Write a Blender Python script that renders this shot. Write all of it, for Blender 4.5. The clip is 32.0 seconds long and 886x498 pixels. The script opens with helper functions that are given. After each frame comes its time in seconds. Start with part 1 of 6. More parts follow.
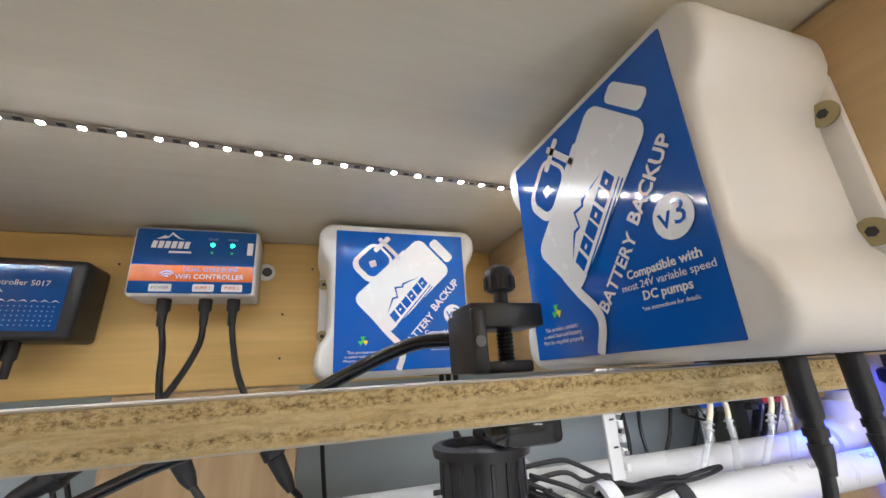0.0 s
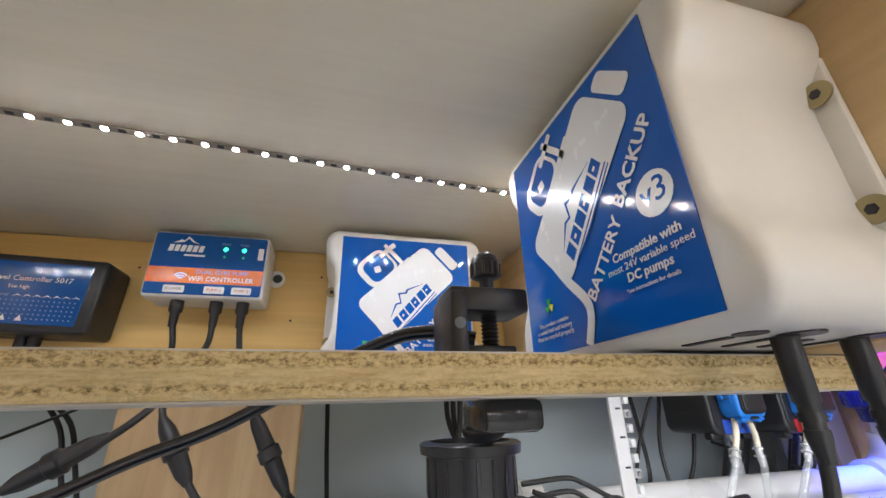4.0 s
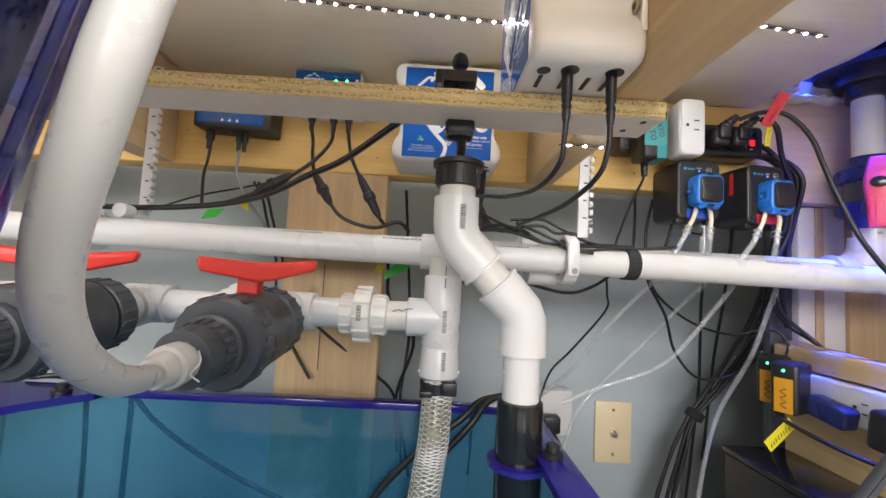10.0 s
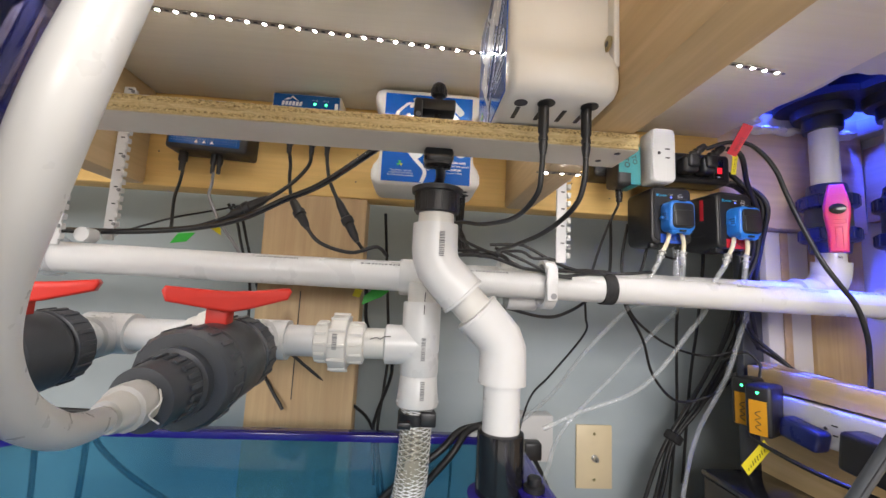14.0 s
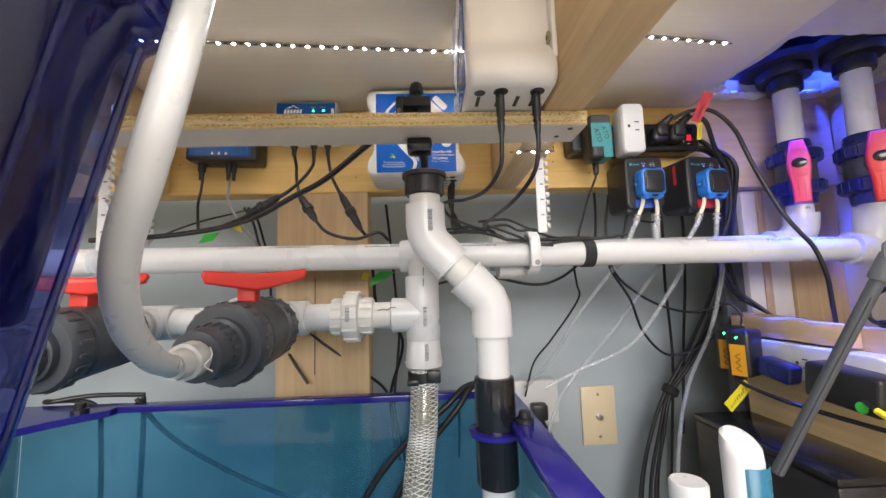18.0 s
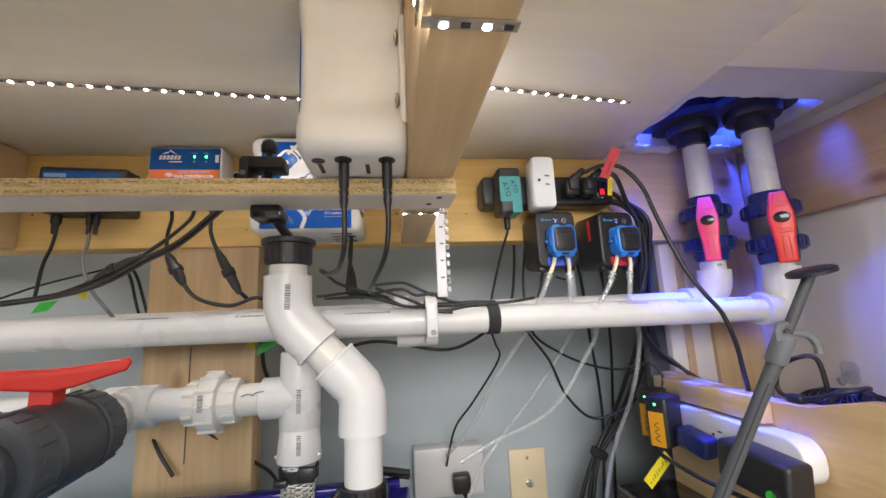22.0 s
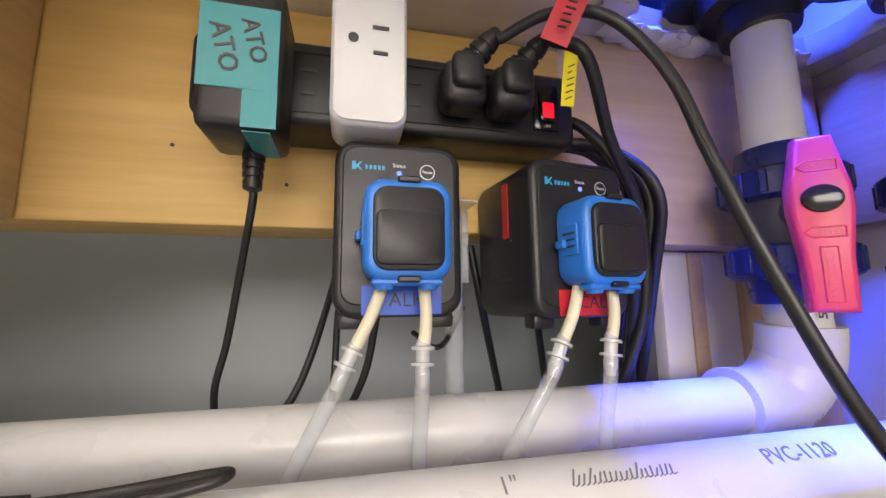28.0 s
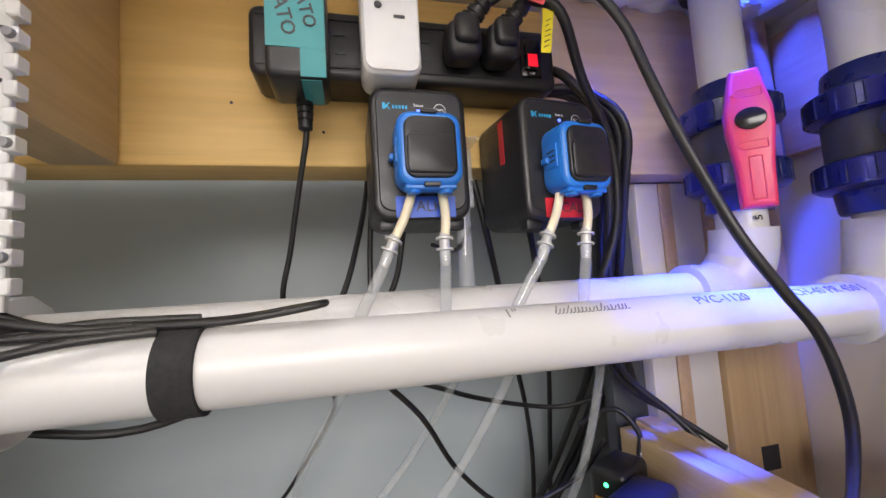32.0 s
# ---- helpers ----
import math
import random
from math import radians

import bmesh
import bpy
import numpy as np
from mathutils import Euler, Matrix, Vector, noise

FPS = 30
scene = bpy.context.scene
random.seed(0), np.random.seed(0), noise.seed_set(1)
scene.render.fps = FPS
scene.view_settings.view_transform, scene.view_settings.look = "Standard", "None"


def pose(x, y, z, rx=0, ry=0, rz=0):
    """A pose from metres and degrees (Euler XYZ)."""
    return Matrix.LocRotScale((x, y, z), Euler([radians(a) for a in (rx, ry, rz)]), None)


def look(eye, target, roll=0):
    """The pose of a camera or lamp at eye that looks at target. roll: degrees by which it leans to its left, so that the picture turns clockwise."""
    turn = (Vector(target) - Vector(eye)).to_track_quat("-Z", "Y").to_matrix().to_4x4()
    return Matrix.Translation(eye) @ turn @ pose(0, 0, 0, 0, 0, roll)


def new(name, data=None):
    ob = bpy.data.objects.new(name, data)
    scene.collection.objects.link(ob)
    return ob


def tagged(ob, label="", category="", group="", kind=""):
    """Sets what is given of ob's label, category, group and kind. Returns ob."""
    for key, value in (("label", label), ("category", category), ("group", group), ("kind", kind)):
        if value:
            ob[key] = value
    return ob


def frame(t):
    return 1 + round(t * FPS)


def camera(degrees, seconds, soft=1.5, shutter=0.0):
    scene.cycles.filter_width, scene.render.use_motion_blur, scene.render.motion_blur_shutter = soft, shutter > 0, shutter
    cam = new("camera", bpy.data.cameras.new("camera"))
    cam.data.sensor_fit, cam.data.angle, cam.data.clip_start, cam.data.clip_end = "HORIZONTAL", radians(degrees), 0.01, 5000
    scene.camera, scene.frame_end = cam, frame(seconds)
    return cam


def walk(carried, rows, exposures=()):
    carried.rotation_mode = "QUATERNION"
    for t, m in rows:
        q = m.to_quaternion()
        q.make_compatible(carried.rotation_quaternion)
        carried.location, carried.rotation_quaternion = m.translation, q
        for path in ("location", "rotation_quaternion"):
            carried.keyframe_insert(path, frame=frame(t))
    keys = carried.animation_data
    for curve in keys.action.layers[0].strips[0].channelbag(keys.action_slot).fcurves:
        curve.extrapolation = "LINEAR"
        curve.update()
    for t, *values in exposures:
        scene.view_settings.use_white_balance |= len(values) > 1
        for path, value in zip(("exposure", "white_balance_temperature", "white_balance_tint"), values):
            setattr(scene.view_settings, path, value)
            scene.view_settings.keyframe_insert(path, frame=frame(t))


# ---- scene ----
cam = camera(97.0, 32.0)
PATH = [
    (0, (0.0054, 0.0030, 0.7511), (0.6305, 1.8002, 1.3670), -3.44),
    (0.5, (-0.0005, 0.0030, 0.7533), (0.6035, 1.8034, 1.3808), -2.73),
    (1, (0.0029, 0.0041, 0.7529), (0.5974, 1.8105, 1.3720), -2.23),
    (1.5, (-0.0017, 0.0045, 0.7550), (0.5871, 1.8178, 1.3595), -1.90),
    (2, (0.0031, 0.0034, 0.7572), (0.5985, 1.8204, 1.3438), -1.96),
    (2.5, (0.0034, 0.0029, 0.7587), (0.5987, 1.8206, 1.3430), -2.33),
    (4.5, (0.0257, 0.0040, 0.7246), (0.4883, 1.7836, 1.5114), -1.23),
    (5, (0.0232, 0.0032, 0.7218), (0.4503, 1.8040, 1.4800), -0.82),
    (5.5, (0.0162, -0.0040, 0.7152), (0.3883, 1.8433, 1.3853), -0.02),
    (6, (0.0410, -0.0445, 0.6666), (0.3953, 1.8746, 1.1043), -1.95),
    (6.5, (0.0863, -0.1135, 0.6177), (0.1841, 1.8518, 0.9752), -0.92),
    (7, (0.0758, -0.1538, 0.6251), (-0.0133, 1.8112, 0.9869), -0.24),
    (7.5, (0.0693, -0.1539, 0.6153), (-0.0510, 1.8273, 0.8604), -0.87),
    (8, (0.0690, -0.1592, 0.6131), (0.0815, 1.8328, 0.7905), 2.18),
    (8.5, (0.0687, -0.1595, 0.6138), (0.0709, 1.8332, 0.7842), 3.77),
    (9, (0.0696, -0.1576, 0.6105), (0.0747, 1.8389, 0.7285), 3.13),
    (9.5, (0.0697, -0.1599, 0.6115), (0.1044, 1.8356, 0.7404), 2.94),
    (10, (0.0708, -0.1613, 0.6114), (0.1145, 1.8339, 0.7425), 3.07),
    (10.5, (0.0711, -0.1598, 0.6119), (0.1185, 1.8351, 0.7459), 3.27),
    (11, (0.0714, -0.1593, 0.6128), (0.1325, 1.8348, 0.7546), 3.30),
    (11.5, (0.0719, -0.1588, 0.6149), (0.1455, 1.8337, 0.7716), 3.36),
    (12, (0.0710, -0.1567, 0.6162), (0.1561, 1.8337, 0.7923), 3.12),
    (12.5, (0.0710, -0.1573, 0.6174), (0.1706, 1.8309, 0.8097), 3.04),
    (13, (0.0717, -0.1569, 0.6185), (0.2126, 1.8281, 0.8181), 2.66),
    (13.5, (0.0717, -0.1580, 0.6184), (0.2292, 1.8245, 0.8301), 2.65),
    (14, (0.0719, -0.1578, 0.6192), (0.2102, 1.8239, 0.8515), 2.82),
    (14.5, (0.0713, -0.1594, 0.6193), (0.1577, 1.8196, 0.8957), 2.94),
    (16.5, (0.0704, -0.1808, 0.6384), (0.1693, 1.7871, 0.9815), -2.28),
    (17, (0.0708, -0.2205, 0.6230), (0.1376, 1.7557, 0.9238), -1.45),
    (17.5, (0.0935, -0.2268, 0.5927), (0.1786, 1.7628, 0.7771), -2.16),
    (18, (0.0906, -0.2139, 0.5918), (0.1720, 1.7736, 0.7998), -1.73),
    (18.5, (0.0868, -0.2158, 0.6023), (0.2037, 1.7641, 0.8599), -1.00),
    (19, (0.0853, -0.2132, 0.6117), (0.2385, 1.7593, 0.9046), -0.80),
    (19.5, (0.0851, -0.2122, 0.6209), (0.2620, 1.7540, 0.9411), -0.88),
    (20, (0.0834, -0.2104, 0.6267), (0.2735, 1.7525, 0.9601), -1.09),
    (20.5, (0.0814, -0.2073, 0.6252), (0.2702, 1.7551, 0.9613), -1.29),
    (21, (0.0758, -0.2077, 0.6284), (0.2658, 1.7545, 0.9654), -1.66),
    (21.5, (0.0998, -0.2030, 0.6352), (0.3140, 1.7564, 0.9738), -2.06),
    (22, (0.1868, -0.1749, 0.6412), (0.4407, 1.7799, 0.9794), -2.53),
    (22.5, (0.2692, -0.1396, 0.6305), (0.6036, 1.8072, 0.9437), -3.34),
    (23, (0.3253, -0.0858, 0.6414), (0.7157, 1.8583, 0.9023), -4.02),
    (23.5, (0.3373, -0.0124, 0.6621), (0.7121, 1.9354, 0.9180), -3.74),
    (24, (0.3479, 0.1124, 0.6798), (0.6846, 2.0440, 1.0739), -1.05),
    (24.5, (0.4017, 0.1714, 0.7023), (0.7646, 2.0923, 1.1248), -0.84),
    (25, (0.4077, 0.1846, 0.7150), (0.8130, 2.1346, 0.8976), -0.12),
    (25.5, (0.4029, 0.1854, 0.7214), (0.8168, 2.1342, 0.8965), -0.09),
    (27.5, (0.3920, 0.1767, 0.7064), (0.8388, 2.1083, 0.9699), -0.29),
    (28, (0.3945, 0.1704, 0.7080), (0.8603, 2.0960, 0.9823), -0.68),
    (28.5, (0.3790, 0.1751, 0.6983), (0.9162, 2.0825, 0.9684), -1.75),
    (29, (0.3557, 0.2266, 0.6900), (1.0640, 2.0725, 0.9911), -3.51),
    (29.5, (0.3258, 0.2544, 0.6851), (1.1730, 2.0393, 0.9955), -4.70),
    (30, (0.3134, 0.2447, 0.6969), (1.1852, 2.0148, 1.0237), -4.78),
    (30.5, (0.3628, 0.2032, 0.6920), (1.0624, 2.0436, 1.0433), -4.03),
    (31, (0.4006, 0.1932, 0.6874), (1.0151, 2.0600, 1.0586), -3.88),
    (31.5, (0.3945, 0.1889, 0.6845), (0.9669, 2.0752, 1.0227), -3.91),
    (32, (0.3727, 0.1229, 0.6647), (0.8418, 2.0591, 0.8400), -3.55),
]
walk(cam, [(t, look(eye, target, roll)) for t, eye, target, roll in PATH],
     [(0, 0.15, 6200, 10), (5, 0.1, 6200, 10), (6, -0.05, 6300, 10), (6.5, 0.0, 6400, 11), (13, 0.08, 6750, 12), (20, 0.1, 6750, 12), (22, 0.02, 6750, 12), (24, -0.02, 6900, 13), (25, 0.0, 7300, 14), (28, -0.03, 7300, 14), (29, 0.03, 7300, 14), (30, 0.25, 7500, 14), (31, -0.05, 7100, 14), (32, -0.05, 6900, 13)])

# ---- world and room light ----
world = bpy.data.worlds.new("room_world")
world.use_nodes = True
scene.world = world
world.node_tree.nodes["Background"].inputs[0].default_value = (0.9, 0.92, 1.0, 1)
world.node_tree.nodes["Background"].inputs[1].default_value = 0.02
LED_POWER = 600.0


def area_lamp(name, m, sx, sy, watts, colour, spread=180):
    la = bpy.data.lights.new(name, "AREA")
    la.shape, la.size, la.size_y, la.energy, la.color = "RECTANGLE", sx, sy, watts, colour
    la.spread = radians(spread)
    ob = new(name, la)
    ob.matrix_world = m
    return ob


# assumed room lamp overhead, an unseen front fill added behind the camera, and the aquarium's blue light above the hole
area_lamp("room_ceiling_lamp", look((0.2, -1.3, 2.36), (0.15, -1.0, 0.0)), 1.6, 0.5, 45.0, (1.0, 0.98, 0.97))
area_lamp("room_front_fill", look((-0.10, -2.85, 1.40), (0.05, 0.3, 0.6)), 2.6, 1.0, 100.0, (1.0, 0.985, 0.985))
area_lamp("aquarium_blue_light", look((0.63, 0.300, 1.36), (0.645, 0.318, 0.9)), 0.26, 0.05, 12.0, (0.02, 0.06, 1.0), 60)


# ---- materials ----
def nodes_of(name):
    m = bpy.data.materials.new(name)
    m.use_nodes = True
    nt = m.node_tree
    return m, nt, nt.nodes["Principled BSDF"]


def link(nt, a, b):
    nt.links.new(a, b)


def mapped(nt, scale, kind="Object", rot=(0, 0, 0)):
    tc = nt.nodes.new("ShaderNodeTexCoord")
    mp = nt.nodes.new("ShaderNodeMapping")
    mp.inputs["Scale"].default_value = scale
    mp.inputs["Rotation"].default_value = rot
    link(nt, tc.outputs[kind], mp.inputs["Vector"])
    return mp.outputs["Vector"]


def noise_tex(nt, vec, scale, detail=4.0, rough=0.55, dist=0.0):
    n = nt.nodes.new("ShaderNodeTexNoise")
    n.inputs["Scale"].default_value, n.inputs["Detail"].default_value = scale, detail
    n.inputs["Roughness"].default_value, n.inputs["Distortion"].default_value = rough, dist
    link(nt, vec, n.inputs["Vector"])
    return n.outputs["Fac"]


def ramp(nt, fac, stops):
    r = nt.nodes.new("ShaderNodeValToRGB")
    while len(r.color_ramp.elements) < len(stops):
        r.color_ramp.elements.new(0.5)
    for e, (p, c) in zip(r.color_ramp.elements, stops):
        e.position, e.color = p, (*c, 1) if len(c) == 3 else c
    link(nt, fac, r.inputs["Fac"])
    return r.outputs["Color"]


def mix(nt, fac, a, b, mode="MIX"):
    n = nt.nodes.new("ShaderNodeMix")
    n.data_type, n.blend_type = "RGBA", mode
    for sock, v in ((n.inputs[0], fac), (n.inputs[6], a), (n.inputs[7], b)):
        if isinstance(v, (int, float)):
            sock.default_value = v
        elif isinstance(v, tuple):
            sock.default_value = (*v, 1)
        else:
            link(nt, v, sock)
    return n.outputs[2]


def bump(nt, bsdf, fac, strength=0.2, dist=0.001):
    b = nt.nodes.new("ShaderNodeBump")
    b.inputs["Strength"].default_value, b.inputs["Distance"].default_value = strength, dist
    link(nt, fac, b.inputs["Height"])
    link(nt, b.outputs["Normal"], bsdf.inputs["Normal"])


def plain(name, colour, rough=0.5, metal=0.0, var=0.12, scale=60.0, bumpy=0.05, coat=0.0, spec=0.5):
    """Plastic, rubber, paint: one colour with faint blotches, smudged gloss and fine relief."""
    m, nt, b = nodes_of(name)
    v = mapped(nt, (1, 1, 1))
    big, fine = noise_tex(nt, v, scale * 0.25), noise_tex(nt, v, scale * 12, 2)
    lo, hi = tuple(c * (1 - var) for c in colour), tuple(min(1, c * (1 + var * 0.6)) for c in colour)
    link(nt, ramp(nt, big, [(0.3, lo), (0.7, hi)]), b.inputs["Base Color"])
    link(nt, ramp(nt, noise_tex(nt, v, scale * 1.5), [(0.25, (rough * 0.8,) * 3), (0.75, (min(1, rough * 1.2),) * 3)]), b.inputs["Roughness"])
    b.inputs["Metallic"].default_value, b.inputs["Coat Weight"].default_value = metal, coat
    b.inputs["Specular IOR Level"].default_value = spec
    bump(nt, b, fine, bumpy, 0.0006)
    return m


def wood(name, light, dark, along="x", grain=1.0, knots=True, rough=0.55, stain=None, fibres=0.22):
    """Sawn softwood: long grain bands, fine fibres, a few knots."""
    m, nt, b = nodes_of(name)
    s = [9.0, 9.0, 9.0]
    s["xyz".index(along)] = 0.7
    v = mapped(nt, tuple(k * grain for k in s))
    s2 = [160.0, 160.0, 160.0]
    s2["xyz".index(along)] = 5.0
    v2 = mapped(nt, tuple(s2))
    bands = noise_tex(nt, v, 3.5, 5, 0.6, 1.2)
    fibre = noise_tex(nt, v2, 1.0, 3, 0.6)
    col = ramp(nt, bands, [(0.32, dark), (0.5, tuple(0.5 * (a + c) for a, c in zip(light, dark))), (0.64, light)])
    col = mix(nt, ramp(nt, fibre, [(0.35, (fibres,) * 3), (0.65, (0.0,) * 3)]), col, tuple(c * 0.62 for c in dark))
    if knots:
        s3 = [13.0, 13.0, 13.0]
        s3["xyz".index(along)] = 7.0
        vo = nt.nodes.new("ShaderNodeTexVoronoi")
        vo.inputs["Scale"].default_value = 0.9
        vo.inputs["Randomness"].default_value = 1.0
        link(nt, mapped(nt, tuple(s3)), vo.inputs["Vector"])
        k = ramp(nt, vo.outputs["Distance"], [(0.03, (0.75,) * 3), (0.085, (0.35,) * 3), (0.14, (0.0,) * 3)])
        col = mix(nt, k, col, (0.17, 0.075, 0.03))
    v3 = mapped(nt, (1, 1, 1))
    col = mix(nt, ramp(nt, noise_tex(nt, v3, 7.0, 3), [(0.45, (0.0,) * 3), (0.75, (0.30,) * 3)]), col, stain or tuple(c * 0.7 for c in light))
    link(nt, col, b.inputs["Base Color"])
    b.inputs["Roughness"].default_value = rough
    bump(nt, b, fibre, 0.25, 0.0008)
    return m


def particle_edge(name):
    """Raw chipboard edge: coarse dark flecks and crevice shade painted into the outer layers, pale fibres in the core.
    """
    m, nt, b = nodes_of(name)
    tc = nt.nodes.new("ShaderNodeTexCoord")
    sep = nt.nodes.new("ShaderNodeSeparateXYZ")
    link(nt, tc.outputs["Generated"], sep.inputs[0])
    layer = ramp(nt, sep.outputs["Z"], [(0.10, (0.25,) * 3), (0.22, (1.0,) * 3), (0.36, (0.15,) * 3), (0.62, (0.1,) * 3), (0.74, (1.0,) * 3), (0.93, (0.7,) * 3)])
    coarse = noise_tex(nt, mapped(nt, (420, 420, 640)), 1.0, 4, 0.75)
    fine = noise_tex(nt, mapped(nt, (110, 300, 900)), 1.0, 4, 0.7)
    pale = ramp(nt, fine, [(0.3, (0.60, 0.45, 0.20)), (0.5, (0.77, 0.61, 0.32)), (0.7, (0.86, 0.72, 0.42))])
    dark = ramp(nt, coarse, [(0.33, (0.09, 0.05, 0.018)), (0.43, (0.36, 0.23, 0.09)), (0.52, (0.70, 0.53, 0.25)), (0.68, (0.85, 0.69, 0.38))])
    col = mix(nt, layer, pale, dark)
    link(nt, col, b.inputs["Base Color"])
    b.inputs["Roughness"].default_value = 0.85
    bump(nt, b, coarse, 0.7, 0.0015)
    return m


def clear(name, colour, rough=0.03, ior=1.45, alpha=0.25, tint=None, ripple=0.0):
    """Thin clear plastic: a tinted see-through sheet with a glossy skin."""
    m, nt, b = nodes_of(name)
    t = nt.nodes.new("ShaderNodeBsdfTransparent")
    t.inputs[0].default_value = (*(tint or colour), 1)
    mx = nt.nodes.new("ShaderNodeMixShader")
    b.inputs["Base Color"].default_value = (*colour, 1)
    b.inputs["Roughness"].default_value, b.inputs["IOR"].default_value = rough, ior
    fac = ramp(nt, noise_tex(nt, mapped(nt, (1, 1, 1)), 30, 3), [(0.3, (alpha * 0.85,) * 3), (0.7, (min(1, alpha * 1.15),) * 3)])
    link(nt, fac, mx.inputs[0])
    link(nt, t.outputs[0], mx.inputs[1])
    link(nt, b.outputs[0], mx.inputs[2])
    gl, edge, skin = nt.nodes.new("ShaderNodeBsdfGlossy"), nt.nodes.new("ShaderNodeLayerWeight"), nt.nodes.new("ShaderNodeMixShader")
    gl.inputs["Roughness"].default_value, edge.inputs["Blend"].default_value = rough, 0.5
    link(nt, ramp(nt, edge.outputs["Facing"], [(0.0, (0.04,) * 3), (0.5, (0.06,) * 3), (0.8, (0.13,) * 3), (1.0, (0.45,) * 3)]), skin.inputs[0])
    link(nt, mx.outputs[0], skin.inputs[1])
    link(nt, gl.outputs[0], skin.inputs[2])
    if ripple:
        bump(nt, gl, noise_tex(nt, mapped(nt, (1, 1, 0.35)), 130, 2, 0.5), ripple, 0.0015)
    link(nt, skin.outputs[0], nt.nodes["Material Output"].inputs["Surface"])
    return m


def glow(name, colour, strength):
    m, nt, b = nodes_of(name)
    b.inputs["Base Color"].default_value = (*colour, 1)
    b.inputs["Emission Color"].default_value = (*colour, 1)
    b.inputs["Emission Strength"].default_value = strength
    return m


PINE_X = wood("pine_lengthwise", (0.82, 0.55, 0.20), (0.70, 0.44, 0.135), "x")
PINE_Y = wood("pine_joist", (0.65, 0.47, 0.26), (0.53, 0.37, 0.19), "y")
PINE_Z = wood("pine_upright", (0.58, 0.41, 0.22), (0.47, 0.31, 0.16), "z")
PLY_CEIL = wood("plywood_sheet", (0.79, 0.73, 0.60), (0.76, 0.695, 0.555), "x", 0.7, False, 0.7, (0.70, 0.62, 0.48), 0.10)
PLY_BROWN = wood("plywood_brown", (0.60, 0.42, 0.28), (0.50, 0.33, 0.20), "y", 0.6, True, 0.6)
PLY_TAN = wood("plywood_divider", (0.66, 0.48, 0.26), (0.55, 0.38, 0.18), "y", 0.6, False, 0.5)
PLY_BACK = wood("plywood_corner", (0.70, 0.54, 0.43), (0.58, 0.42, 0.33), "x", 0.7, True, 0.6)
CHIP = particle_edge("chipboard_edge")
MELAMINE = plain("beige_melamine", (0.62, 0.56, 0.47), 0.35, var=0.06)
PVC = plain("white_pvc", (0.64, 0.64, 0.635), 0.30, var=0.025, scale=14, bumpy=0.02)
PVC_GREY = plain("cream_pvc", (0.63, 0.615, 0.575), 0.35, var=0.03)
WHITE_CASE = plain("white_plastic_case", (0.72, 0.70, 0.66), 0.38, var=0.04, bumpy=0.12)
WHITE_PLASTIC = plain("white_plastic", (0.63, 0.63, 0.63), 0.32, var=0.04)
HOSE_WHITE = plain("white_vinyl_hose", (0.72, 0.72, 0.70), 0.30, var=0.015, bumpy=0.01)
LABEL_BLUE = plain("blue_label", (0.006, 0.10, 0.44), 0.08, var=0.06, bumpy=0.0)
LABEL_NAVY = plain("dark_blue_label", (0.008, 0.075, 0.27), 0.08, var=0.06, bumpy=0.0)
LABEL_ORANGE = plain("orange_label", (0.72, 0.13, 0.012), 0.2, var=0.05, bumpy=0.0)
LABEL_WHITE = plain("white_print", (0.80, 0.80, 0.80), 0.25, var=0.02, bumpy=0.0)
LABEL_PALE = plain("pale_blue_print", (0.22, 0.36, 0.62), 0.25, var=0.04, bumpy=0.0)
PRINT_CYAN = plain("cyan_print", (0.02, 0.35, 0.62), 0.3, var=0.02, bumpy=0.0)
PRINT_BLACK = plain("black_print", (0.03, 0.03, 0.035), 0.5, var=0.1, bumpy=0.0)
PRINT_GREY = plain("grey_print", (0.19, 0.19, 0.20), 0.5, var=0.1, bumpy=0.0)
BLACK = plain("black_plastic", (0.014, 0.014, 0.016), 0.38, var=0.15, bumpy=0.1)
BLACK_GLOSS = plain("glossy_black_plastic", (0.012, 0.012, 0.014), 0.14, var=0.1, bumpy=0.02)
RUBBER = plain("black_cable_rubber", (0.013, 0.013, 0.014), 0.42, var=0.2, bumpy=0.08)
STRAP = plain("black_hook_strap", (0.02, 0.02, 0.022), 0.9, var=0.2, scale=200, bumpy=0.5)
DARK_GREY = plain("dark_grey_upvc", (0.062, 0.068, 0.078), 0.42, var=0.1, bumpy=0.06)
MID_GREY = plain("grey_plastic", (0.13, 0.14, 0.155), 0.45, var=0.1)
CABLE_GREY = plain("grey_cable", (0.23, 0.23, 0.24), 0.5, var=0.1)
# handle red shifted pink to carry the aquarium's blue light
RED_BLUE_LIT = plain("red_plastic_blue_lit", (0.74, 0.045, 0.13), 0.38, var=0.06, bumpy=0.05)
RED = plain("red_handle_plastic", (0.70, 0.035, 0.022), 0.40, var=0.08, bumpy=0.05)
RED_TAPE = plain("red_tape", (0.50, 0.018, 0.032), 0.4, var=0.1)
BLUE_HEAD = plain("blue_pump_plastic", (0.015, 0.17, 0.60), 0.35, var=0.06)
BLUE_TAPE = plain("blue_tape", (0.02, 0.09, 0.52), 0.4, var=0.1)
TEAL_TAPE = plain("teal_tape", (0.03, 0.25, 0.27), 0.45, var=0.06)
YELLOW_TAPE = plain("yellow_tape", (0.78, 0.66, 0.03), 0.4, var=0.06)
ORANGE_TAPE = plain("orange_tape", (0.72, 0.34, 0.02), 0.4, var=0.1)
GREEN_TAPE = plain("green_tape", (0.04, 0.50, 0.06), 0.4, var=0.1)
NAVY_UPVC = plain("navy_blue_union_plastic", (0.012, 0.02, 0.12), 0.30, var=0.12)
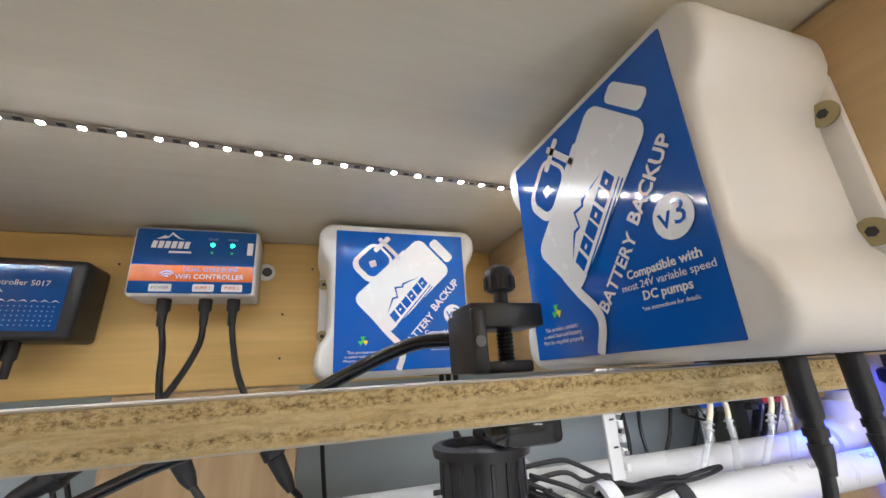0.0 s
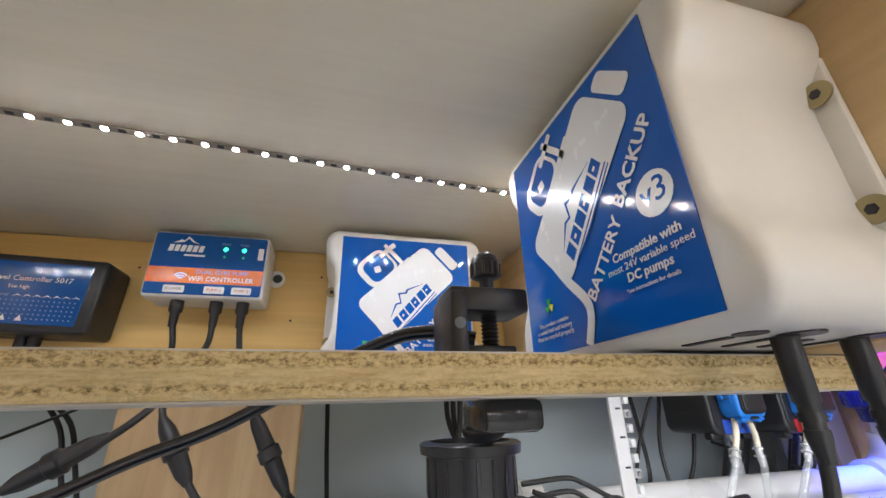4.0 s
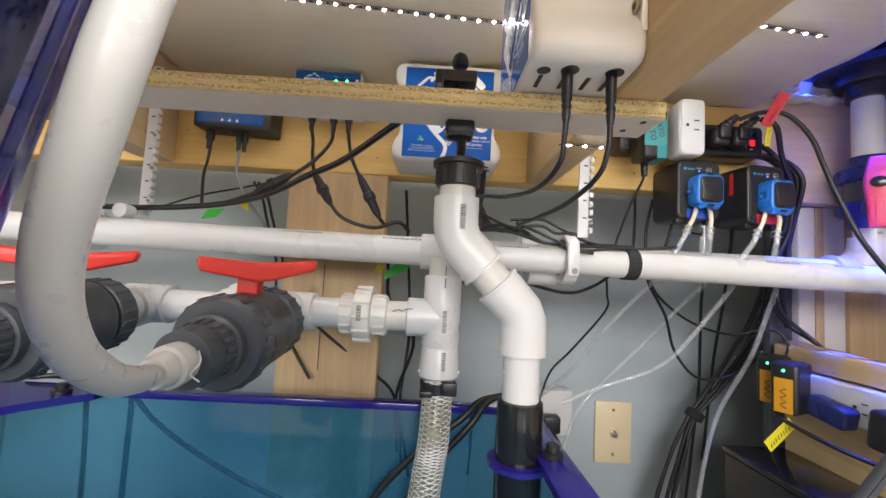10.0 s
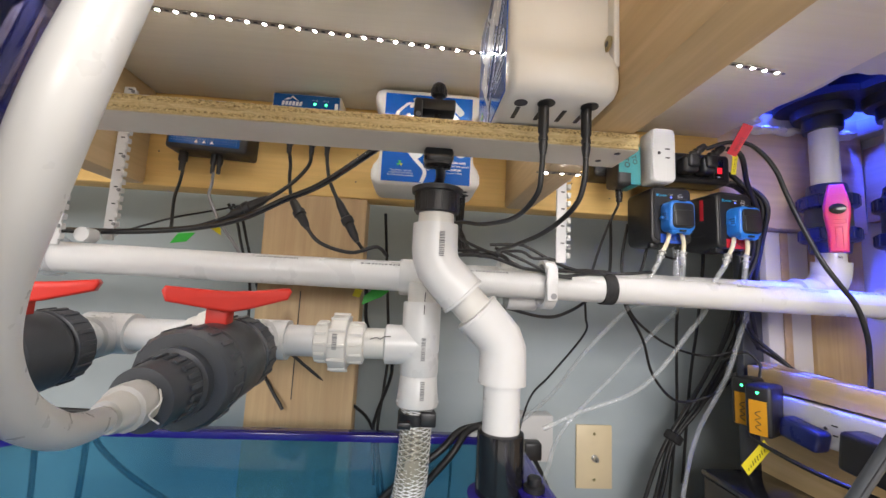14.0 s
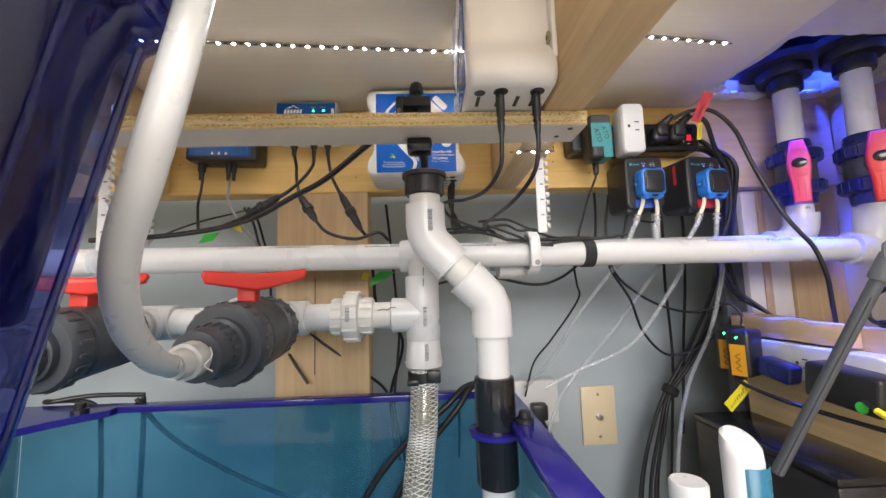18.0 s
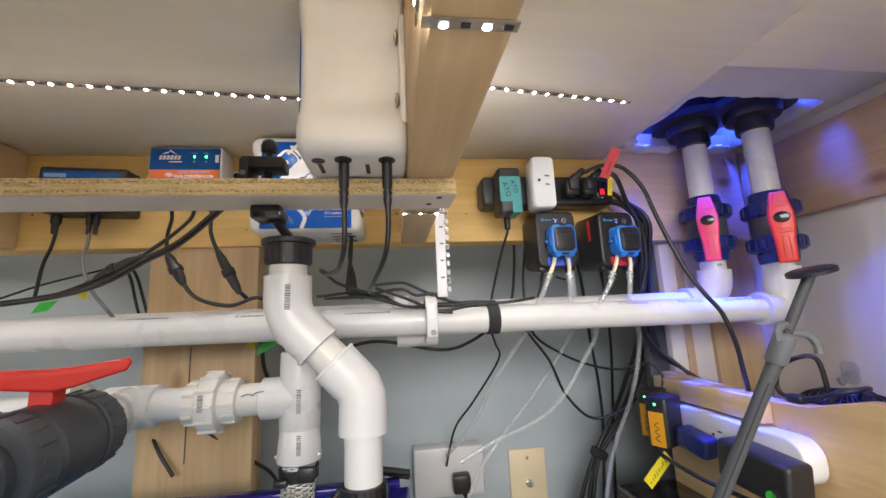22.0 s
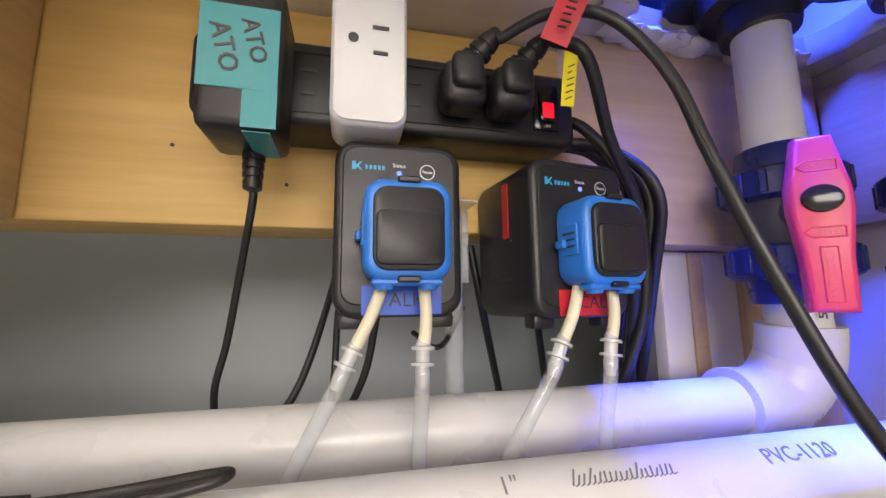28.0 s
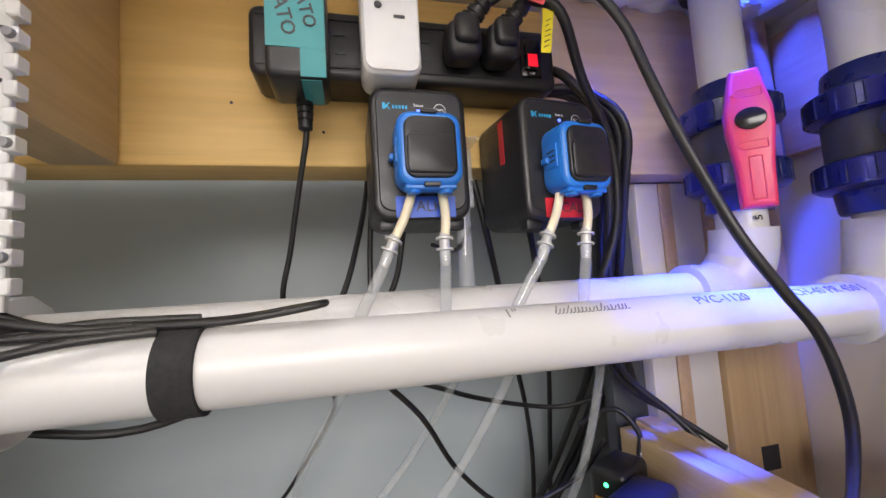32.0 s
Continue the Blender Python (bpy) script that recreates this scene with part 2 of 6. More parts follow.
NAVY_ACRYLIC = plain("navy_acrylic_rim", (0.020, 0.014, 0.20), 0.10, var=0.1, bumpy=0.0)
SCREW = plain("brass_plated_screw", (0.42, 0.36, 0.20), 0.35, 0.9, var=0.15)
STEEL = plain("steel", (0.5, 0.5, 0.5), 0.3, 0.9, var=0.1)
IVORY = plain("ivory_plate", (0.66, 0.55, 0.36), 0.4, var=0.05)
CREAM_TUBE = plain("cream_pump_tube", (0.72, 0.66, 0.48), 0.45, var=0.05)
FOAM = plain("white_foam_board", (0.60, 0.58, 0.55), 0.8, var=0.06, scale=90, bumpy=0.4)
TEAL_WRAP = plain("teal_bottle_label", (0.01, 0.12, 0.20), 0.3, var=0.06)
STRIP_TAPE = plain("led_tape", (0.32, 0.28, 0.23), 0.6, var=0.3, scale=300)
CLEAR_TUBE = clear("clear_tubing", (0.75, 0.78, 0.80), 0.10, alpha=0.24, tint=(0.93, 0.94, 0.95))
FROSTED = clear("frosted_clear_plastic", (0.70, 0.71, 0.72), 0.2, alpha=0.6, tint=(0.85, 0.86, 0.87))
CLEAR_PART = clear("clear_acrylic", (0.75, 0.78, 0.82), 0.06, alpha=0.25, tint=(0.93, 0.94, 0.96))
BRAID = clear("clear_hose", (0.40, 0.385, 0.31), 0.12, alpha=0.45, tint=(0.80, 0.78, 0.70))
TANK_BLUE = clear("blue_acrylic_sheet", (0.05, 0.22, 0.36), 0.04, alpha=0.24, tint=(0.50, 0.80, 0.92))
CANISTER = clear("blue_tinted_canister", (0.012, 0.016, 0.20), 0.03, alpha=0.22, tint=(0.50, 0.55, 0.88), ripple=0.5)
LED_WHITE = glow("white_led", (0.97, 0.985, 1.0), LED_POWER)
LED_GREEN = glow("green_led", (0.03, 0.9, 0.28), 7.0)
LED_GREEN_DIM = glow("dim_green_led", (0.01, 0.35, 0.12), 0.6)
LED_BLUE = glow("blue_led", (0.08, 0.14, 1.0), 2.6)
LED_RED = glow("red_led", (0.9, 0.01, 0.03), 0.75)


def drywall():
    m, nt, b = nodes_of("grey_blue_wall_paint")
    v = mapped(nt, (1, 1, 1))
    col = ramp(nt, noise_tex(nt, v, 5, 4), [(0.3, (0.345, 0.40, 0.425)), (0.7, (0.405, 0.46, 0.48))])
    # pale level bands put the light between pipe shadows into the paint
    light_bands = noise_tex(nt, mapped(nt, (1.1, 1.1, 16)), 1.0, 3)
    col = mix(nt, ramp(nt, light_bands, [(0.5, (0.0,) * 3), (0.75, (0.25,) * 3)]), col, (0.48, 0.53, 0.54))
    link(nt, col, b.inputs["Base Color"])
    b.inputs["Roughness"].default_value = 0.5
    bump(nt, b, noise_tex(nt, v, 400, 3), 0.15, 0.001)
    return m


WALL_PAINT = drywall()
ROOM_PAINT = plain("room_paint", (0.72, 0.71, 0.69), 0.8, scale=4)
SIDE_WHITE = plain("white_painted_panel", (0.74, 0.70, 0.66), 0.45, var=0.05, scale=8)
ROOM_FLOOR = plain("pale_room_floor", (0.50, 0.49, 0.47), 0.6, scale=6)
FLOOR_MAT = wood("cabinet_floor_ply", (0.42, 0.30, 0.18), (0.33, 0.22, 0.12), "x", 0.6, False)


# ---- mesh helpers ----
def V(*a):
    return Vector(a)


def shade(me, angle=40):
    me.polygons.foreach_set("use_smooth", [True] * len(me.polygons))
    me.set_sharp_from_angle(angle=radians(angle))


def part(name, bm, material, parent=None, label="", angle=40):
    """Links a bmesh as one mesh object, under a thing or a part."""
    me = bpy.data.meshes.new(name)
    bmesh.ops.recalc_face_normals(bm, faces=bm.faces)
    bm.to_mesh(me)
    bm.free()
    me.materials.append(material)
    shade(me, angle)
    ob = new(name, me)
    ob.parent = parent
    if label:
        tagged(ob, label)
    return ob


def share(name, src, parent, m):
    """Another object on the same mesh, at m within its parent."""
    ob = new(name, src.data)
    ob.parent = parent
    ob.matrix_basis = m
    return ob


def thing(name, label, category, group="", m=None, kind=""):
    ob = new(name)
    ob.empty_display_size = 0.02
    if m is not None:
        ob.matrix_world = m
    return tagged(ob, label, category, group, kind)


def box(x0, x1, y0, y1, z0, z1, bev=0.0, seg=2, bm=None):
    bm2 = bmesh.new()
    bmesh.ops.create_cube(bm2, size=1)
    for v in bm2.verts:
        v.co = V(x0 if v.co.x < 0 else x1, y0 if v.co.y < 0 else y1, z0 if v.co.z < 0 else z1)
    if bev:
        bmesh.ops.bevel(bm2, geom=bm2.edges[:], offset=bev, segments=seg, profile=0.5, affect="EDGES")
    if bm is None:
        return bm2
    merge(bm, bm2)
    return bm


def merge(bm, other, m=None):
    if m is not None:
        bmesh.ops.transform(other, matrix=m, verts=other.verts[:])
    me = bpy.data.meshes.new("tmp")
    other.to_mesh(me)
    other.free()
    bm.from_mesh(me)
    bpy.data.meshes.remove(me)
    return bm


def smooth(pts, k=6):
    """Catmull-Rom through the points."""
    p = [Vector(q) for q in pts]
    p = [2 * p[0] - p[1]] + p + [2 * p[-1] - p[-2]]
    out = []
    for i in range(1, len(p) - 2):
        a, b, c, d = p[i - 1 : i + 3]
        for j in range(k):
            t = j / k
            out.append(0.5 * (2 * b + (c - a) * t + (2 * a - 5 * b + 4 * c - d) * t * t + (3 * b - a - 3 * c + d) * t**3))
    return out + [p[-2]]


def sweep(pts, r, n=10, cap=True, bm=None):
    """A tube along points; r is one radius or one per point."""
    bm = bm or bmesh.new()
    pts = [Vector(p) for p in pts]
    rs = r if isinstance(r, (list, tuple)) else [r] * len(pts)
    tang = [(pts[min(i + 1, len(pts) - 1)] - pts[max(i - 1, 0)]).normalized() for i in range(len(pts))]
    side = tang[0].orthogonal().normalized()
    rings = []
    for i, (p, t) in enumerate(zip(pts, tang)):
        side = (side - side.dot(t) * t).normalized()
        up = t.cross(side)
        rings.append([bm.verts.new(p + rs[i] * (math.cos(a) * side + math.sin(a) * up)) for a in (2 * math.pi * j / n for j in range(n))])
    for a, b in zip(rings, rings[1:]):
        for j in range(n):
            bm.faces.new((a[j], a[(j + 1) % n], b[(j + 1) % n], b[j]))
    if cap:
        bm.faces.new(rings[0][::-1])
        bm.faces.new(rings[-1])
    return bm


def lathe(profile, origin, axis, n=28, bm=None, cap=True):
    """Turns (distance along the axis, radius) pairs round an axis."""
    bm = bm or bmesh.new()
    axis = Vector(axis).normalized()
    s = axis.orthogonal().normalized()
    u = axis.cross(s)
    rings = []
    for d, r in profile:
        c = Vector(origin) + axis * d
        rings.append([bm.verts.new(c + r * (math.cos(a) * s + math.sin(a) * u)) for a in (2 * math.pi * j / n for j in range(n))])
    for a, b in zip(rings, rings[1:]):
        for j in range(n):
            bm.faces.new((a[j], a[(j + 1) % n], b[(j + 1) % n], b[j]))
    if cap:
        bm.faces.new(rings[0][::-1])
        bm.faces.new(rings[-1])
    return bm


def rod(p0, p1, r, n=20, bev=0.0008):
    p0, p1 = Vector(p0), Vector(p1)
    d = (p1 - p0).length
    return lathe([(0, r - bev), (bev, r), (d - bev, r), (d, r - bev)], p0, p1 - p0, n)


def sheet(outline, depth, bev=0.0, seg=2):
    """An outline in x and z, extruded from y = 0 to y = depth."""
    bm = bmesh.new()
    vs = [bm.verts.new((x, 0, z)) for x, z in outline]
    f = bm.faces.new(vs)
    g = bmesh.ops.extrude_face_region(bm, geom=[f])
    new_v = [e for e in g["geom"] if isinstance(e, bmesh.types.BMVert)]
    bmesh.ops.translate(bm, verts=new_v, vec=(0, depth, 0))
    if bev:
        bm.normal_update()
        es = [e for e in bm.edges if abs(e.verts[0].co.y - e.verts[1].co.y) < 1e-7]
        bmesh.ops.bevel(bm, geom=es, offset=bev, segments=seg, profile=0.5, affect="EDGES")
    return bm


def round_rect(cx, cz, w, h, r, turn=0.0, n=5):
    """The outline of a rounded rectangle in x and z, turned by some degrees."""
    pts = []
    for sx, sz, a0 in ((1, 1, 0), (-1, 1, 90), (-1, -1, 180), (1, -1, 270)):
        for i in range(n + 1):
            a = radians(a0 + 90 * i / n)
            pts.append((sx * (w / 2 - r) + r * math.cos(a), sz * (h / 2 - r) + r * math.sin(a)))
    c, s = math.cos(radians(turn)), math.sin(radians(turn))
    return [(cx + x * c - z * s, cz + x * s + z * c) for x, z in pts]


def disc(cx, cz, r, n=24):
    return [(cx + r * math.cos(2 * math.pi * i / n), cz + r * math.sin(2 * math.pi * i / n)) for i in range(n)]


def flat(name, outline, y, material, parent, thick=0.00007, label=""):
    """A print or sticker: a thin sheet whose face lies at y, looking to -y."""
    bm = sheet(outline, thick)
    bmesh.ops.translate(bm, verts=bm.verts[:], vec=(0, y, 0))
    return part(name, bm, material, parent, label)


def lettering(body, size, material, parent, m, name="lettering", align="CENTER", bold=0.0):
    """Words in the built-in font; m places them, upright in x and z, looking to -y."""
    cu = bpy.data.curves.new("words", "FONT")
    cu.body, cu.size, cu.align_x, cu.align_y, cu.extrude, cu.offset, cu.resolution_u = body, size, align, "CENTER", 0.00008, bold, 2
    tmp = bpy.data.objects.new("words", cu)
    scene.collection.objects.link(tmp)
    me = bpy.data.meshes.new_from_object(tmp.evaluated_get(bpy.context.evaluated_depsgraph_get()))
    bpy.data.objects.remove(tmp)
    bpy.data.curves.remove(cu)
    me.materials.clear()
    me.materials.append(material)
    ob = new(name, me)
    ob.parent = parent
    ob.matrix_basis = m @ pose(0, 0, 0, 90, 0, 0)
    return ob


def words_at(x, z, y, turn=0.0):
    return pose(x, y, z, 0, -turn, 0)


def cable(name, pts, r, label, material=RUBBER, category="cable", group="", k=6, n=12):
    return tagged(part(name, sweep(smooth(pts, k), r, n), material), label, category, group)


# ---- the setting ----
def slab(name, x0, x1, y0, y1, z0, z1, mat, label, category, bev=0.001, kind="structure"):
    return tagged(part(name, box(x0, x1, y0, y1, z0, z1, bev), mat), label, category, kind=kind)


CEIL = 0.887
slab("wall_back", -1.0, 1.0, 0.60, 0.64, 0, 1.2, WALL_PAINT, "grey-blue painted drywall behind the cabinet frame", "wall")
slab("floor", -1.0, 1.0, -0.12, 0.60, -0.03, 0, FLOOR_MAT, "plywood cabinet floor", "floor")
slab("wall_left", -0.72, -0.70, -0.12, 0.60, 0, CEIL, SIDE_WHITE, "white painted cabinet side", "wall")
# right side: white lower panel and a brown plywood strip above it
slab("wall_right", 0.800, 0.82, -0.12, 0.60, 0, 0.995, SIDE_WHITE, "white painted cabinet side panel", "wall")
slab("plywood_strip", 0.786, 0.7995, -0.11, 0.4045, 0.766, CEIL - 0.0005, PLY_BROWN, "brown plywood strip along the top of the cabinet side", "panel")
# plywood ceiling, cut away in one corner for the drain fittings
CUT_X, CUT_Y = 0.537, 0.158
slab("ceiling", -0.72, CUT_X, -0.12, 0.47, CEIL, CEIL + 0.018, PLY_CEIL, "unpainted plywood underside of the stand top", "ceiling")
slab("ceiling_front", CUT_X, 0.7995, -0.12, CUT_Y, CEIL, CEIL + 0.018, PLY_CEIL, "plywood underside of the stand top", "ceiling")
FOAM_Z = CEIL + 0.0185


def foam_sheet():
    """White foam under the tank with a torn opening round the drain fittings."""
    bm = bmesh.new()
    x0, x1, y0, y1 = 0.44, 0.7995, 0.14, 0.4725
    cx, cy = 0.678, 0.322
    n = 64
    inner, lower, outer = [], [], []
    for i in range(n):
        a = 2 * math.pi * i / n
        c, s = math.cos(a), math.sin(a)
        k = min((0.103 if c < 0 else 0.096) / max(abs(c), 1e-6), 0.076 / max(abs(s), 1e-6))
        wob = 0.06 * noise.noise((3 * c, 3 * s, 0.4)) + 0.05 * noise.noise((9 * c, 9 * s, 2))
        inner.append((cx + k * (1 + wob) * c, cy + k * (1 + wob) * s))
        wob += 0.03 + 0.05 * noise.noise((14 * c, 14 * s, 5))
        lower.append((cx + k * (1 + wob) * c, cy + k * (1 + wob) * s))
        k = min((x1 - cx if c > 0 else cx - x0) / max(abs(c), 1e-6), (y1 - cy if s > 0 else cy - y0) / max(abs(s), 1e-6))
        outer.append((cx + k * c, cy + k * s))
    top, bot = FOAM_Z + 0.024, FOAM_Z
    rings = [[bm.verts.new((x, y, z)) for x, y in ring] for ring, z in ((outer, bot), (lower, bot), (inner, bot + 0.006), (inner, top), (outer, top))]
    for a, b in zip(rings, rings[1:] + rings[:1]):
        for i in range(n):
            bm.faces.new((a[i], a[(i + 1) % n], b[(i + 1) % n], b[i]))
    return tagged(part("foam_board", bm, FOAM), "white foam board above the ceiling with a torn hole", "foam board")


foam_sheet()


def foam_chunk(x, y, size, seed):
    """A crumbled lump of white foam stuck at the torn edge."""
    bm = bmesh.new()
    bmesh.ops.create_icosphere(bm, subdivisions=3, radius=size)
    for v in bm.verts:
        n = noise.noise(v.co * (2.2 / size) + Vector((seed, 0, 0))) + 0.5 * noise.noise(v.co * (5.0 / size))
        v.co *= 1 + 0.28 * n
        v.co.x *= 1.5
        v.co.z *= 0.55
        v.co += Vector((x, y, FOAM_Z - 0.003))
    return tagged(part("foam_fragment", bm, FOAM), "crumbled white foam lump at the torn hole", "foam", "foam fragments")


for k, (x, y, r) in enumerate(((0.583, 0.392, 0.011), (0.604, 0.397, 0.012), (0.628, 0.394, 0.010), (0.648, 0.398, 0.011), (0.566, 0.372, 0.009), (0.700, 0.396, 0.011), (0.742, 0.394, 0.012))):
    foam_chunk(x, y, r, 3.1 * k)
# black shaft added round the blue lamp to hide it and contain its beam
slab("lamp_shaft_top", 0.45, 0.8195, 0.17, 0.46, 1.492, 1.5, BLACK, "dark screen added high above the ceiling hole to hide the lamp", "panel")
slab("lamp_shaft_front", 0.45, 0.7995, 0.16, 0.1695, FOAM_Z + 0.0245, 1.5, BLACK, "dark screen added above the ceiling hole to hide the lamp", "panel")
slab("lamp_shaft_left", 0.44, 0.4495, 0.16, 0.4695, FOAM_Z + 0.0245, 1.5, BLACK, "dark screen added above the ceiling hole to hide the lamp", "panel")
slab("lamp_shaft_back", 0.45, 0.7995, 0.4605, 0.4695, FOAM_Z + 0.0245, 1.5, BLACK, "dark screen added above the ceiling hole to hide the lamp", "panel")
slab("lamp_shaft_right", 0.8, 0.8195, 0.16, 0.4695, 0.9955, 1.5, BLACK, "dark screen added above the ceiling hole to hide the lamp", "panel")

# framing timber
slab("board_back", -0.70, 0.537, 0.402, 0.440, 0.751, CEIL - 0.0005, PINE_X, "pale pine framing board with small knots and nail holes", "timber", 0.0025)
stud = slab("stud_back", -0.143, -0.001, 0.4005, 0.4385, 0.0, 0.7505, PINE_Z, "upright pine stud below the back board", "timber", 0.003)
part("crack", box(-0.0838, -0.0826, 0.3999, 0.4007, 0.47, 0.615), PRINT_BLACK, stud, "dark drying crack")
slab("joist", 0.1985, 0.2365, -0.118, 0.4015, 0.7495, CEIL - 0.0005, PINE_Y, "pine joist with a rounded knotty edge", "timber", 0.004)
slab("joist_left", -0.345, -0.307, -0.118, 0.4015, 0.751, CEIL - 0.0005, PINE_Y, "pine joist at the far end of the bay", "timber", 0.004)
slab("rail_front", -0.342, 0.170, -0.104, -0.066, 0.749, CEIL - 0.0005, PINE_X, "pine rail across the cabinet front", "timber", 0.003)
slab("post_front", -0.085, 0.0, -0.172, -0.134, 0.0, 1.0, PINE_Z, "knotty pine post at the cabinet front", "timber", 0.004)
slab("corner_panel", 0.5375, 0.7855, 0.405, 0.440, 0.748, FOAM_Z - 0.0005, PLY_BACK, "brown plywood panel in the corner beside the back board", "panel", 0.001)
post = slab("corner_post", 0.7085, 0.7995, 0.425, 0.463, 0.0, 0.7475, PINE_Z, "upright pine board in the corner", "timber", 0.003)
part("square_hole", box(0.737, 0.757, 0.4244, 0.4252, 0.474, 0.496), PRINT_BLACK, post, "dark square hole")
slab("corner_board", 0.6335, 0.708, 0.43, 0.46, 0.0, 0.7475, SIDE_WHITE, "whitewashed upright board in the corner", "timber", 0.003)
slab("bark_strip", 0.658, 0.671, 0.4270, 0.4298, 0.0, 0.746, PLY_BROWN, "rough brown strip down the whitewashed board", "trim", 0.001)
# upright strip coloured dark grey, next to the corner board
slab("corner_side", 0.598, 0.633, 0.44, 0.455, 0.0, 0.7475, DARK_GREY, "dark upright strip beside the whitewashed board", "panel", 0.002)
# the unseen room behind the camera, its pale floor bouncing light upwards
# panel added out of view to keep front light off the right bay
slab("front_frame", 0.64, 0.82, -0.142, -0.1205, 0.0, 0.995, SIDE_WHITE, "unseen white panel added to shade the right-hand bay", "panel")
slab("room_floor", -2.2, 2.4, -3.0, -0.13, -0.06, -0.04, ROOM_FLOOR, "plain room floor", "floor")
slab("room_wall_front", -2.2, 2.4, -3.02, -3.0, -0.06, 2.4, ROOM_PAINT, "plain room wall behind the viewer", "wall")
slab("room_wall_left", -2.22, -2.2, -3.0, 0.7, -0.06, 2.4, ROOM_PAINT, "plain room wall", "wall")
slab("room_wall_right", 2.4, 2.42, -3.0, 0.7, -0.06, 2.4, ROOM_PAINT, "plain room wall", "wall")
slab("room_ceiling", -2.2, 2.4, -3.0, 0.7, 2.4, 2.42, ROOM_PAINT, "plain room ceiling", "ceiling")
slab("room_wall_back", -2.2, 2.4, 0.66, 0.7, -0.06, 2.4, ROOM_PAINT, "plain room wall behind the stand", "wall")


def nail_holes():
    spots = [(-0.30, 0.84), (-0.295, 0.80), (-0.02, 0.815), (0.359, 0.776), (0.300, 0.795), (0.005, 0.86), (-0.02, 0.775), (-0.155, 0.86)]
    for x, z in spots:
        tagged(part("nail_hole", lathe([(0, 0.0011), (0.0006, 0.0011)], (x, 0.4016, z), (0, 1, 0), 10), PRINT_BLACK), "dark nail hole in the pine board", "nail hole", "nail holes")


nail_holes()


# ---- shelf ----
def shelf():
    s = thing("shelf", "chipboard shelf with a raw broken edge and white faces", "shelf")
    x0, x1, y0, y1, z0, z1 = -0.30, 0.2375, 0.119, 0.160, 0.7365, 0.7485
    bm = bmesh.new()
    nx, nz = 220, 9
    grid = [[bm.verts.new((x0 + (x1 - x0) * i / nx, y0 + 0.0015 * noise.noise((i * 0.9, j * 1.7, 0.3)) + 0.0012 * noise.noise((i * 0.23, j * 0.6, 7)) * (0.3 < j / nz < 0.75 or 0.4), z0 + (z1 - z0) * j / nz)) for j in range(nz + 1)] for i in range(nx + 1)]
    back = [[bm.verts.new((x0 + (x1 - x0) * i / nx, y1, z)) for z in (z0, z1)] for i in range(nx + 1)]
    for i in range(nx):
        for j in range(nz):
            bm.faces.new((grid[i][j], grid[i + 1][j], grid[i + 1][j + 1], grid[i][j + 1]))
        bm.faces.new((back[i][0], back[i][1], back[i + 1][1], back[i + 1][0]))
        bm.faces.new((grid[i][nz], grid[i + 1][nz], back[i + 1][1], back[i][1]))
        bm.faces.new((grid[i][0], back[i][0], back[i + 1][0], grid[i + 1][0]))
    for i in (0, nx):
        bm.faces.new(grid[i] + back[i][::-1])
    part("core", bm, CHIP, s, "raw chipboard edge with coarse flakes")
    part("top_face", box(x0, x1, y0 + 0.0015, y1, z1 + 0.0001, z1 + 0.0007), SIDE_WHITE, s, "white melamine top skin")
    # underside skin is coloured darker and warmer than the top one
    part("bottom_face", box(x0, x1, y0 + 0.0015, y1, z0 - 0.0007, z0 - 0.0001), MELAMINE, s, "melamine underside, darker beige than the top skin")
    for x, y in ((0.225, 0.128), (0.218, 0.146)):
        part("screw_hole", lathe([(0, 0.0024), (0.0006, 0.0024)], (x, y, z0 - 0.0011), (0, 0, 1), 12), PRINT_BLACK, s)


shelf()


# ---- LED strips ----
def lens_disc(h, z):
    """The flat round face of a lit led, barely proud of its housing."""
    return lathe([(0, h), (0.00012, h * 0.9), (0.00014, h * 0.3)], (0, 0, z), (0, 0, 1), 10)


def led_strip(name, runs, spacing, label):
    """runs: straight pieces as (start, end, outward normal)."""
    t = thing(name, label, "light strip")
    chip = base = lens = None
    for a, b, nrm in runs:
        a, b, nrm = Vector(a), Vector(b), Vector(nrm)
        d = (b - a).normalized()
        q = Matrix((d, nrm.cross(d), nrm)).transposed().to_4x4()
        bm = bmesh.new()
        box(0, (b - a).length, -0.0028, 0.0028, 0, 0.0006, bm=bm)
        tape = part("tape", bm, STRIP_TAPE, t)
        tape.matrix_basis = Matrix.Translation(a) @ q
        k = int((b - a).length / spacing)
        for i in range(k + 1):
            m = Matrix.Translation(a + d * (spacing * (i + 0.5) if (i + 0.5) * spacing < (b - a).length else (b - a).length)) @ q
            if (i + 0.5) * spacing > (b - a).length:
                continue
            if chip is None:
                chip = part("led_chip", box(-0.0020, 0.0020, -0.0020, 0.0020, 0.0007, 0.0013, 0.0002, 1), LABEL_WHITE, t, "white led housing")
                lens = part("led_lens", lens_disc(0.0017, 0.00132), LED_WHITE, t, "lit white led lens")
                lens.matrix_basis = m
                base = part("resistor", box(-0.0018, 0.0018, -0.0012, 0.0012, 0.0007, 0.0012), PRINT_BLACK, t)
                chip.matrix_basis = m
                base.matrix_basis = m @ pose(spacing / 2, 0, 0)
            else:
                share("led_chip", chip, t, m)
                share("led_lens", lens, t, m)
                share("resistor", base, t, m @ pose(spacing / 2, 0, 0))
    return t


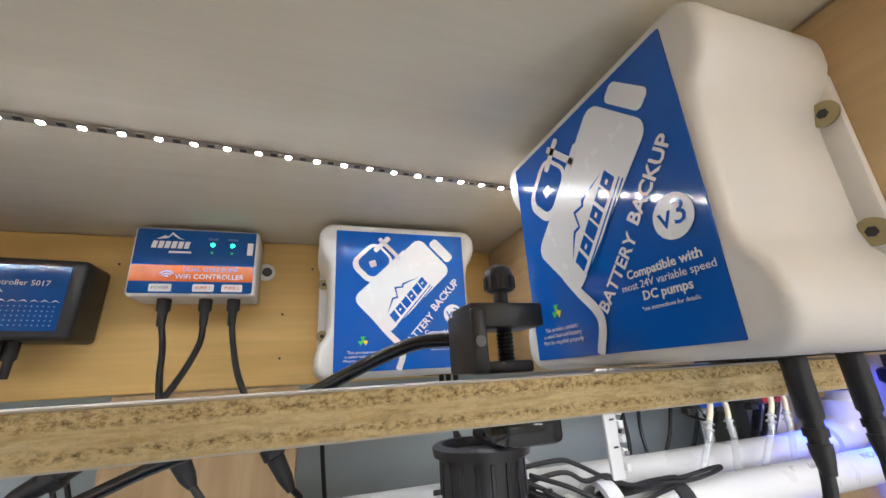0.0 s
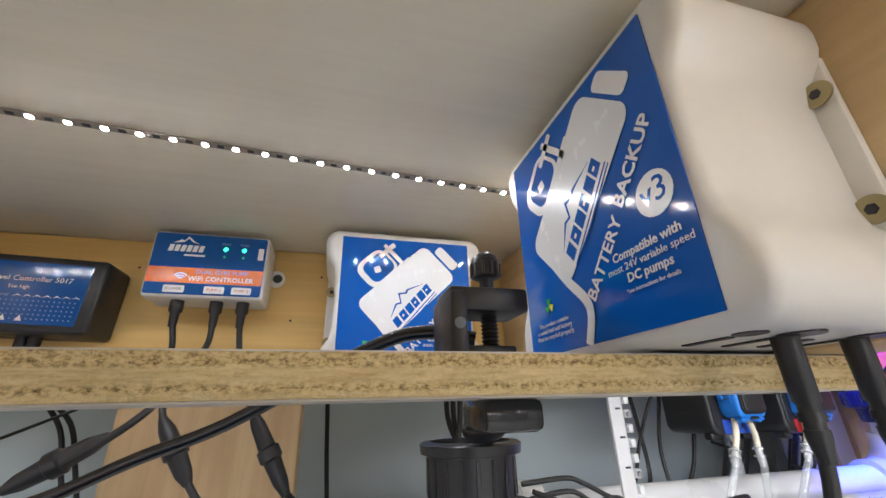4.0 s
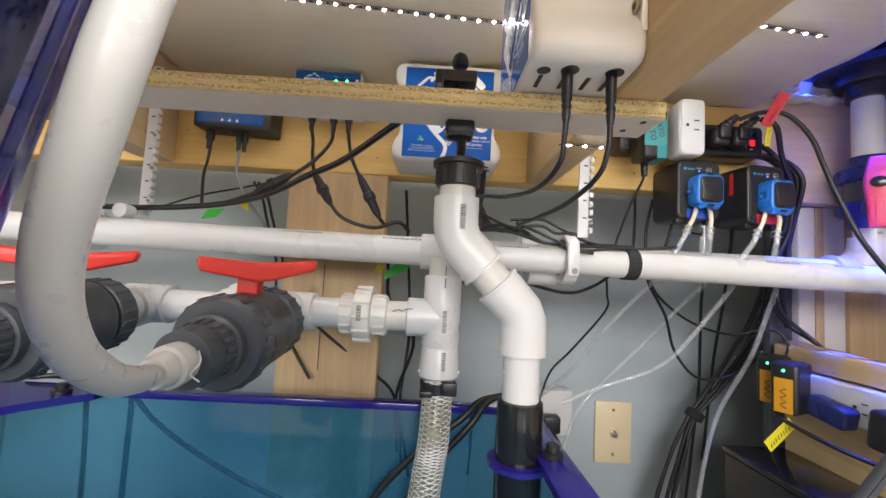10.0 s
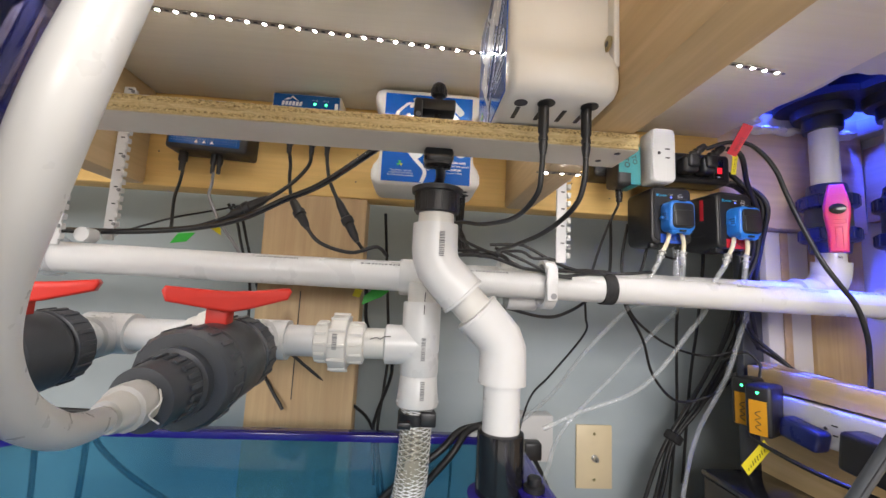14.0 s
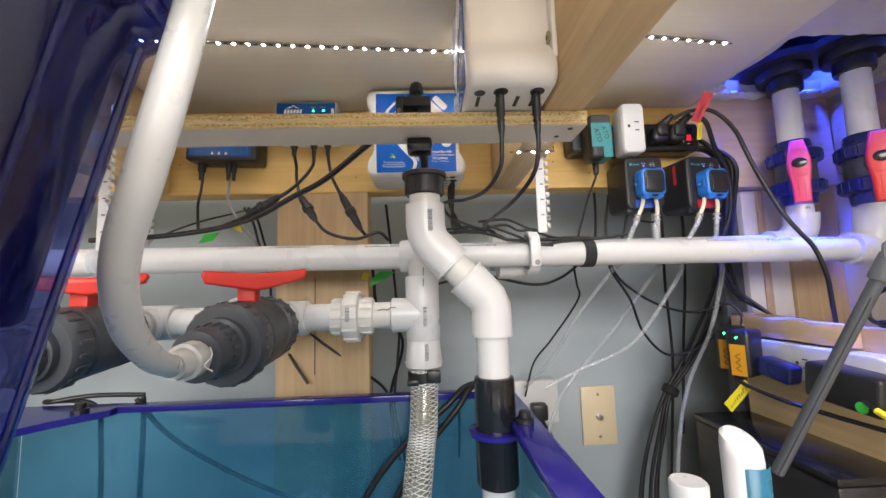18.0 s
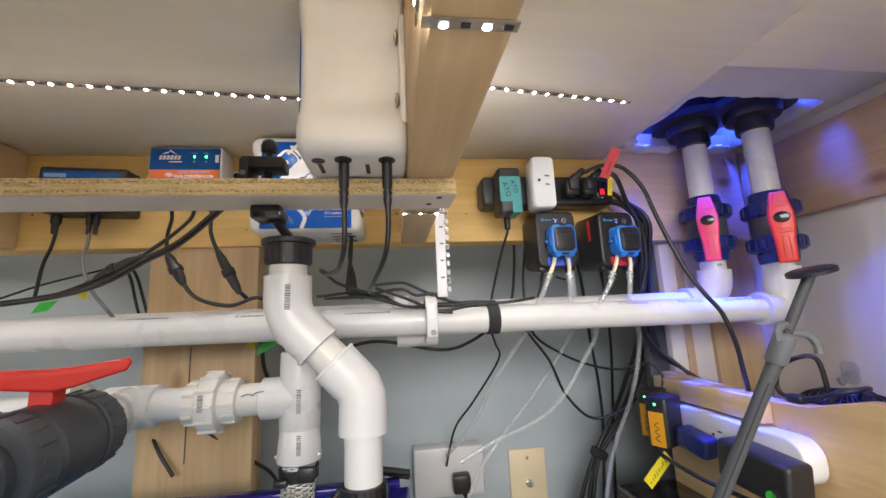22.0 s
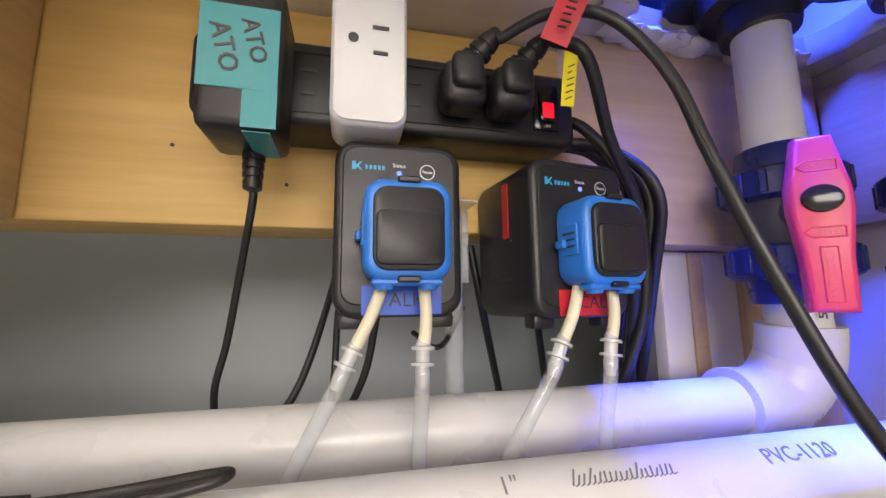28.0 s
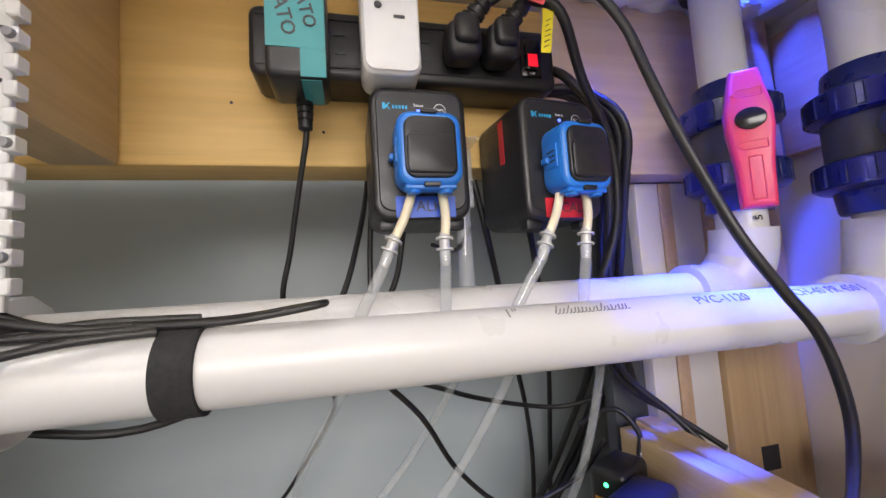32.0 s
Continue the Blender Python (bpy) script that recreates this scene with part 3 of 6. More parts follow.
led_strip("led_strip", [((-0.62, 0.190, CEIL - 0.0015), (0.198, 0.2467, CEIL - 0.0015), (0, 0, -1))], 0.0167, "lit white led strip stuck along the plywood ceiling")
led_strip("led_strip", [((0.2405, 0.2, CEIL - 0.0015), (0.466, 0.2275, CEIL - 0.0015), (0, 0, -1)), ((0.2370, 0.2, 0.883), (0.2370, 0.215, 0.753), (1, 0, 0)), ((0.2415, 0.222, 0.7490), (0.1985, 0.222, 0.7490), (0, 0, -1))], 0.0167, "lit white led strip wrapped over the joist and along the ceiling")
led_strip("led_strip", [((0.1980, -0.0470, 0.883), (0.1980, -0.0470, 0.755), (-1, 0, 0)), ((0.199, -0.0470, 0.7490), (0.2365, -0.0470, 0.7490), (0, 0, -1))], 0.0167, "lit white led strip wrapped under the joist")


# ---- battery backup boxes ----
def backup_outline(w, h, waist=0.010):
    """A square with rounded corners whose two sides draw in between the corner lobes."""
    pts = []
    n = 14
    for sx in (1, -1):
        col = []
        for i in range(n + 1):
            z = -1 + 2 * i / n
            k = 1 / (1 + math.exp((abs(z) - 0.66) * 16))
            col.append((sx * (w / 2 - waist * k), z * (h / 2 - 0.012)))
        r = 0.012
        corner = [(sx * (w / 2 - r + r * math.cos(a)), (h / 2 - r + r * math.sin(a))) for a in (radians(15 * j) for j in range(1, 7))]
        lower = [(x, -z) for x, z in corner][::-1]
        col = lower + col + corner
        pts += col if sx == 1 else col[::-1]
    return pts


def battery_backup(label, m, d):
    t = thing("battery_backup", label, "battery backup", "battery backup boxes", m)
    w, h = 0.139, 0.1275
    part("case", sheet(backup_outline(w, h), d, 0.006, 3), WHITE_CASE, t)
    y = -0.0004
    lw, lh = 0.112, 0.1155
    L = part("label", sheet(round_rect(0, -0.001, lw, lh, 0.0008), 0.0006), LABEL_BLUE, t, "blue printed label")
    L.matrix_basis = pose(0, y, 0)
    y -= 0.00008

    def uv(u, v):
        return (u - 0.5) * lw, lh / 2 - 0.001 - v * lh

    # battery drawing
    cx, cz = uv(0.505, 0.395)
    flat("battery_icon", round_rect(cx, cz, 0.0410, 0.080, 0.007, -46), y, LABEL_WHITE, L)
    cx, cz = uv(0.815, 0.125)
    flat("terminal_icon", round_rect(cx, cz, 0.024, 0.0090, 0.003, -46), y, LABEL_WHITE, L)
    tail = [uv(0.30, 0.66), uv(0.38, 0.75), uv(0.465, 0.835), uv(0.485, 0.90), uv(0.45, 1.0)]
    left = [Vector((a, 0, b)) for a, b in tail]
    path = smooth(left, 6)
    side = [(path[min(i + 1, len(path) - 1)] - path[max(i - 1, 0)]).normalized().cross(V(0, 1, 0)) * 0.0024 for i in range(len(path))]
    flat("cord_icon", [((p + s).x, (p + s).z) for p, s in zip(path, side)] + [((p - s).x, (p - s).z) for p, s in zip(path, side)][::-1], y - 0.00008, LABEL_WHITE, L)
    cx, cz = uv(0.27, 0.24)
    flat("plug_icon", round_rect(cx, cz, 0.031, 0.027, 0.009, 45), y - 0.00008, LABEL_WHITE, L)
    flat("plug_icon", round_rect(cx + 0.001, cz + 0.001, 0.024, 0.020, 0.006, 45), y - 0.00016, LABEL_BLUE, L)
    for du, dv in ((0.02, -0.115), (0.145, -0.01)):
        px, pz = uv(0.27 + du + 0.05, 0.24 + dv - 0.03)
        flat("prong_icon", round_rect(px, pz, 0.018, 0.0042, 0.0012, 45), y - 0.00024, LABEL_WHITE, L)
    px, pz = uv(0.40, 0.13)
    flat("prong_icon", round_rect(px, pz, 0.026, 0.0035, 0.001, -45), y - 0.00024, LABEL_WHITE, L)
    flat("plug_icon", round_rect(cx, cz - 0.001, 0.0055, 0.0055, 0.0008, 20), y - 0.00024, LABEL_WHITE, L)
    # the maker's mark as plain shapes: a mountain line and slanted blocks
    bx, bz = uv(0.525, 0.50)
    c, s = math.cos(radians(49)), math.sin(radians(49))

    def turned(pts):
        return [(bx + 1.2 * (x * c - z * s), bz + 1.2 * (x * s + z * c)) for x, z in pts]

    flat("mountain_mark", turned([(-0.018, 0.0030), (-0.007, 0.0080), (-0.004, 0.0062), (0.0, 0.0118), (0.004, 0.0082), (0.006, 0.0092), (0.018, 0.0030), (0.006, 0.0078), (0.004, 0.0068), (0.0, 0.0100), (-0.004, 0.0048), (-0.007, 0.0066)]), y - 0.00008, LABEL_BLUE, L)
    for i in range(6):
        x, wide = -0.0185 + i * 0.0063, 0.0048 if i in (0, 3) else 0.0053
        block = [(x, -0.0048), (x + wide, -0.0048), (x + wide + 0.0012, 0.0016), (x + 0.0012, 0.0016)]
        flat("mark_block", turned(block), y - 0.00008, LABEL_BLUE, L)
        if i % 2:
            flat("block_gap", turned([(x + 0.0018, -0.0022), (x + 0.0036, -0.0022), (x + 0.0038, -0.0010), (x + 0.0020, -0.0010)]), y - 0.00016, LABEL_WHITE, L)
    for k in range(2):
        flat("mark_bar", turned([(-0.019 + k * 0.004, -0.0066 - 0.0018 * k), (0.019, -0.0066 - 0.0018 * k), (0.019, -0.0073 - 0.0018 * k), (-0.019 + k * 0.004, -0.0073 - 0.0018 * k)]), y - 0.00008, LABEL_BLUE, L)
    x, z = uv(0.61, 0.735)
    lettering("BATTERY", 0.0086, LABEL_WHITE, L, words_at(x, z, y, 47.7), bold=0.00015)
    x, z = uv(0.83, 0.475)
    lettering("BACKUP", 0.0091, LABEL_WHITE, L, words_at(x, z, y, 47.7), bold=0.00022)
    x, z = uv(0.885, 0.62)
    flat("version_disc", disc(x, z, 0.0084), y, LABEL_WHITE, L)
    lettering("v3", 0.0132, LABEL_BLUE, L, words_at(x, z + 0.0005, y - 0.00008))
    for i, (txt, sz, bo) in enumerate((("Compatible with", 0.0049, 0.0001), ("most 24V variable speed", 0.0041, 0), ("DC pumps", 0.0049, 0.0001), ("*see instructions for details", 0.0022, 0))):
        x, z = uv(0.80, 0.752 + 0.040 * i)
        lettering(txt, sz, LABEL_WHITE, L, words_at(x, z, y), bold=bo)
    x, z = uv(0.20, 0.80)
    for a in (90, 210, 330):
        ax, az = x + 0.0024 * math.cos(radians(a)), z + 0.0024 * math.sin(radians(a))
        flat("recycling_mark", [(ax + 0.0022 * math.cos(radians(a + b)), az + 0.0022 * math.sin(radians(a + b))) for b in (60, 150, 190, 300)], y, GREEN_TAPE if a != 330 else YELLOW_TAPE, L)
    for i, txt in enumerate(("This product contains", "a sealed lead acid battery", "Must be recycled properly")):
        x, z = uv(0.215, 0.875 + 0.027 * i)
        lettering(txt, 0.0031, LABEL_WHITE, L, words_at(x, z, y))
    # fixing tabs with screws in the drawn-in sides
    for sx in (1, -1):
        part("fixing_tab", box(min(sx * 0.055, sx * 0.067), max(sx * 0.055, sx * 0.067), 0.0690, 0.0735, -0.042, 0.042, 0.0015), WHITE_CASE, t)
        for z in (0.025, -0.024):
            sc = part("screw", lathe([(0, 0.003), (0.0012, 0.0052), (0.0022, 0.0052), (0.0024, 0.0045)], (sx * 0.063, 0.0685, z), (0, -1, 0), 18), SCREW, t, "brass-coloured star-drive screw")
            part("drive_recess", lathe([(0, 0.002), (0.0004, 0.002)], (sx * 0.063, 0.06615, z), (0, -1, 0), 6), PRINT_BLACK, sc)
    # sockets and vents in the underside
    part("vent_hole", lathe([(0, 0.0046), (0.0006, 0.0046)], (0.051, 0.012, -h / 2 - 0.0004), (0, 0, 1), 18), PRINT_BLACK, t)
    for sy in (0.012, 0.029, 0.045, 0.059):
        part("vent_slot", box(0.028, 0.045, sy - 0.0015, sy + 0.0015, -h / 2 - 0.0005, -h / 2 + 0.0002), PRINT_BLACK, t)
    for sy in (0.029, 0.059):
        part("power_socket", lathe([(0, 0.0060), (0.0007, 0.0060)], (0.053, sy, -h / 2 - 0.0005), (0, 0, 1), 18), BLACK, t)
    return t


battery_backup("white battery box with a blue label, screwed to the joist", pose(0.125, 0.141, 0.8147, 0, 0, -90), 0.0734)
battery_backup("white battery box with a blue label on the back board", pose(0.079, 0.3235, 0.8165), 0.078)


# ---- controllers on the back board ----
def wifi_controller():
    t = thing("pump_controller", "white box with a blue and orange label and three plugged cables", "controller", m=pose(-0.087, 0.362, 0.853))
    w, h = 0.092, 0.058
    part("case", box(-w / 2, w / 2, 0, 0.040, -h / 2, h / 2, 0.003, 3), WHITE_CASE, t)
    L = part("label", sheet(round_rect(0, 0.0, w - 0.004, h - 0.004, 0.002), 0.0006), LABEL_NAVY, t, "dark blue printed label")
    L.matrix_basis = pose(0, -0.0005, 0)
    y = -0.00058
    flat("stripe", round_rect(0.0, -0.0105, w - 0.004, 0.0135, 0.0002), y, LABEL_ORANGE, L)
    lettering("DUAL GYRE PUMP", 0.0050, LABEL_PALE, L, words_at(0.012, -0.0073, y - 0.00012))
    lettering("WiFi CONTROLLER", 0.0058, LABEL_WHITE, L, words_at(0.012, -0.0134, y - 0.00012))
    flat("mountain_mark", [(-0.030, 0.018), (-0.024, 0.0215), (-0.022, 0.0205), (-0.019, 0.0245), (-0.014, 0.020), (-0.010, 0.018), (-0.015, 0.0192), (-0.019, 0.0225), (-0.022, 0.0192)], y, LABEL_WHITE, L)
    for i in range(6):
        x = -0.033 + i * 0.0046
        flat("mark_block", [(x, 0.0105), (x + 0.0035, 0.0105), (x + 0.0046, 0.0165), (x + 0.0011, 0.0165)], y, LABEL_WHITE, L)
    flat("mark_bar", [(-0.020, 0.0065), (-0.004, 0.0065), (-0.004, 0.0082), (-0.020, 0.0082)], y, LABEL_WHITE, L)
    for k, r in enumerate((0.0022, 0.0042, 0.0062)):
        arc = [(-0.019 + r * math.cos(radians(a)), -0.0145 + r * math.sin(radians(a))) for a in range(35, 146, 10)]
        inn = [(-0.019 + (r - 0.0009) * math.cos(radians(a)), -0.0145 + (r - 0.0009) * math.sin(radians(a))) for a in range(145, 34, -10)]
        flat("radio_mark", arc + inn, y - 0.00012, LABEL_WHITE, L)
    for i, (x, txt) in enumerate(((-0.022, "POWER"), (0.008, "PUMP 1"), (0.029, "PUMP 2"))):
        flat("port_label", round_rect(x, -0.0225, 0.0155, 0.0062, 0.001), y, LABEL_WHITE, L)
        lettering(txt, 0.0034, PRINT_GREY if i == 0 else LABEL_ORANGE, L, words_at(x, -0.0225, y - 0.00012))
        pl = part("plug", lathe([(0, 0.0052), (0.009, 0.0052), (0.011, 0.0036), (0.022, 0.003)], (x, 0.014, -h / 2), (0, 0, -1), 14), BLACK, t)
    for x, txt in ((0.011, "DRIVE"), (0.026, "MODE")):
        lettering(txt, 0.0026, LABEL_PALE, L, words_at(x, 0.0195, y))
        part("status_led", lathe([(0, 0.0017), (0.0008, 0.0013)], (x, y, 0.0148), (0, -1, 0), 12), LED_GREEN, t, "lit green led")
        part("status_led", lathe([(0, 0.0011), (0.0006, 0.0009)], (x, y, 0.0078), (0, -1, 0), 12), LED_GREEN_DIM, t, "dim green led")
    flat("port_label", round_rect(0.040, 0.012, 0.0045, 0.011, 0.0006), y, LABEL_WHITE, L)
    for sx in (1, -1):
        part("mounting_ear", lathe([(0, 0.008), (0.003, 0.008)], (sx * 0.050, 0.040, 0.002), (0, -1, 0), 20), WHITE_CASE, t)
        part("mounting_screw", lathe([(0, 0.0045), (0.002, 0.003)], (sx * 0.051, 0.0368, 0.002), (0, -1, 0), 14), BLACK, t)


wifi_controller()


def level_controller():
    t = thing("level_controller", "black box with a blue water level display panel", "controller", m=pose(-0.211, 0.362, 0.823, 0, 2.0, 0))
    w, h = 0.104, 0.060
    part("case", box(-w / 2, w / 2, 0, 0.040, -h / 2, h / 2, 0.004, 3), BLACK, t)
    L = part("front_panel", sheet(round_rect(-0.002, 0.0, w - 0.014, h - 0.012, 0.001), 0.0006), LABEL_NAVY, t, "dark blue front panel")
    L.matrix_basis = pose(0, -0.0005, 0)
    y = -0.00058
    lettering("Water Level Controller 5017", 0.0058, LABEL_WHITE, L, words_at(-0.002, 0.0105, y))
    lettering("Too high", 0.0038, LABEL_WHITE, L, words_at(0.0, 0.004, y))
    lettering("Level", 0.0038, LABEL_PALE, L, words_at(-0.008, -0.0025, y))
    flat("mark_block", [(-0.044, 0.015), (-0.018, 0.015), (-0.018, 0.020), (-0.044, 0.020)], y, LABEL_PALE, L)
    for i in range(14):
        x = -0.045 + i * 0.0062
        if 4 < i < 7:
            continue
        flat("wave_mark", [(x, -0.0035), (x + 0.003, -0.0015), (x + 0.006, -0.0035), (x + 0.003, -0.0024)], y, LABEL_WHITE, L)
    bm = bmesh.new()
    for i in range(26):
        for j in range(5):
            box(-0.044 + i * 0.0033, -0.0432 + i * 0.0033, -0.0001, 0.0002, -0.0068 - 0.0034 * j, -0.006 - 0.0034 * j, bm=bm)
    o = part("dot_pattern", bm, LABEL_PALE, L)
    o.matrix_basis = pose(0, y, 0)
    for x in (-0.012, -0.002, 0.008):
        flat("arrow_mark", [(x - 0.0022, -0.0215), (x + 0.0022, -0.0215), (x, -0.0170)], y - 0.0001, LABEL_WHITE, L)
    for x, r in ((-0.036, 0.0058), (0.004, 0.0042), (0.012, 0.0042)):
        part("plug", lathe([(0, r), (0.012, r), (0.014, r * 0.7), (0.026, r * 0.6)], (x, 0.018, -h / 2), (0, 0, -1), 14), BLACK, t)


level_controller()


# ---- white pipework ----
R1, RS = 0.0167, 0.0212


def marks(parent, x0, x1, c, ang, r, seed):
    """Unreadable print on a pipe lying along x: short dark bars on its skin."""
    rnd = random.Random(seed)
    bm = bmesh.new()
    x = x0
    while x < x1:
        w = rnd.uniform(0.0012, 0.0035)
        m = Matrix.Translation((x, c[1] - (r + 0.0001) * math.cos(radians(ang)), c[2] + (r + 0.0001) * math.sin(radians(ang)))) @ Euler((radians(-ang), 0, 0)).to_matrix().to_4x4()
        b = box(0, w, -0.0001, 0.0002, -0.0012, 0.0012)
        merge(bm, b, m)
        x += w + rnd.uniform(0.0008, 0.002)
    return part("print", bm, PRINT_GREY, parent, "faint grey print")


def barcode(parent, m, w, h, seed):
    rnd = random.Random(seed)
    bm = bmesh.new()
    z = -h / 2
    while z < h / 2:
        k = rnd.uniform(0.0005, 0.0014)
        box(-w / 2, w / 2, -0.0002, 0.0002, z, z + k, bm=bm)
        z += k + rnd.uniform(0.0005, 0.001)
    o = part("barcode", bm, PRINT_GREY, parent)
    o.matrix_basis = m
    tagged(o, kind="stuff")


def socket(p, d, length=0.022, r=RS):
    """A fitting's collar: a slightly flared sleeve that starts at p and runs along d."""
    return lathe([(0, r - 0.001), (0.0012, r), (length - 0.002, r + 0.0006), (length, r - 0.0006), (length, R1)], p, d, 28)


PZ = 0.6455


def axis_at(x):
    """The axis of the front pipe, which falls slightly towards its far end."""
    return V(x, 0.3070 + 0.005 * x, 0.6382 - 0.008 * x)


def front_pipe():
    t = thing("drain_pipe", "white pvc pipe with printed marks running along the cabinet", "pipe", "long drain pipes")
    part("pipe_run", sweep([axis_at(-0.66 + 1.37 * i / 28) for i in range(29)], R1, 32), PVC, t)
    e = sweep(smooth([axis_at(0.680), axis_at(0.698), axis_at(0.712) + V(0, 0, 0.005), V(0.719, 0.308, 0.652), V(0.7195, 0.306, 0.670), V(0.7195, 0.304, 0.6900)]), RS + 0.001, 30)
    part("elbow", e, PVC, t)
    part("coupling", lathe([(0, RS - 0.001), (0.002, RS), (0.046, RS), (0.048, RS - 0.001)], axis_at(0.055), (1, 0, 0)), PVC, t, "white pvc coupling")
    part("cross_coupling", lathe([(0, RS - 0.001), (0.002, RS), (0.036, RS), (0.038, RS - 0.001)], (0.19, 0.340, 0.626), (1, 0, 0)), PVC, t)
    marks(t, -0.11, -0.06, axis_at(-0.08), 55, R1, 1)
    marks(t, 0.01, 0.054, axis_at(0.03), 50, R1, 2)
    marks(t, 0.13, 0.18, axis_at(0.155), 45, R1, 3)

    def on_pipe(x, ang):
        return Matrix.Translation(axis_at(x) + V(0, -(R1 + 0.0002) * math.cos(radians(ang)), (R1 + 0.0002) * math.sin(radians(ang)))) @ Euler((radians(-ang), 0, 0)).to_matrix().to_4x4()

    lettering('1"', 0.0085, PRINT_GREY, t, on_pipe(0.447, 55))
    # the maker's script as slanted strokes
    bm = bmesh.new()
    rnd = random.Random(5)
    for i in range(20):
        h = 0.0048 if i in (0, 3, 12) else rnd.uniform(0.0018, 0.0028)
        lean = rnd.uniform(12, 34)
        merge(bm, box(-0.0003, 0.0003, -0.0001, 0.0002, -0.001, h), on_pipe(0.470 + i * 0.0021, 50) @ pose(0, 0, 0, 0, lean, 0))
        merge(bm, box(-0.0009, 0.0010, -0.0001, 0.0002, -0.0013, -0.0009), on_pipe(0.4707 + i * 0.0021, 50) @ pose(0, 0, 0, 0, -lean, 0))
    part("script_mark", bm, PRINT_GREY, t)
    lettering("PVC-1120", 0.0088, PRINT_GREY, t, on_pipe(0.572, 52))
    lettering("SCH-40 PR 450 PSI", 0.0088, PRINT_GREY, t, on_pipe(0.655, 54))
    return t


front_pipe()


def back_pipe():
    t = thing("drain_pipe", "white pvc pipe behind the front one, lit blue at its end", "pipe", "long drain pipes")
    a, b = V(-0.66, 0.3875, 0.645), V(0.652, 0.3695, 0.645)
    d = (b - a).normalized()
    part("pipe_run", rod(a, b, R1, 28), PVC, t)
    part("elbow", sweep(smooth([b - d * 0.034, b - d * 0.012, b + d * 0.004 + V(0, -0.001, 0.006), V(0.666, 0.364, 0.667), V(0.667, 0.361, 0.681), V(0.667, 0.360, 0.6925)]), RS + 0.001, 30), PVC, t)
    part("union_nut", lathe([(0, 0.021), (0.002, 0.027), (0.022, 0.027), (0.024, 0.022)], a.lerp(b, 0.644), d, 10), PVC, t, "white faceted union nut")


back_pipe()


def drain_valve(x, y, zc, hub, col, label, top):
    """An upright union ball valve below the ceiling's drain fitting."""
    t = thing("drain_valve", label, "valve", "drain valves")
    part("drop_pipe", rod((x, y, zc + 0.045), (x, y, top), R1, 26), PVC, t, "white pvc pipe")
    part("lower_pipe", rod((x, y, PZ + 0.02), (x, y, zc - 0.045), R1, 26), PVC, t)
    part("valve_body", lathe([(0, 0.021), (0.008, 0.026), (0.05, 0.026), (0.058, 0.021)], (x, y, zc - 0.029), (0, 0, 1), 26), DARK_GREY, t, "dark grey valve body")
    for s in (1, -1):
        n = part("union_nut", lathe([(0, 0.029), (0.002, 0.033), (0.018, 0.033), (0.020, 0.030), (0.021, 0.024), (0.034, 0.0225), (0.036, 0.0215)], (x, y, zc + s * 0.014), (0, 0, s), 40), NAVY_UPVC, t, "navy blue union nut with grip ribs")
        for i in range(16):
            a = 2 * math.pi * i / 16
            m = Matrix.Translation((x + 0.033 * math.cos(a), y + 0.033 * math.sin(a), zc + s * 0.024)) @ Euler((0, 0, a)).to_matrix().to_4x4()
            if i == 0:
                rib = part("rib", box(-0.001, 0.0014, -0.0022, 0.0022, -0.007, 0.007, 0.0006, 1), NAVY_UPVC, n)
                rib.matrix_basis = m
            else:
                share("rib", rib, n, m)
    d = (Vector(hub) - V(x, y, hub[2])).normalized()
    part("stem", rod((x, y, hub[2]), Vector(hub) - d * 0.004, 0.009, 18), DARK_GREY, t)
    # handle: a long tapered bar, widest at the hub
    q = Matrix((d.cross(V(0, 0, 1)) * -1, d * -1, V(0, 0, 1))).transposed().to_4x4()
    out = [(0.0078, 0.034), (0.0132, 0.006), (0.0132, -0.006), (0.0104, -0.030), (0.0095, -0.058), (-0.0095, -0.058), (-0.0104, -0.030), (-0.0132, -0.006), (-0.0132, 0.006), (-0.0078, 0.034)]
    h = part("handle", sheet(out, 0.012, 0.0030, 3), col, t, "long tapered plastic handle")
    h.matrix_basis = Matrix.Translation(Vector(hub) - d * 0.004) @ q @ pose(0, -0.012, 0)
    button = sheet([(0.0086 * math.cos(a), 0.0072 * math.sin(a)) for a in (2 * math.pi * i / 28 for i in range(28))], 0.0026, 0.0008, 2)
    part("hub_cap", button, BLACK_GLOSS, h, "black oval hub button").matrix_basis = pose(0, -0.0018, 0)
    for z, txt in ((0.0175, "OPEN"), (-0.0175, "CLOSE")):
        lettering(txt, 0.0040, col, h, words_at(0.001, z, -0.0002, 180), bold=0.0001)
        rim = [(-0.0055, z - 0.0026), (0.0075, z - 0.0026), (0.0075, z + 0.0026), (-0.0055, z + 0.0026), (-0.0088, z)]
        for i in range(5):
            (ax, az), (bx, bz) = rim[i], rim[(i + 1) % 5]
            part("embossed_edge", sweep([(ax, -0.0001, az), (bx, -0.0001, bz)], 0.0004, 5), col, h)
    lettering("ANTIBLOCK", 0.0046, col, h, words_at(0, -0.039, -0.0002, 90), bold=0.0001)
    for ax, az, bx, bz in ((-0.0035, -0.025, 0.0035, -0.025), (0.0035, -0.025, 0.0035, -0.053), (0.0035, -0.053, -0.0035, -0.053), (-0.0035, -0.053, -0.0035, -0.025)):
        part("embossed_edge", sweep([(ax, -0.0001, az), (bx, -0.0001, bz)], 0.0004, 5), col, h)
    lettering("5", 0.010, PRINT_BLACK, t, words_at(x - 0.004, 0.6985, y - R1 - 0.0003, 90))
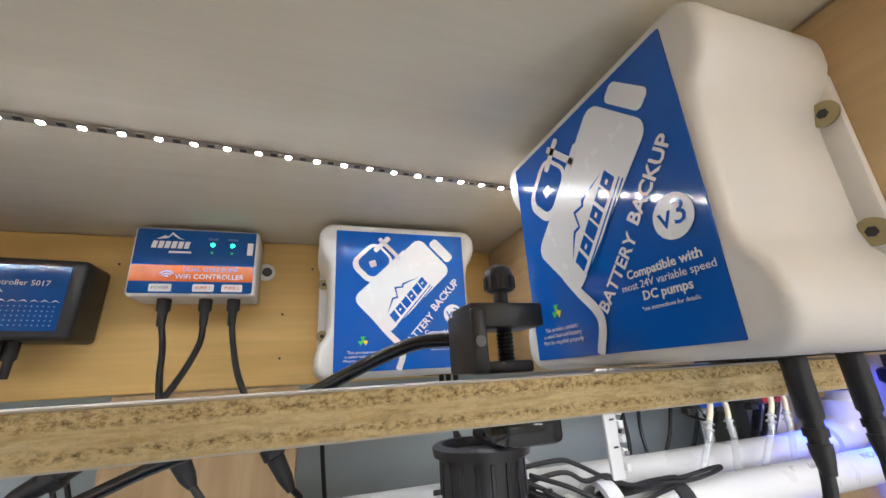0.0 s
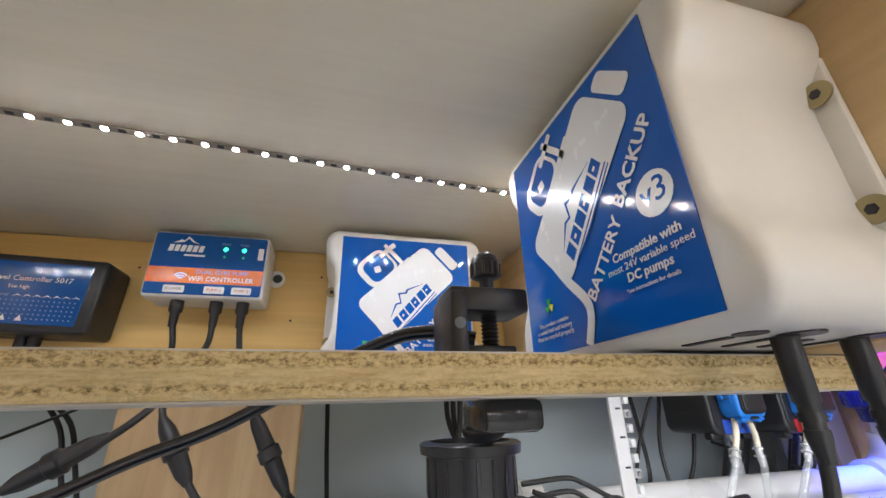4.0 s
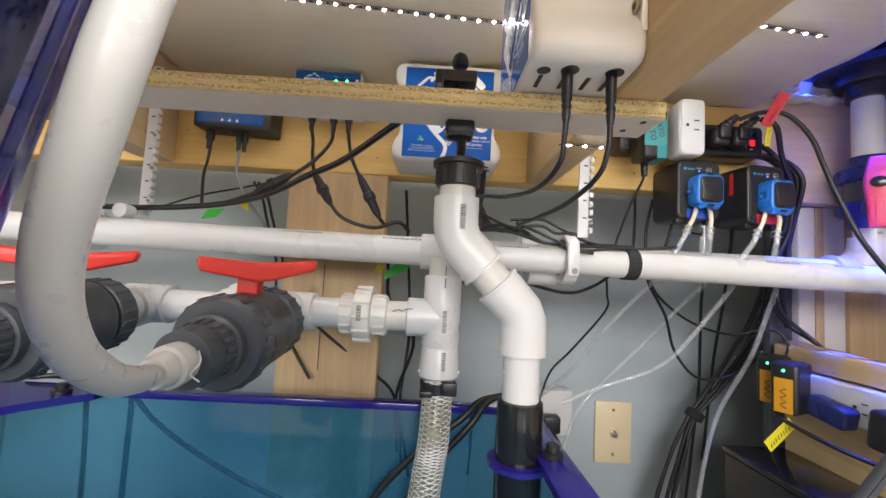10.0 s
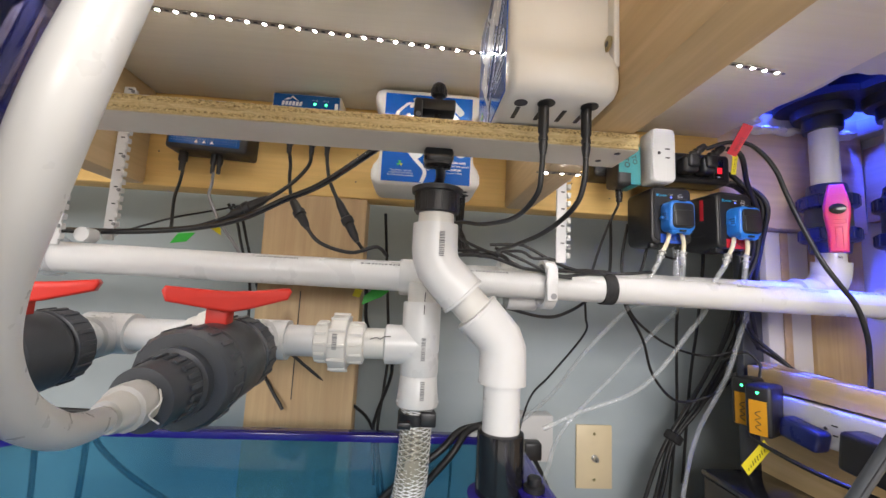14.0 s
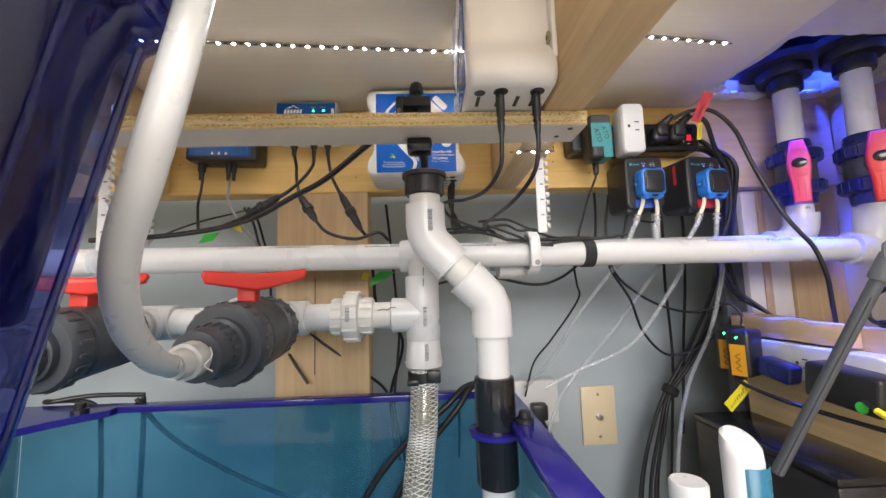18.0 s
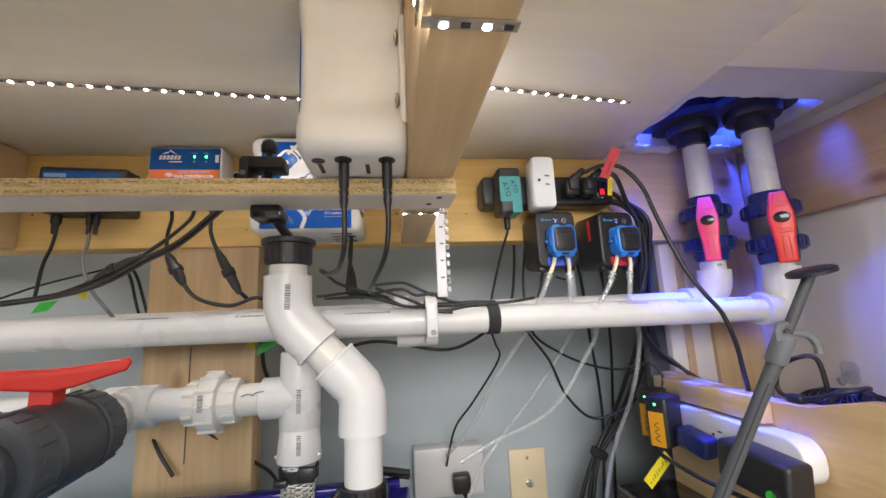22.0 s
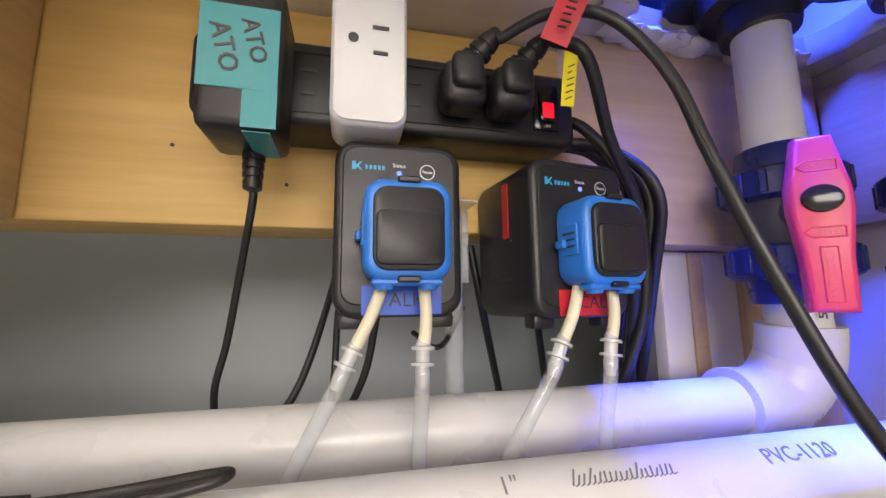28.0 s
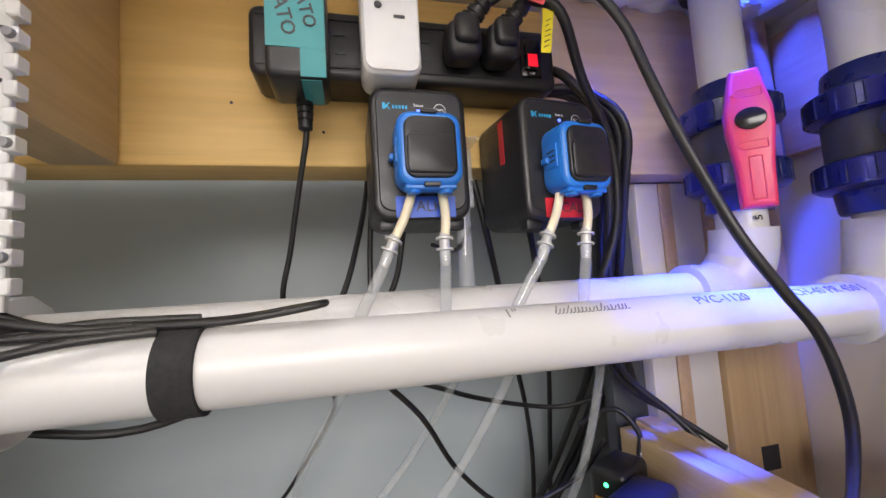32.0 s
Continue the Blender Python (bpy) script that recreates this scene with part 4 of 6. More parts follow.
    # bulkhead in the hole above
    part("bulkhead", lathe([(0, 0.0225), (0.004, 0.0235), (0.018, 0.0235), (0.02, 0.034), (0.026, 0.036), (0.034, 0.036), (0.036, 0.056), (0.046, 0.056)], (x, y, top - 0.016), (0, 0, 1), 30), BLACK, t, "black bulkhead fitting")


drain_valve(0.667, 0.360, 0.755, (0.6345, 0.3210, 0.759), RED_BLUE_LIT, "white drain pipe with blue union valve and blue-lit red handle", 0.904)
drain_valve(0.7195, 0.304, 0.744, (0.683, 0.259, 0.747), RED, "white drain pipe with blue union valve and red handle", 0.904)


def standpipe():
    t = thing("standpipe", "white pvc standpipe with angled elbows and a black cap", "pipe")
    y = 0.205
    a, b, c, d = V(0.0895, y, 0.705), V(0.0895, y, 0.648), V(0.157, y, 0.578), V(0.157, y, 0.40)
    part("cap", lathe([(0, 0.0195), (0.001, 0.0205), (0.019, 0.021), (0.0195, 0.024), (0.0235, 0.0245), (0.0245, 0.023), (0.0247, 0.0195), (0.020, 0.019), (0.0198, 0.004)], (0.0895, y, 0.694), (0, 0, 1), 40), BLACK, t, "ribbed black cap")
    for i in range(18):
        k = 2 * math.pi * i / 18
        m = Matrix.Translation((0.0895 + 0.0207 * math.cos(k), y + 0.0207 * math.sin(k), 0.7040)) @ Euler((0, 0, k)).to_matrix().to_4x4()
        if i == 0:
            rib = part("cap_rib", box(-0.0006, 0.0006, -0.001, 0.001, -0.008, 0.008, 0.0003, 1), BLACK, t)
            rib.matrix_basis = m
        else:
            share("cap_rib", rib, t, m)
    part("upper_pipe", rod(b, a, R1, 28), PVC_GREY, t)
    part("link_pipe", rod(b, c, R1, 28), PVC_GREY, t)
    part("lower_pipe", rod((0.157, y, 0.25), (0.157, y, 0.57), R1, 28), PVC, t)
    dirn = (c - b).normalized()
    e1 = sweep([b + V(0, 0, 0.036), b + V(0, 0, 0.014), b + V(0.001, 0, 0.006), b + dirn * 0.0065 + V(0, 0, 0.001), b + dirn * 0.014, b + dirn * 0.040], [RS, RS, RS, RS, RS, RS + 0.0004], 30)
    part("upper_elbow", e1, PVC, t, "white pvc angled elbow")
    part("elbow_rim", lathe([(0, RS), (0.0005, RS + 0.0012), (0.003, RS + 0.0012), (0.0035, R1)], b + dirn * 0.0385, dirn, 30), PVC, t)
    e2 = sweep([c - dirn * 0.036, c - dirn * 0.014, c - dirn * 0.006, c + V(0, 0, -0.0065), c + V(0, 0, -0.014), c + V(0, 0, -0.036)], [RS + 0.0004, RS, RS, RS, RS, RS + 0.0004], 30)
    part("lower_elbow", e2, PVC, t, "white pvc angled elbow")
    part("elbow_rim", lathe([(0, R1), (0.0005, RS + 0.0012), (0.003, RS + 0.0012), (0.0035, RS)], c - dirn * 0.0385, dirn, 30), PVC, t)
    part("sleeve", lathe([(0, 0.0205), (0.002, 0.0215), (0.100, 0.021), (0.105, 0.0205), (0.106, 0.0175)], (0.157, y, 0.395), (0, 0, 1), 36), BLACK_GLOSS, t, "glossy black sleeve")
    part("sleeve_flange", lathe([(0, 0.027), (0.001, 0.028), (0.005, 0.028), (0.006, 0.0225)], (0.157, y, 0.443), (0, 0, 1), 36), NAVY_ACRYLIC, t)
    barcode(t, pose(0.0945, y - RS - 0.0003, 0.664, 0, 0, 8), 0.0048, 0.022, 11)


standpipe()


def manifold():
    t = thing("return_manifold", "white pvc manifold with a tee, a union and side branches", "pipe")
    x, y, z = 0.083, 0.291, 0.5620
    part("drop_pipe", rod((x, y, 0.59), (x, y, 0.632), R1, 28), PVC_GREY, t)
    part("tee_body", lathe([(0, RS - 0.001), (0.002, RS), (0.078, RS), (0.08, RS - 0.001)], (x, y, 0.530), (0, 0, 1), 32), PVC, t)
    part("tee_branch", lathe([(0, RS), (0.038, RS + 0.0004), (0.04, R1)], (x, y, z), (-1, 0, 0), 30), PVC, t)
    part("reducer", lathe([(0, 0.0195), (0.002, 0.0225), (0.006, 0.0228), (0.034, 0.0205), (0.036, 0.019)], (x, y, 0.496), (0, 0, 1), 32), PVC, t, "white pvc hose adapter")
    barcode(t, pose(x + 0.003, y - RS - 0.0004, 0.560), 0.0045, 0.023, 12)
    barcode(t, pose(x + 0.004, y - 0.0227, 0.517), 0.0045, 0.018, 13)
    part("link_pipe", rod((0.055, y, z), (0.008, y, z), R1, 26), PVC_GREY, t)
    u = part("union", lathe([(0, 0.019), (0.001, 0.0215), (0.016, 0.0215), (0.017, 0.0285), (0.019, 0.030), (0.033, 0.030), (0.035, 0.0285), (0.036, 0.0225), (0.052, 0.0215), (0.053, 0.019)], (-0.031, y, z), (1, 0, 0), 32), PVC_GREY, t, "white ribbed union coupling")
    for i in range(12):
        a = 2 * math.pi * i / 12
        for x0, x1, r in ((-0.014, 0.0045, 0.0302), (-0.029, -0.018, 0.0215), (0.007, 0.020, 0.0215)):
            part("rib", box(x0, x1, y + r * math.cos(a) - 0.0016, y + r * math.cos(a) + 0.0016, z + r * math.sin(a) - 0.0016, z + r * math.sin(a) + 0.0016, 0.0006, 1), PVC_GREY, u)
    barcode(u, pose(-0.006, y - 0.0318, z + 0.004), 0.0050, 0.016, 14)
    part("pen_mark", sweep(smooth([(0.029, y - 0.0218, z + 0.007), (0.036, y - 0.0216, z + 0.009), (0.040, y - 0.0214, z + 0.0075), (0.044, y - 0.0212, z + 0.010), (0.051, y - 0.0211, z + 0.0105)], 4), 0.0005, 5), PRINT_BLACK, t, "black pen squiggle")
    part("pen_mark", sweep([(x + 0.002, y - R1 - 0.0003, 0.611), (x + 0.0024, y - R1 - 0.0003, 0.621)], 0.0005, 5), PRINT_BLACK, t, "black pen dash")
    part("pen_mark", sweep([(x + 0.0018, y - RS - 0.0003, 0.597), (x + 0.002, y - RS - 0.0003, 0.607)], 0.0005, 5), PRINT_BLACK, t, "black pen dash")
    for sx in (1, -1):
        part("adapter_nub", lathe([(0, 0.0026), (0.003, 0.0022)], (x + sx * 0.0200, y - 0.006, 0.503), (sx, 0, 0), 10), PVC, t)
    part("header_pipe", rod((-0.66, y, z), (-0.028, y, z), R1, 26), PVC, t)
    for vx in (-0.085, -0.245):
        part("branch_tee", lathe([(0, RS), (0.048, RS)], (vx - 0.024, y, z), (1, 0, 0), 28), PVC, t)
        part("branch", lathe([(0, RS), (0.030, RS + 0.0004), (0.032, R1)], (vx, y, z), V(-0.008, -0.196, -0.018), 28), PVC, t)
        part("valve_pipe", rod((vx, y - 0.028, z - 0.0016), (vx - 0.002, y - 0.078, z - 0.004), R1, 24), PVC, t)
    part("union", lathe([(0, 0.019), (0.001, 0.0215), (0.012, 0.0215), (0.013, 0.0285), (0.03, 0.0285), (0.031, 0.0215), (0.043, 0.0215), (0.044, 0.019)], (-0.165, y, z), (1, 0, 0), 10), PVC_GREY, t, "white faceted union coupling")
    marks(t, -0.33, -0.27, (0, y, z), 40, R1, 9)


manifold()


def ball_valve(x0, label):
    """Dark grey union ball valve pointing out of the cabinet, with a red bar handle across it."""
    t = thing("ball_valve", label, "valve", "ball valves on the manifold", pose(x0, 0.291, 0.5620))
    ax = V(-0.008, -0.196, -0.018).normalized()
    o = ax * 0.056
    part("rear_nut", lathe([(0, 0.024), (0.002, 0.0335), (0.020, 0.034), (0.022, 0.030)], o, ax, 36), DARK_GREY, t)
    part("valve_body", lathe([(0.020, 0.028), (0.024, 0.0335), (0.030, 0.035), (0.064, 0.035), (0.068, 0.031), (0.071, 0.029)], o, ax, 36), DARK_GREY, t)
    part("front_nut", lathe([(0.070, 0.0285), (0.0705, 0.0355), (0.073, 0.037), (0.088, 0.037), (0.092, 0.0345), (0.093, 0.026)], o, ax, 36), DARK_GREY, t)
    part("tail_piece", lathe([(0.092, 0.0255), (0.100, 0.0255), (0.101, 0.0225), (0.129, 0.0205), (0.130, 0.016)], o, ax, 32), DARK_GREY, t)
    s = ax.orthogonal().normalized()
    u = ax.cross(s)
    for i in range(20):
        a = 2 * math.pi * i / 20
        n = math.cos(a) * s + math.sin(a) * u
        q = Matrix((n, ax, n.cross(ax))).transposed().to_4x4()
        for k, (d, r, hl) in enumerate(((0.080, 0.037, 0.007), (0.011, 0.0338, 0.008), (0.108, 0.0222, 0.006))):
            m = Matrix.Translation(o + ax * d + n * r) @ q
            if i == 0:
                b = part("grip_rib", box(-0.001, 0.0012, -hl, hl, -0.002, 0.002, 0.0006, 1), DARK_GREY, t)
                b.matrix_basis = m
                (ball_valve.ribs if k else ball_valve.ribs.clear() or ball_valve.ribs).append(b)
            else:
                share("grip_rib", ball_valve.ribs[k], t, m)
    c = o + ax * 0.046
    part("stem", box(c.x - 0.009, c.x + 0.009, c.y - 0.007, c.y + 0.007, c.z + 0.024, c.z + 0.055, 0.002), RED, t)
    hd = V(0.078, 0.0445, 0.002).normalized()
    q = Matrix((hd, V(0, 0, 1).cross(hd), V(0, 0, 1))).transposed().to_4x4()
    out = [(-0.047, 0.004), (-0.044, -0.004), (-0.012, -0.010), (0, -0.012), (0.012, -0.010), (0.044, -0.001), (0.047, 0.006), (0.045, 0.009), (0.02, 0.006), (0.0, 0.005), (-0.02, 0.006), (-0.045, 0.008)]
    h = part("handle", sheet(out, 0.020, 0.0025, 3), RED, t, "red bar handle")
    h.matrix_basis = Matrix.Translation(c + V(0.010, -0.007, 0.056)) @ q @ pose(0, -0.010, 0)
    return t


ball_valve.ribs = []
ball_valve(-0.085, "dark grey ball valve with red handle and cream hose adapter")
ball_valve(-0.245, "dark grey union ball valve with a red bar handle")


def hose_and_adapter():
    ax = V(-0.008, -0.196, -0.018).normalized()
    p = V(-0.085, 0.291, 0.5620) + ax * 0.187
    t = thing("feed_hose", "thick white hose curving up from the valve to the canister", "hose")
    part("adapter", lathe([(-0.003, 0.0135), (0.004, 0.0143), (0.012, 0.0141), (0.013, 0.0115), (0.02, 0.011), (0.024, 0.0095)], p, ax, 14), PVC_GREY, t, "cream faceted hose adapter")
    pts = [p + ax * 0.012, p + ax * 0.026, (-0.083, 0.062, 0.5470), (-0.0735, 0.040, 0.5515), (-0.0605, 0.009, 0.5605), (-0.0495, -0.022, 0.577), (-0.0385, -0.044, 0.5965), (-0.0287, -0.056, 0.615), (-0.0150, -0.066, 0.638), (-0.0065, -0.0695, 0.662), (-0.0050, -0.0625, 0.6925), (-0.0043, -0.0535, 0.729), (-0.0041, -0.051, 0.740)]
    part("hose", sweep(smooth(pts, 8), 0.0069, 22), HOSE_WHITE, t)
    d = V(0.02, 0.22, 0.97).normalized()
    part("fitting", lathe([(-0.009, 0.0080), (-0.008, 0.0108), (-0.002, 0.0112), (-0.0015, 0.0102), (0.001, 0.0102), (0.0015, 0.0116), (0.007, 0.0116), (0.008, 0.0127), (0.020, 0.0127), (0.022, 0.0105)], V(-0.0042, -0.0515, 0.738), d, 28), PVC_GREY, t, "cream push fitting with stepped rings")
    bm = bmesh.new()
    sweep(smooth([p + V(0.012, 0, 0.008), p + V(0.017, -0.006, 0.002), p + V(0.015, -0.012, -0.004), p + V(0.022, -0.014, -0.008)], 4), 0.0006, 5, bm=bm)
    part("thread_tape", bm, LABEL_WHITE, t, "loose white thread tape")


hose_and_adapter()


def canister():
    up = V(0.235, 0.0, 0.972).normalized()
    t = thing("filter_canister", "clear blue-tinted filter canister with a black cartridge inside", "filter canister")
    o = V(-0.116, -0.081, 0.47)
    part("housing", lathe([(-0.06, 0.028), (-0.056, 0.036), (0.0, 0.0400), (0.12, 0.0425), (0.236, 0.0445), (0.240, 0.0450), (0.244, 0.0480), (0.262, 0.0488), (0.287, 0.0488), (0.288, 0.040)], o, up, 56), CANISTER, t, "tinted clear housing")
    part("cartridge", lathe([(0.124, 0.012), (0.125, 0.0345), (0.232, 0.0365), (0.236, 0.0385), (0.262, 0.0385), (0.264, 0.02)], o, up, 44), BLACK_GLOSS, t, "black carbon cartridge")
    part("inner_tube", lathe([(-0.04, 0.0090), (0.123, 0.0090)], o, up, 20), CANISTER, t)
    for k in (0.2465, 0.2545, 0.264):
        part("rim_ring", lathe([(k, 0.0485), (k + 0.0008, 0.0498), (k + 0.0032, 0.0498), (k + 0.004, 0.0485)], o, up, 56), CANISTER, t, "moulded ring round the rim")
    s = up.orthogonal().normalized()
    u = up.cross(s)
    for i in range(9):
        a = 2 * math.pi * i / 9 + 0.3
        n = math.cos(a) * s + math.sin(a) * u
        part("grip_rib", sweep([o + up * -0.05 + n * 0.0365, o + up * 0.0 + n * 0.0402, o + up * 0.236 + n * 0.0447], 0.0014, 6), CANISTER, t)


canister()


def clear_hose():
    t = thing("braided_hose", "clear braided hose clamped below the manifold", "hose")
    pts = [(0.083, 0.291, 0.500), (0.083, 0.290, 0.475), (0.081, 0.280, 0.43), (0.077, 0.277, 0.40), (0.071, 0.27, 0.35), (0.064, 0.265, 0.28), (0.06, 0.26, 0.20)]
    c = smooth(pts, 6)
    part("hose", sweep(c, 0.0168, 24), BRAID, t)
    for k in (1, -1):
        for ph in range(7):
            sp = []
            for i, p in enumerate(c):
                for j in range(4):
                    q = p.lerp(c[min(i + 1, len(c) - 1)], j / 4)
                    a = k * (i * 4 + j) * 0.33 + ph * math.pi * 2 / 7
                    sp.append(q + V(0.0167 * math.cos(a), 0.0167 * math.sin(a), 0))
            part("braid", sweep(sp, 0.0006, 4), LABEL_WHITE, t)
    cl = part("clamp", lathe([(0, 0.0185), (0.0005, 0.0205), (0.011, 0.0205), (0.0115, 0.0185)], (0.083, 0.291, 0.480), (0, 0, 1), 28), BLACK, t, "black hose clamp")
    part("clamp_tab", box(0.083 + 0.004, 0.083 + 0.020, 0.291 - 0.026, 0.291 - 0.017, 0.482, 0.496, 0.0015), BLACK, cl)
    part("clamp_tab", box(0.083 - 0.020, 0.083 - 0.006, 0.291 - 0.025, 0.291 - 0.017, 0.479, 0.486, 0.0015), BLACK, cl)


clear_hose()


# ---- sump tank ----
def sump():
    t = thing("sump_tank", "blue acrylic sump tank with a dark blue rim", "aquarium sump")
    z = 0.455
    x0, x1, y0, y1 = -0.42, 0.165, -0.10, 0.312
    part("back_panel", box(x0, x1, y1 + 0.004, y1 + 0.010, 0.03, z - 0.004, 0.0008), TANK_BLUE, t, "see-through blue back panel")
    part("side_panel", box(x1 + 0.016, x1 + 0.022, y0, y1 + 0.004, 0.03, z - 0.004, 0.0008), TANK_BLUE, t)
    part("side_panel", box(x0 - 0.006, x0, y0, y1 + 0.004, 0.03, z - 0.004, 0.0008), TANK_BLUE, t)
    part("front_panel", box(x0, x1 + 0.016, y0 - 0.006, y0 - 0.0005, 0.03, 0.38, 0.0008), TANK_BLUE, t)
    part("base", box(x0 - 0.006, x1 + 0.022, y0 - 0.006, y1 + 0.01, 0.018, 0.0295), NAVY_ACRYLIC, t)
    part("rim_back", box(-0.30, x1 + 0.024, y1 - 0.005, y1 + 0.014, z - 0.004, z + 0.004, 0.0012), NAVY_ACRYLIC, t)
    part("rim_side", box(x1 + 0.004, x1 + 0.034, y0, y1 - 0.0165, z - 0.004, z + 0.004, 0.0012), NAVY_ACRYLIC, t)
    out = [(-0.2995, y1 + 0.014), (-0.2995, y1 - 0.016), (-0.335, y1 - 0.055), (-0.362, y1 - 0.10), (-0.40, y0), (-0.43, y0), (-0.43, y1 + 0.014)]
    bm = bmesh.new()
    f = bm.faces.new([bm.verts.new((x, y, z - 0.004)) for x, y in out])
    g = bmesh.ops.extrude_face_region(bm, geom=[f])
    bmesh.ops.translate(bm, verts=[v for v in g["geom"] if isinstance(v, bmesh.types.BMVert)], vec=(0, 0, 0.008))
    part("rim_corner", bm, NAVY_ACRYLIC, t)
    for x, y in ((0.150, 0.318), (0.183, 0.187), (-0.33, 0.290)):
        part("rim_bolt", lathe([(0, 0.009), (0.004, 0.009), (0.005, 0.006), (0.010, 0.006), (0.011, 0.005)], (x, y, z + 0.0042), (0, 0, 1), 12), WHITE_PLASTIC if y > 0.3 and x > 0 else BLACK, t)
    part("baffle", box(-0.418, -0.30, 0.18, 0.186, 0.05, 0.385, 0.001), NAVY_ACRYLIC, t, "dark blue baffle")
    part("water", box(x0 + 0.002, x1 + 0.014, y0 + 0.001, y1 + 0.003, 0.031, 0.24), TANK_BLUE, t, "still water")


sump()


# ---- dosing pumps ----
def dosing_pump(x, label, tape, tape_word, turn, dz=0.0, red_strip=False):
    t = thing("dosing_pump", label, "dosing pump", "dosing pumps", pose(x, 0.3435, 0.7420 + dz, 0, 0, turn))
    w, h, d = 0.058, 0.0800, 0.060
    part("case", sheet(round_rect(0, 0, w, h, 0.010), d, 0.003, 3), BLACK, t, "matt black case")
    part("front_frame", sheet(round_rect(0, 0.001, w - 0.007, h - 0.009, 0.007), 0.0016, 0.0006, 1), BLACK, t).matrix_basis = pose(0, -0.0012, 0)
    for sx in (1, -1):
        part("foot", box(sx * 0.020 - 0.006, sx * 0.020 + 0.006, 0.006, 0.016, -h / 2 - 0.005, -h / 2 + 0.002, 0.0015), BLACK, t)
        for z in (-0.02, 0.0):
            part("vent_slot", box(sx * (w / 2) - 0.0003, sx * (w / 2) + 0.0003, 0.02, 0.045, z - 0.0006, z + 0.0006), PRINT_BLACK, t)
    head = part("pump_head", sheet(round_rect(0.001, -0.0045, 0.0355, 0.041, 0.008), 0.0215, 0.003, 3), BLUE_HEAD, t, "blue plastic pump head")
    head.matrix_basis = pose(0, -0.022, 0)
    part("head_cover", sheet(round_rect(0.001, -0.0045, 0.0285, 0.0335, 0.006), 0.004, 0.0012, 2), BLACK, head, "black front cover").matrix_basis = pose(0, -0.0022, 0)
    part("cover_ridge", sheet(round_rect(0.001, -0.0085, 0.0265, 0.0215, 0.003), 0.003, 0.0012, 2), BLACK, head).matrix_basis = pose(0, -0.0040, 0)
    for z in (0.0155, -0.0245):
        part("clip", box(-0.0035, 0.0055, -0.0010, 0.018, z - 0.0013, z + 0.0013, 0.0006, 1), BLACK, head)
    part("side_latch", box(-0.0174, -0.0160, 0.005, 0.016, -0.011, 0.003, 0.0005), BLUE_HEAD, head)
    part("latch_tab", box(-0.0198, -0.0170, 0.012, 0.018, -0.0075, -0.0035, 0.0009), BLUE_HEAD, head)
    for i in range(3):
        part("latch_groove", box(-0.01765, -0.0172, 0.0065, 0.0145, -0.0015 - 0.003 * i, -0.0005 - 0.003 * i), PRINT_BLACK, head)
    # printed front: mark, status led, reset ring
    y = -0.00128
    mz = 0.0255
    flat("maker_mark", [(-0.0215, mz), (-0.0200, mz), (-0.0190, mz + 0.0013), (-0.0180, mz), (-0.0170, mz), (-0.0185, mz + 0.0019), (-0.0170, mz + 0.0038), (-0.0180, mz + 0.0038), (-0.0197, mz + 0.0021), (-0.0200, mz + 0.0038), (-0.0215, mz + 0.0038)], y, PRINT_CYAN, t)
    for i in range(5):
        flat("maker_block", [(-0.0158 + 0.0019 * i, mz + 0.0004), (-0.0146 + 0.0019 * i, mz + 0.0004), (-0.0146 + 0.0019 * i, mz + 0.0024), (-0.0158 + 0.0019 * i, mz + 0.0024)], y, PRINT_CYAN, t)
    lettering("Status", 0.0025, LABEL_WHITE, t, words_at(-0.0005, mz + 0.0028, y))
    part("status_led", lathe([(0, 0.0012), (0.0005, 0.0009)], (-0.0005, y, mz - 0.0008), (0, -1, 0), 14), LED_BLUE, t, "lit blue status led")
    part("reset_ring", sheet(disc(0.0125, mz + 0.0006, 0.0036, 28), 0.0003), LABEL_WHITE, t).matrix_basis = pose(0, y, 0)
    flat("reset_button", disc(0.0125, mz + 0.0006, 0.0032, 28), y - 0.00008, BLACK, t)
    lettering("Reset", 0.0021, LABEL_WHITE, t, words_at(0.0125, mz + 0.0006, y - 0.0002))
    flat("name_tape", round_rect(0.001, -0.0325, 0.035, 0.0125, 0.0004), y - 0.0001, tape, t, label="hand-written tape label")
    lettering(tape_word, 0.0088, PRINT_BLACK, t, words_at(0.003, -0.0325, y - 0.0002))
    if red_strip:
        part("side_tape", box(-w / 2 - 0.0005, -w / 2 - 0.0001, 0.022, 0.028, 0.002, 0.032), RED_TAPE, t, "red tape strip")
    part("nozzle_plate", box(-0.0135, 0.0150, -0.0205, -0.0115, -0.0268, -0.0240, 0.0008, 1), BLUE_HEAD, t)
    for k, sx in enumerate((-0.0085, 0.0095)):
        part("nozzle", lathe([(0, 0.0042), (0.004, 0.004), (0.005, 0.0034)], (sx, -0.016, -0.0235), (0, 0, -1), 14), BLUE_HEAD, t)
    return t


dosing_pump(0.4165, "black dosing pump with a blue head and blue tape", BLUE_TAPE, "ALK", 0.0)
dosing_pump(0.5085, "black dosing pump with a blue head and red tape", RED_TAPE, "CAL", 7.0, -0.002, True)


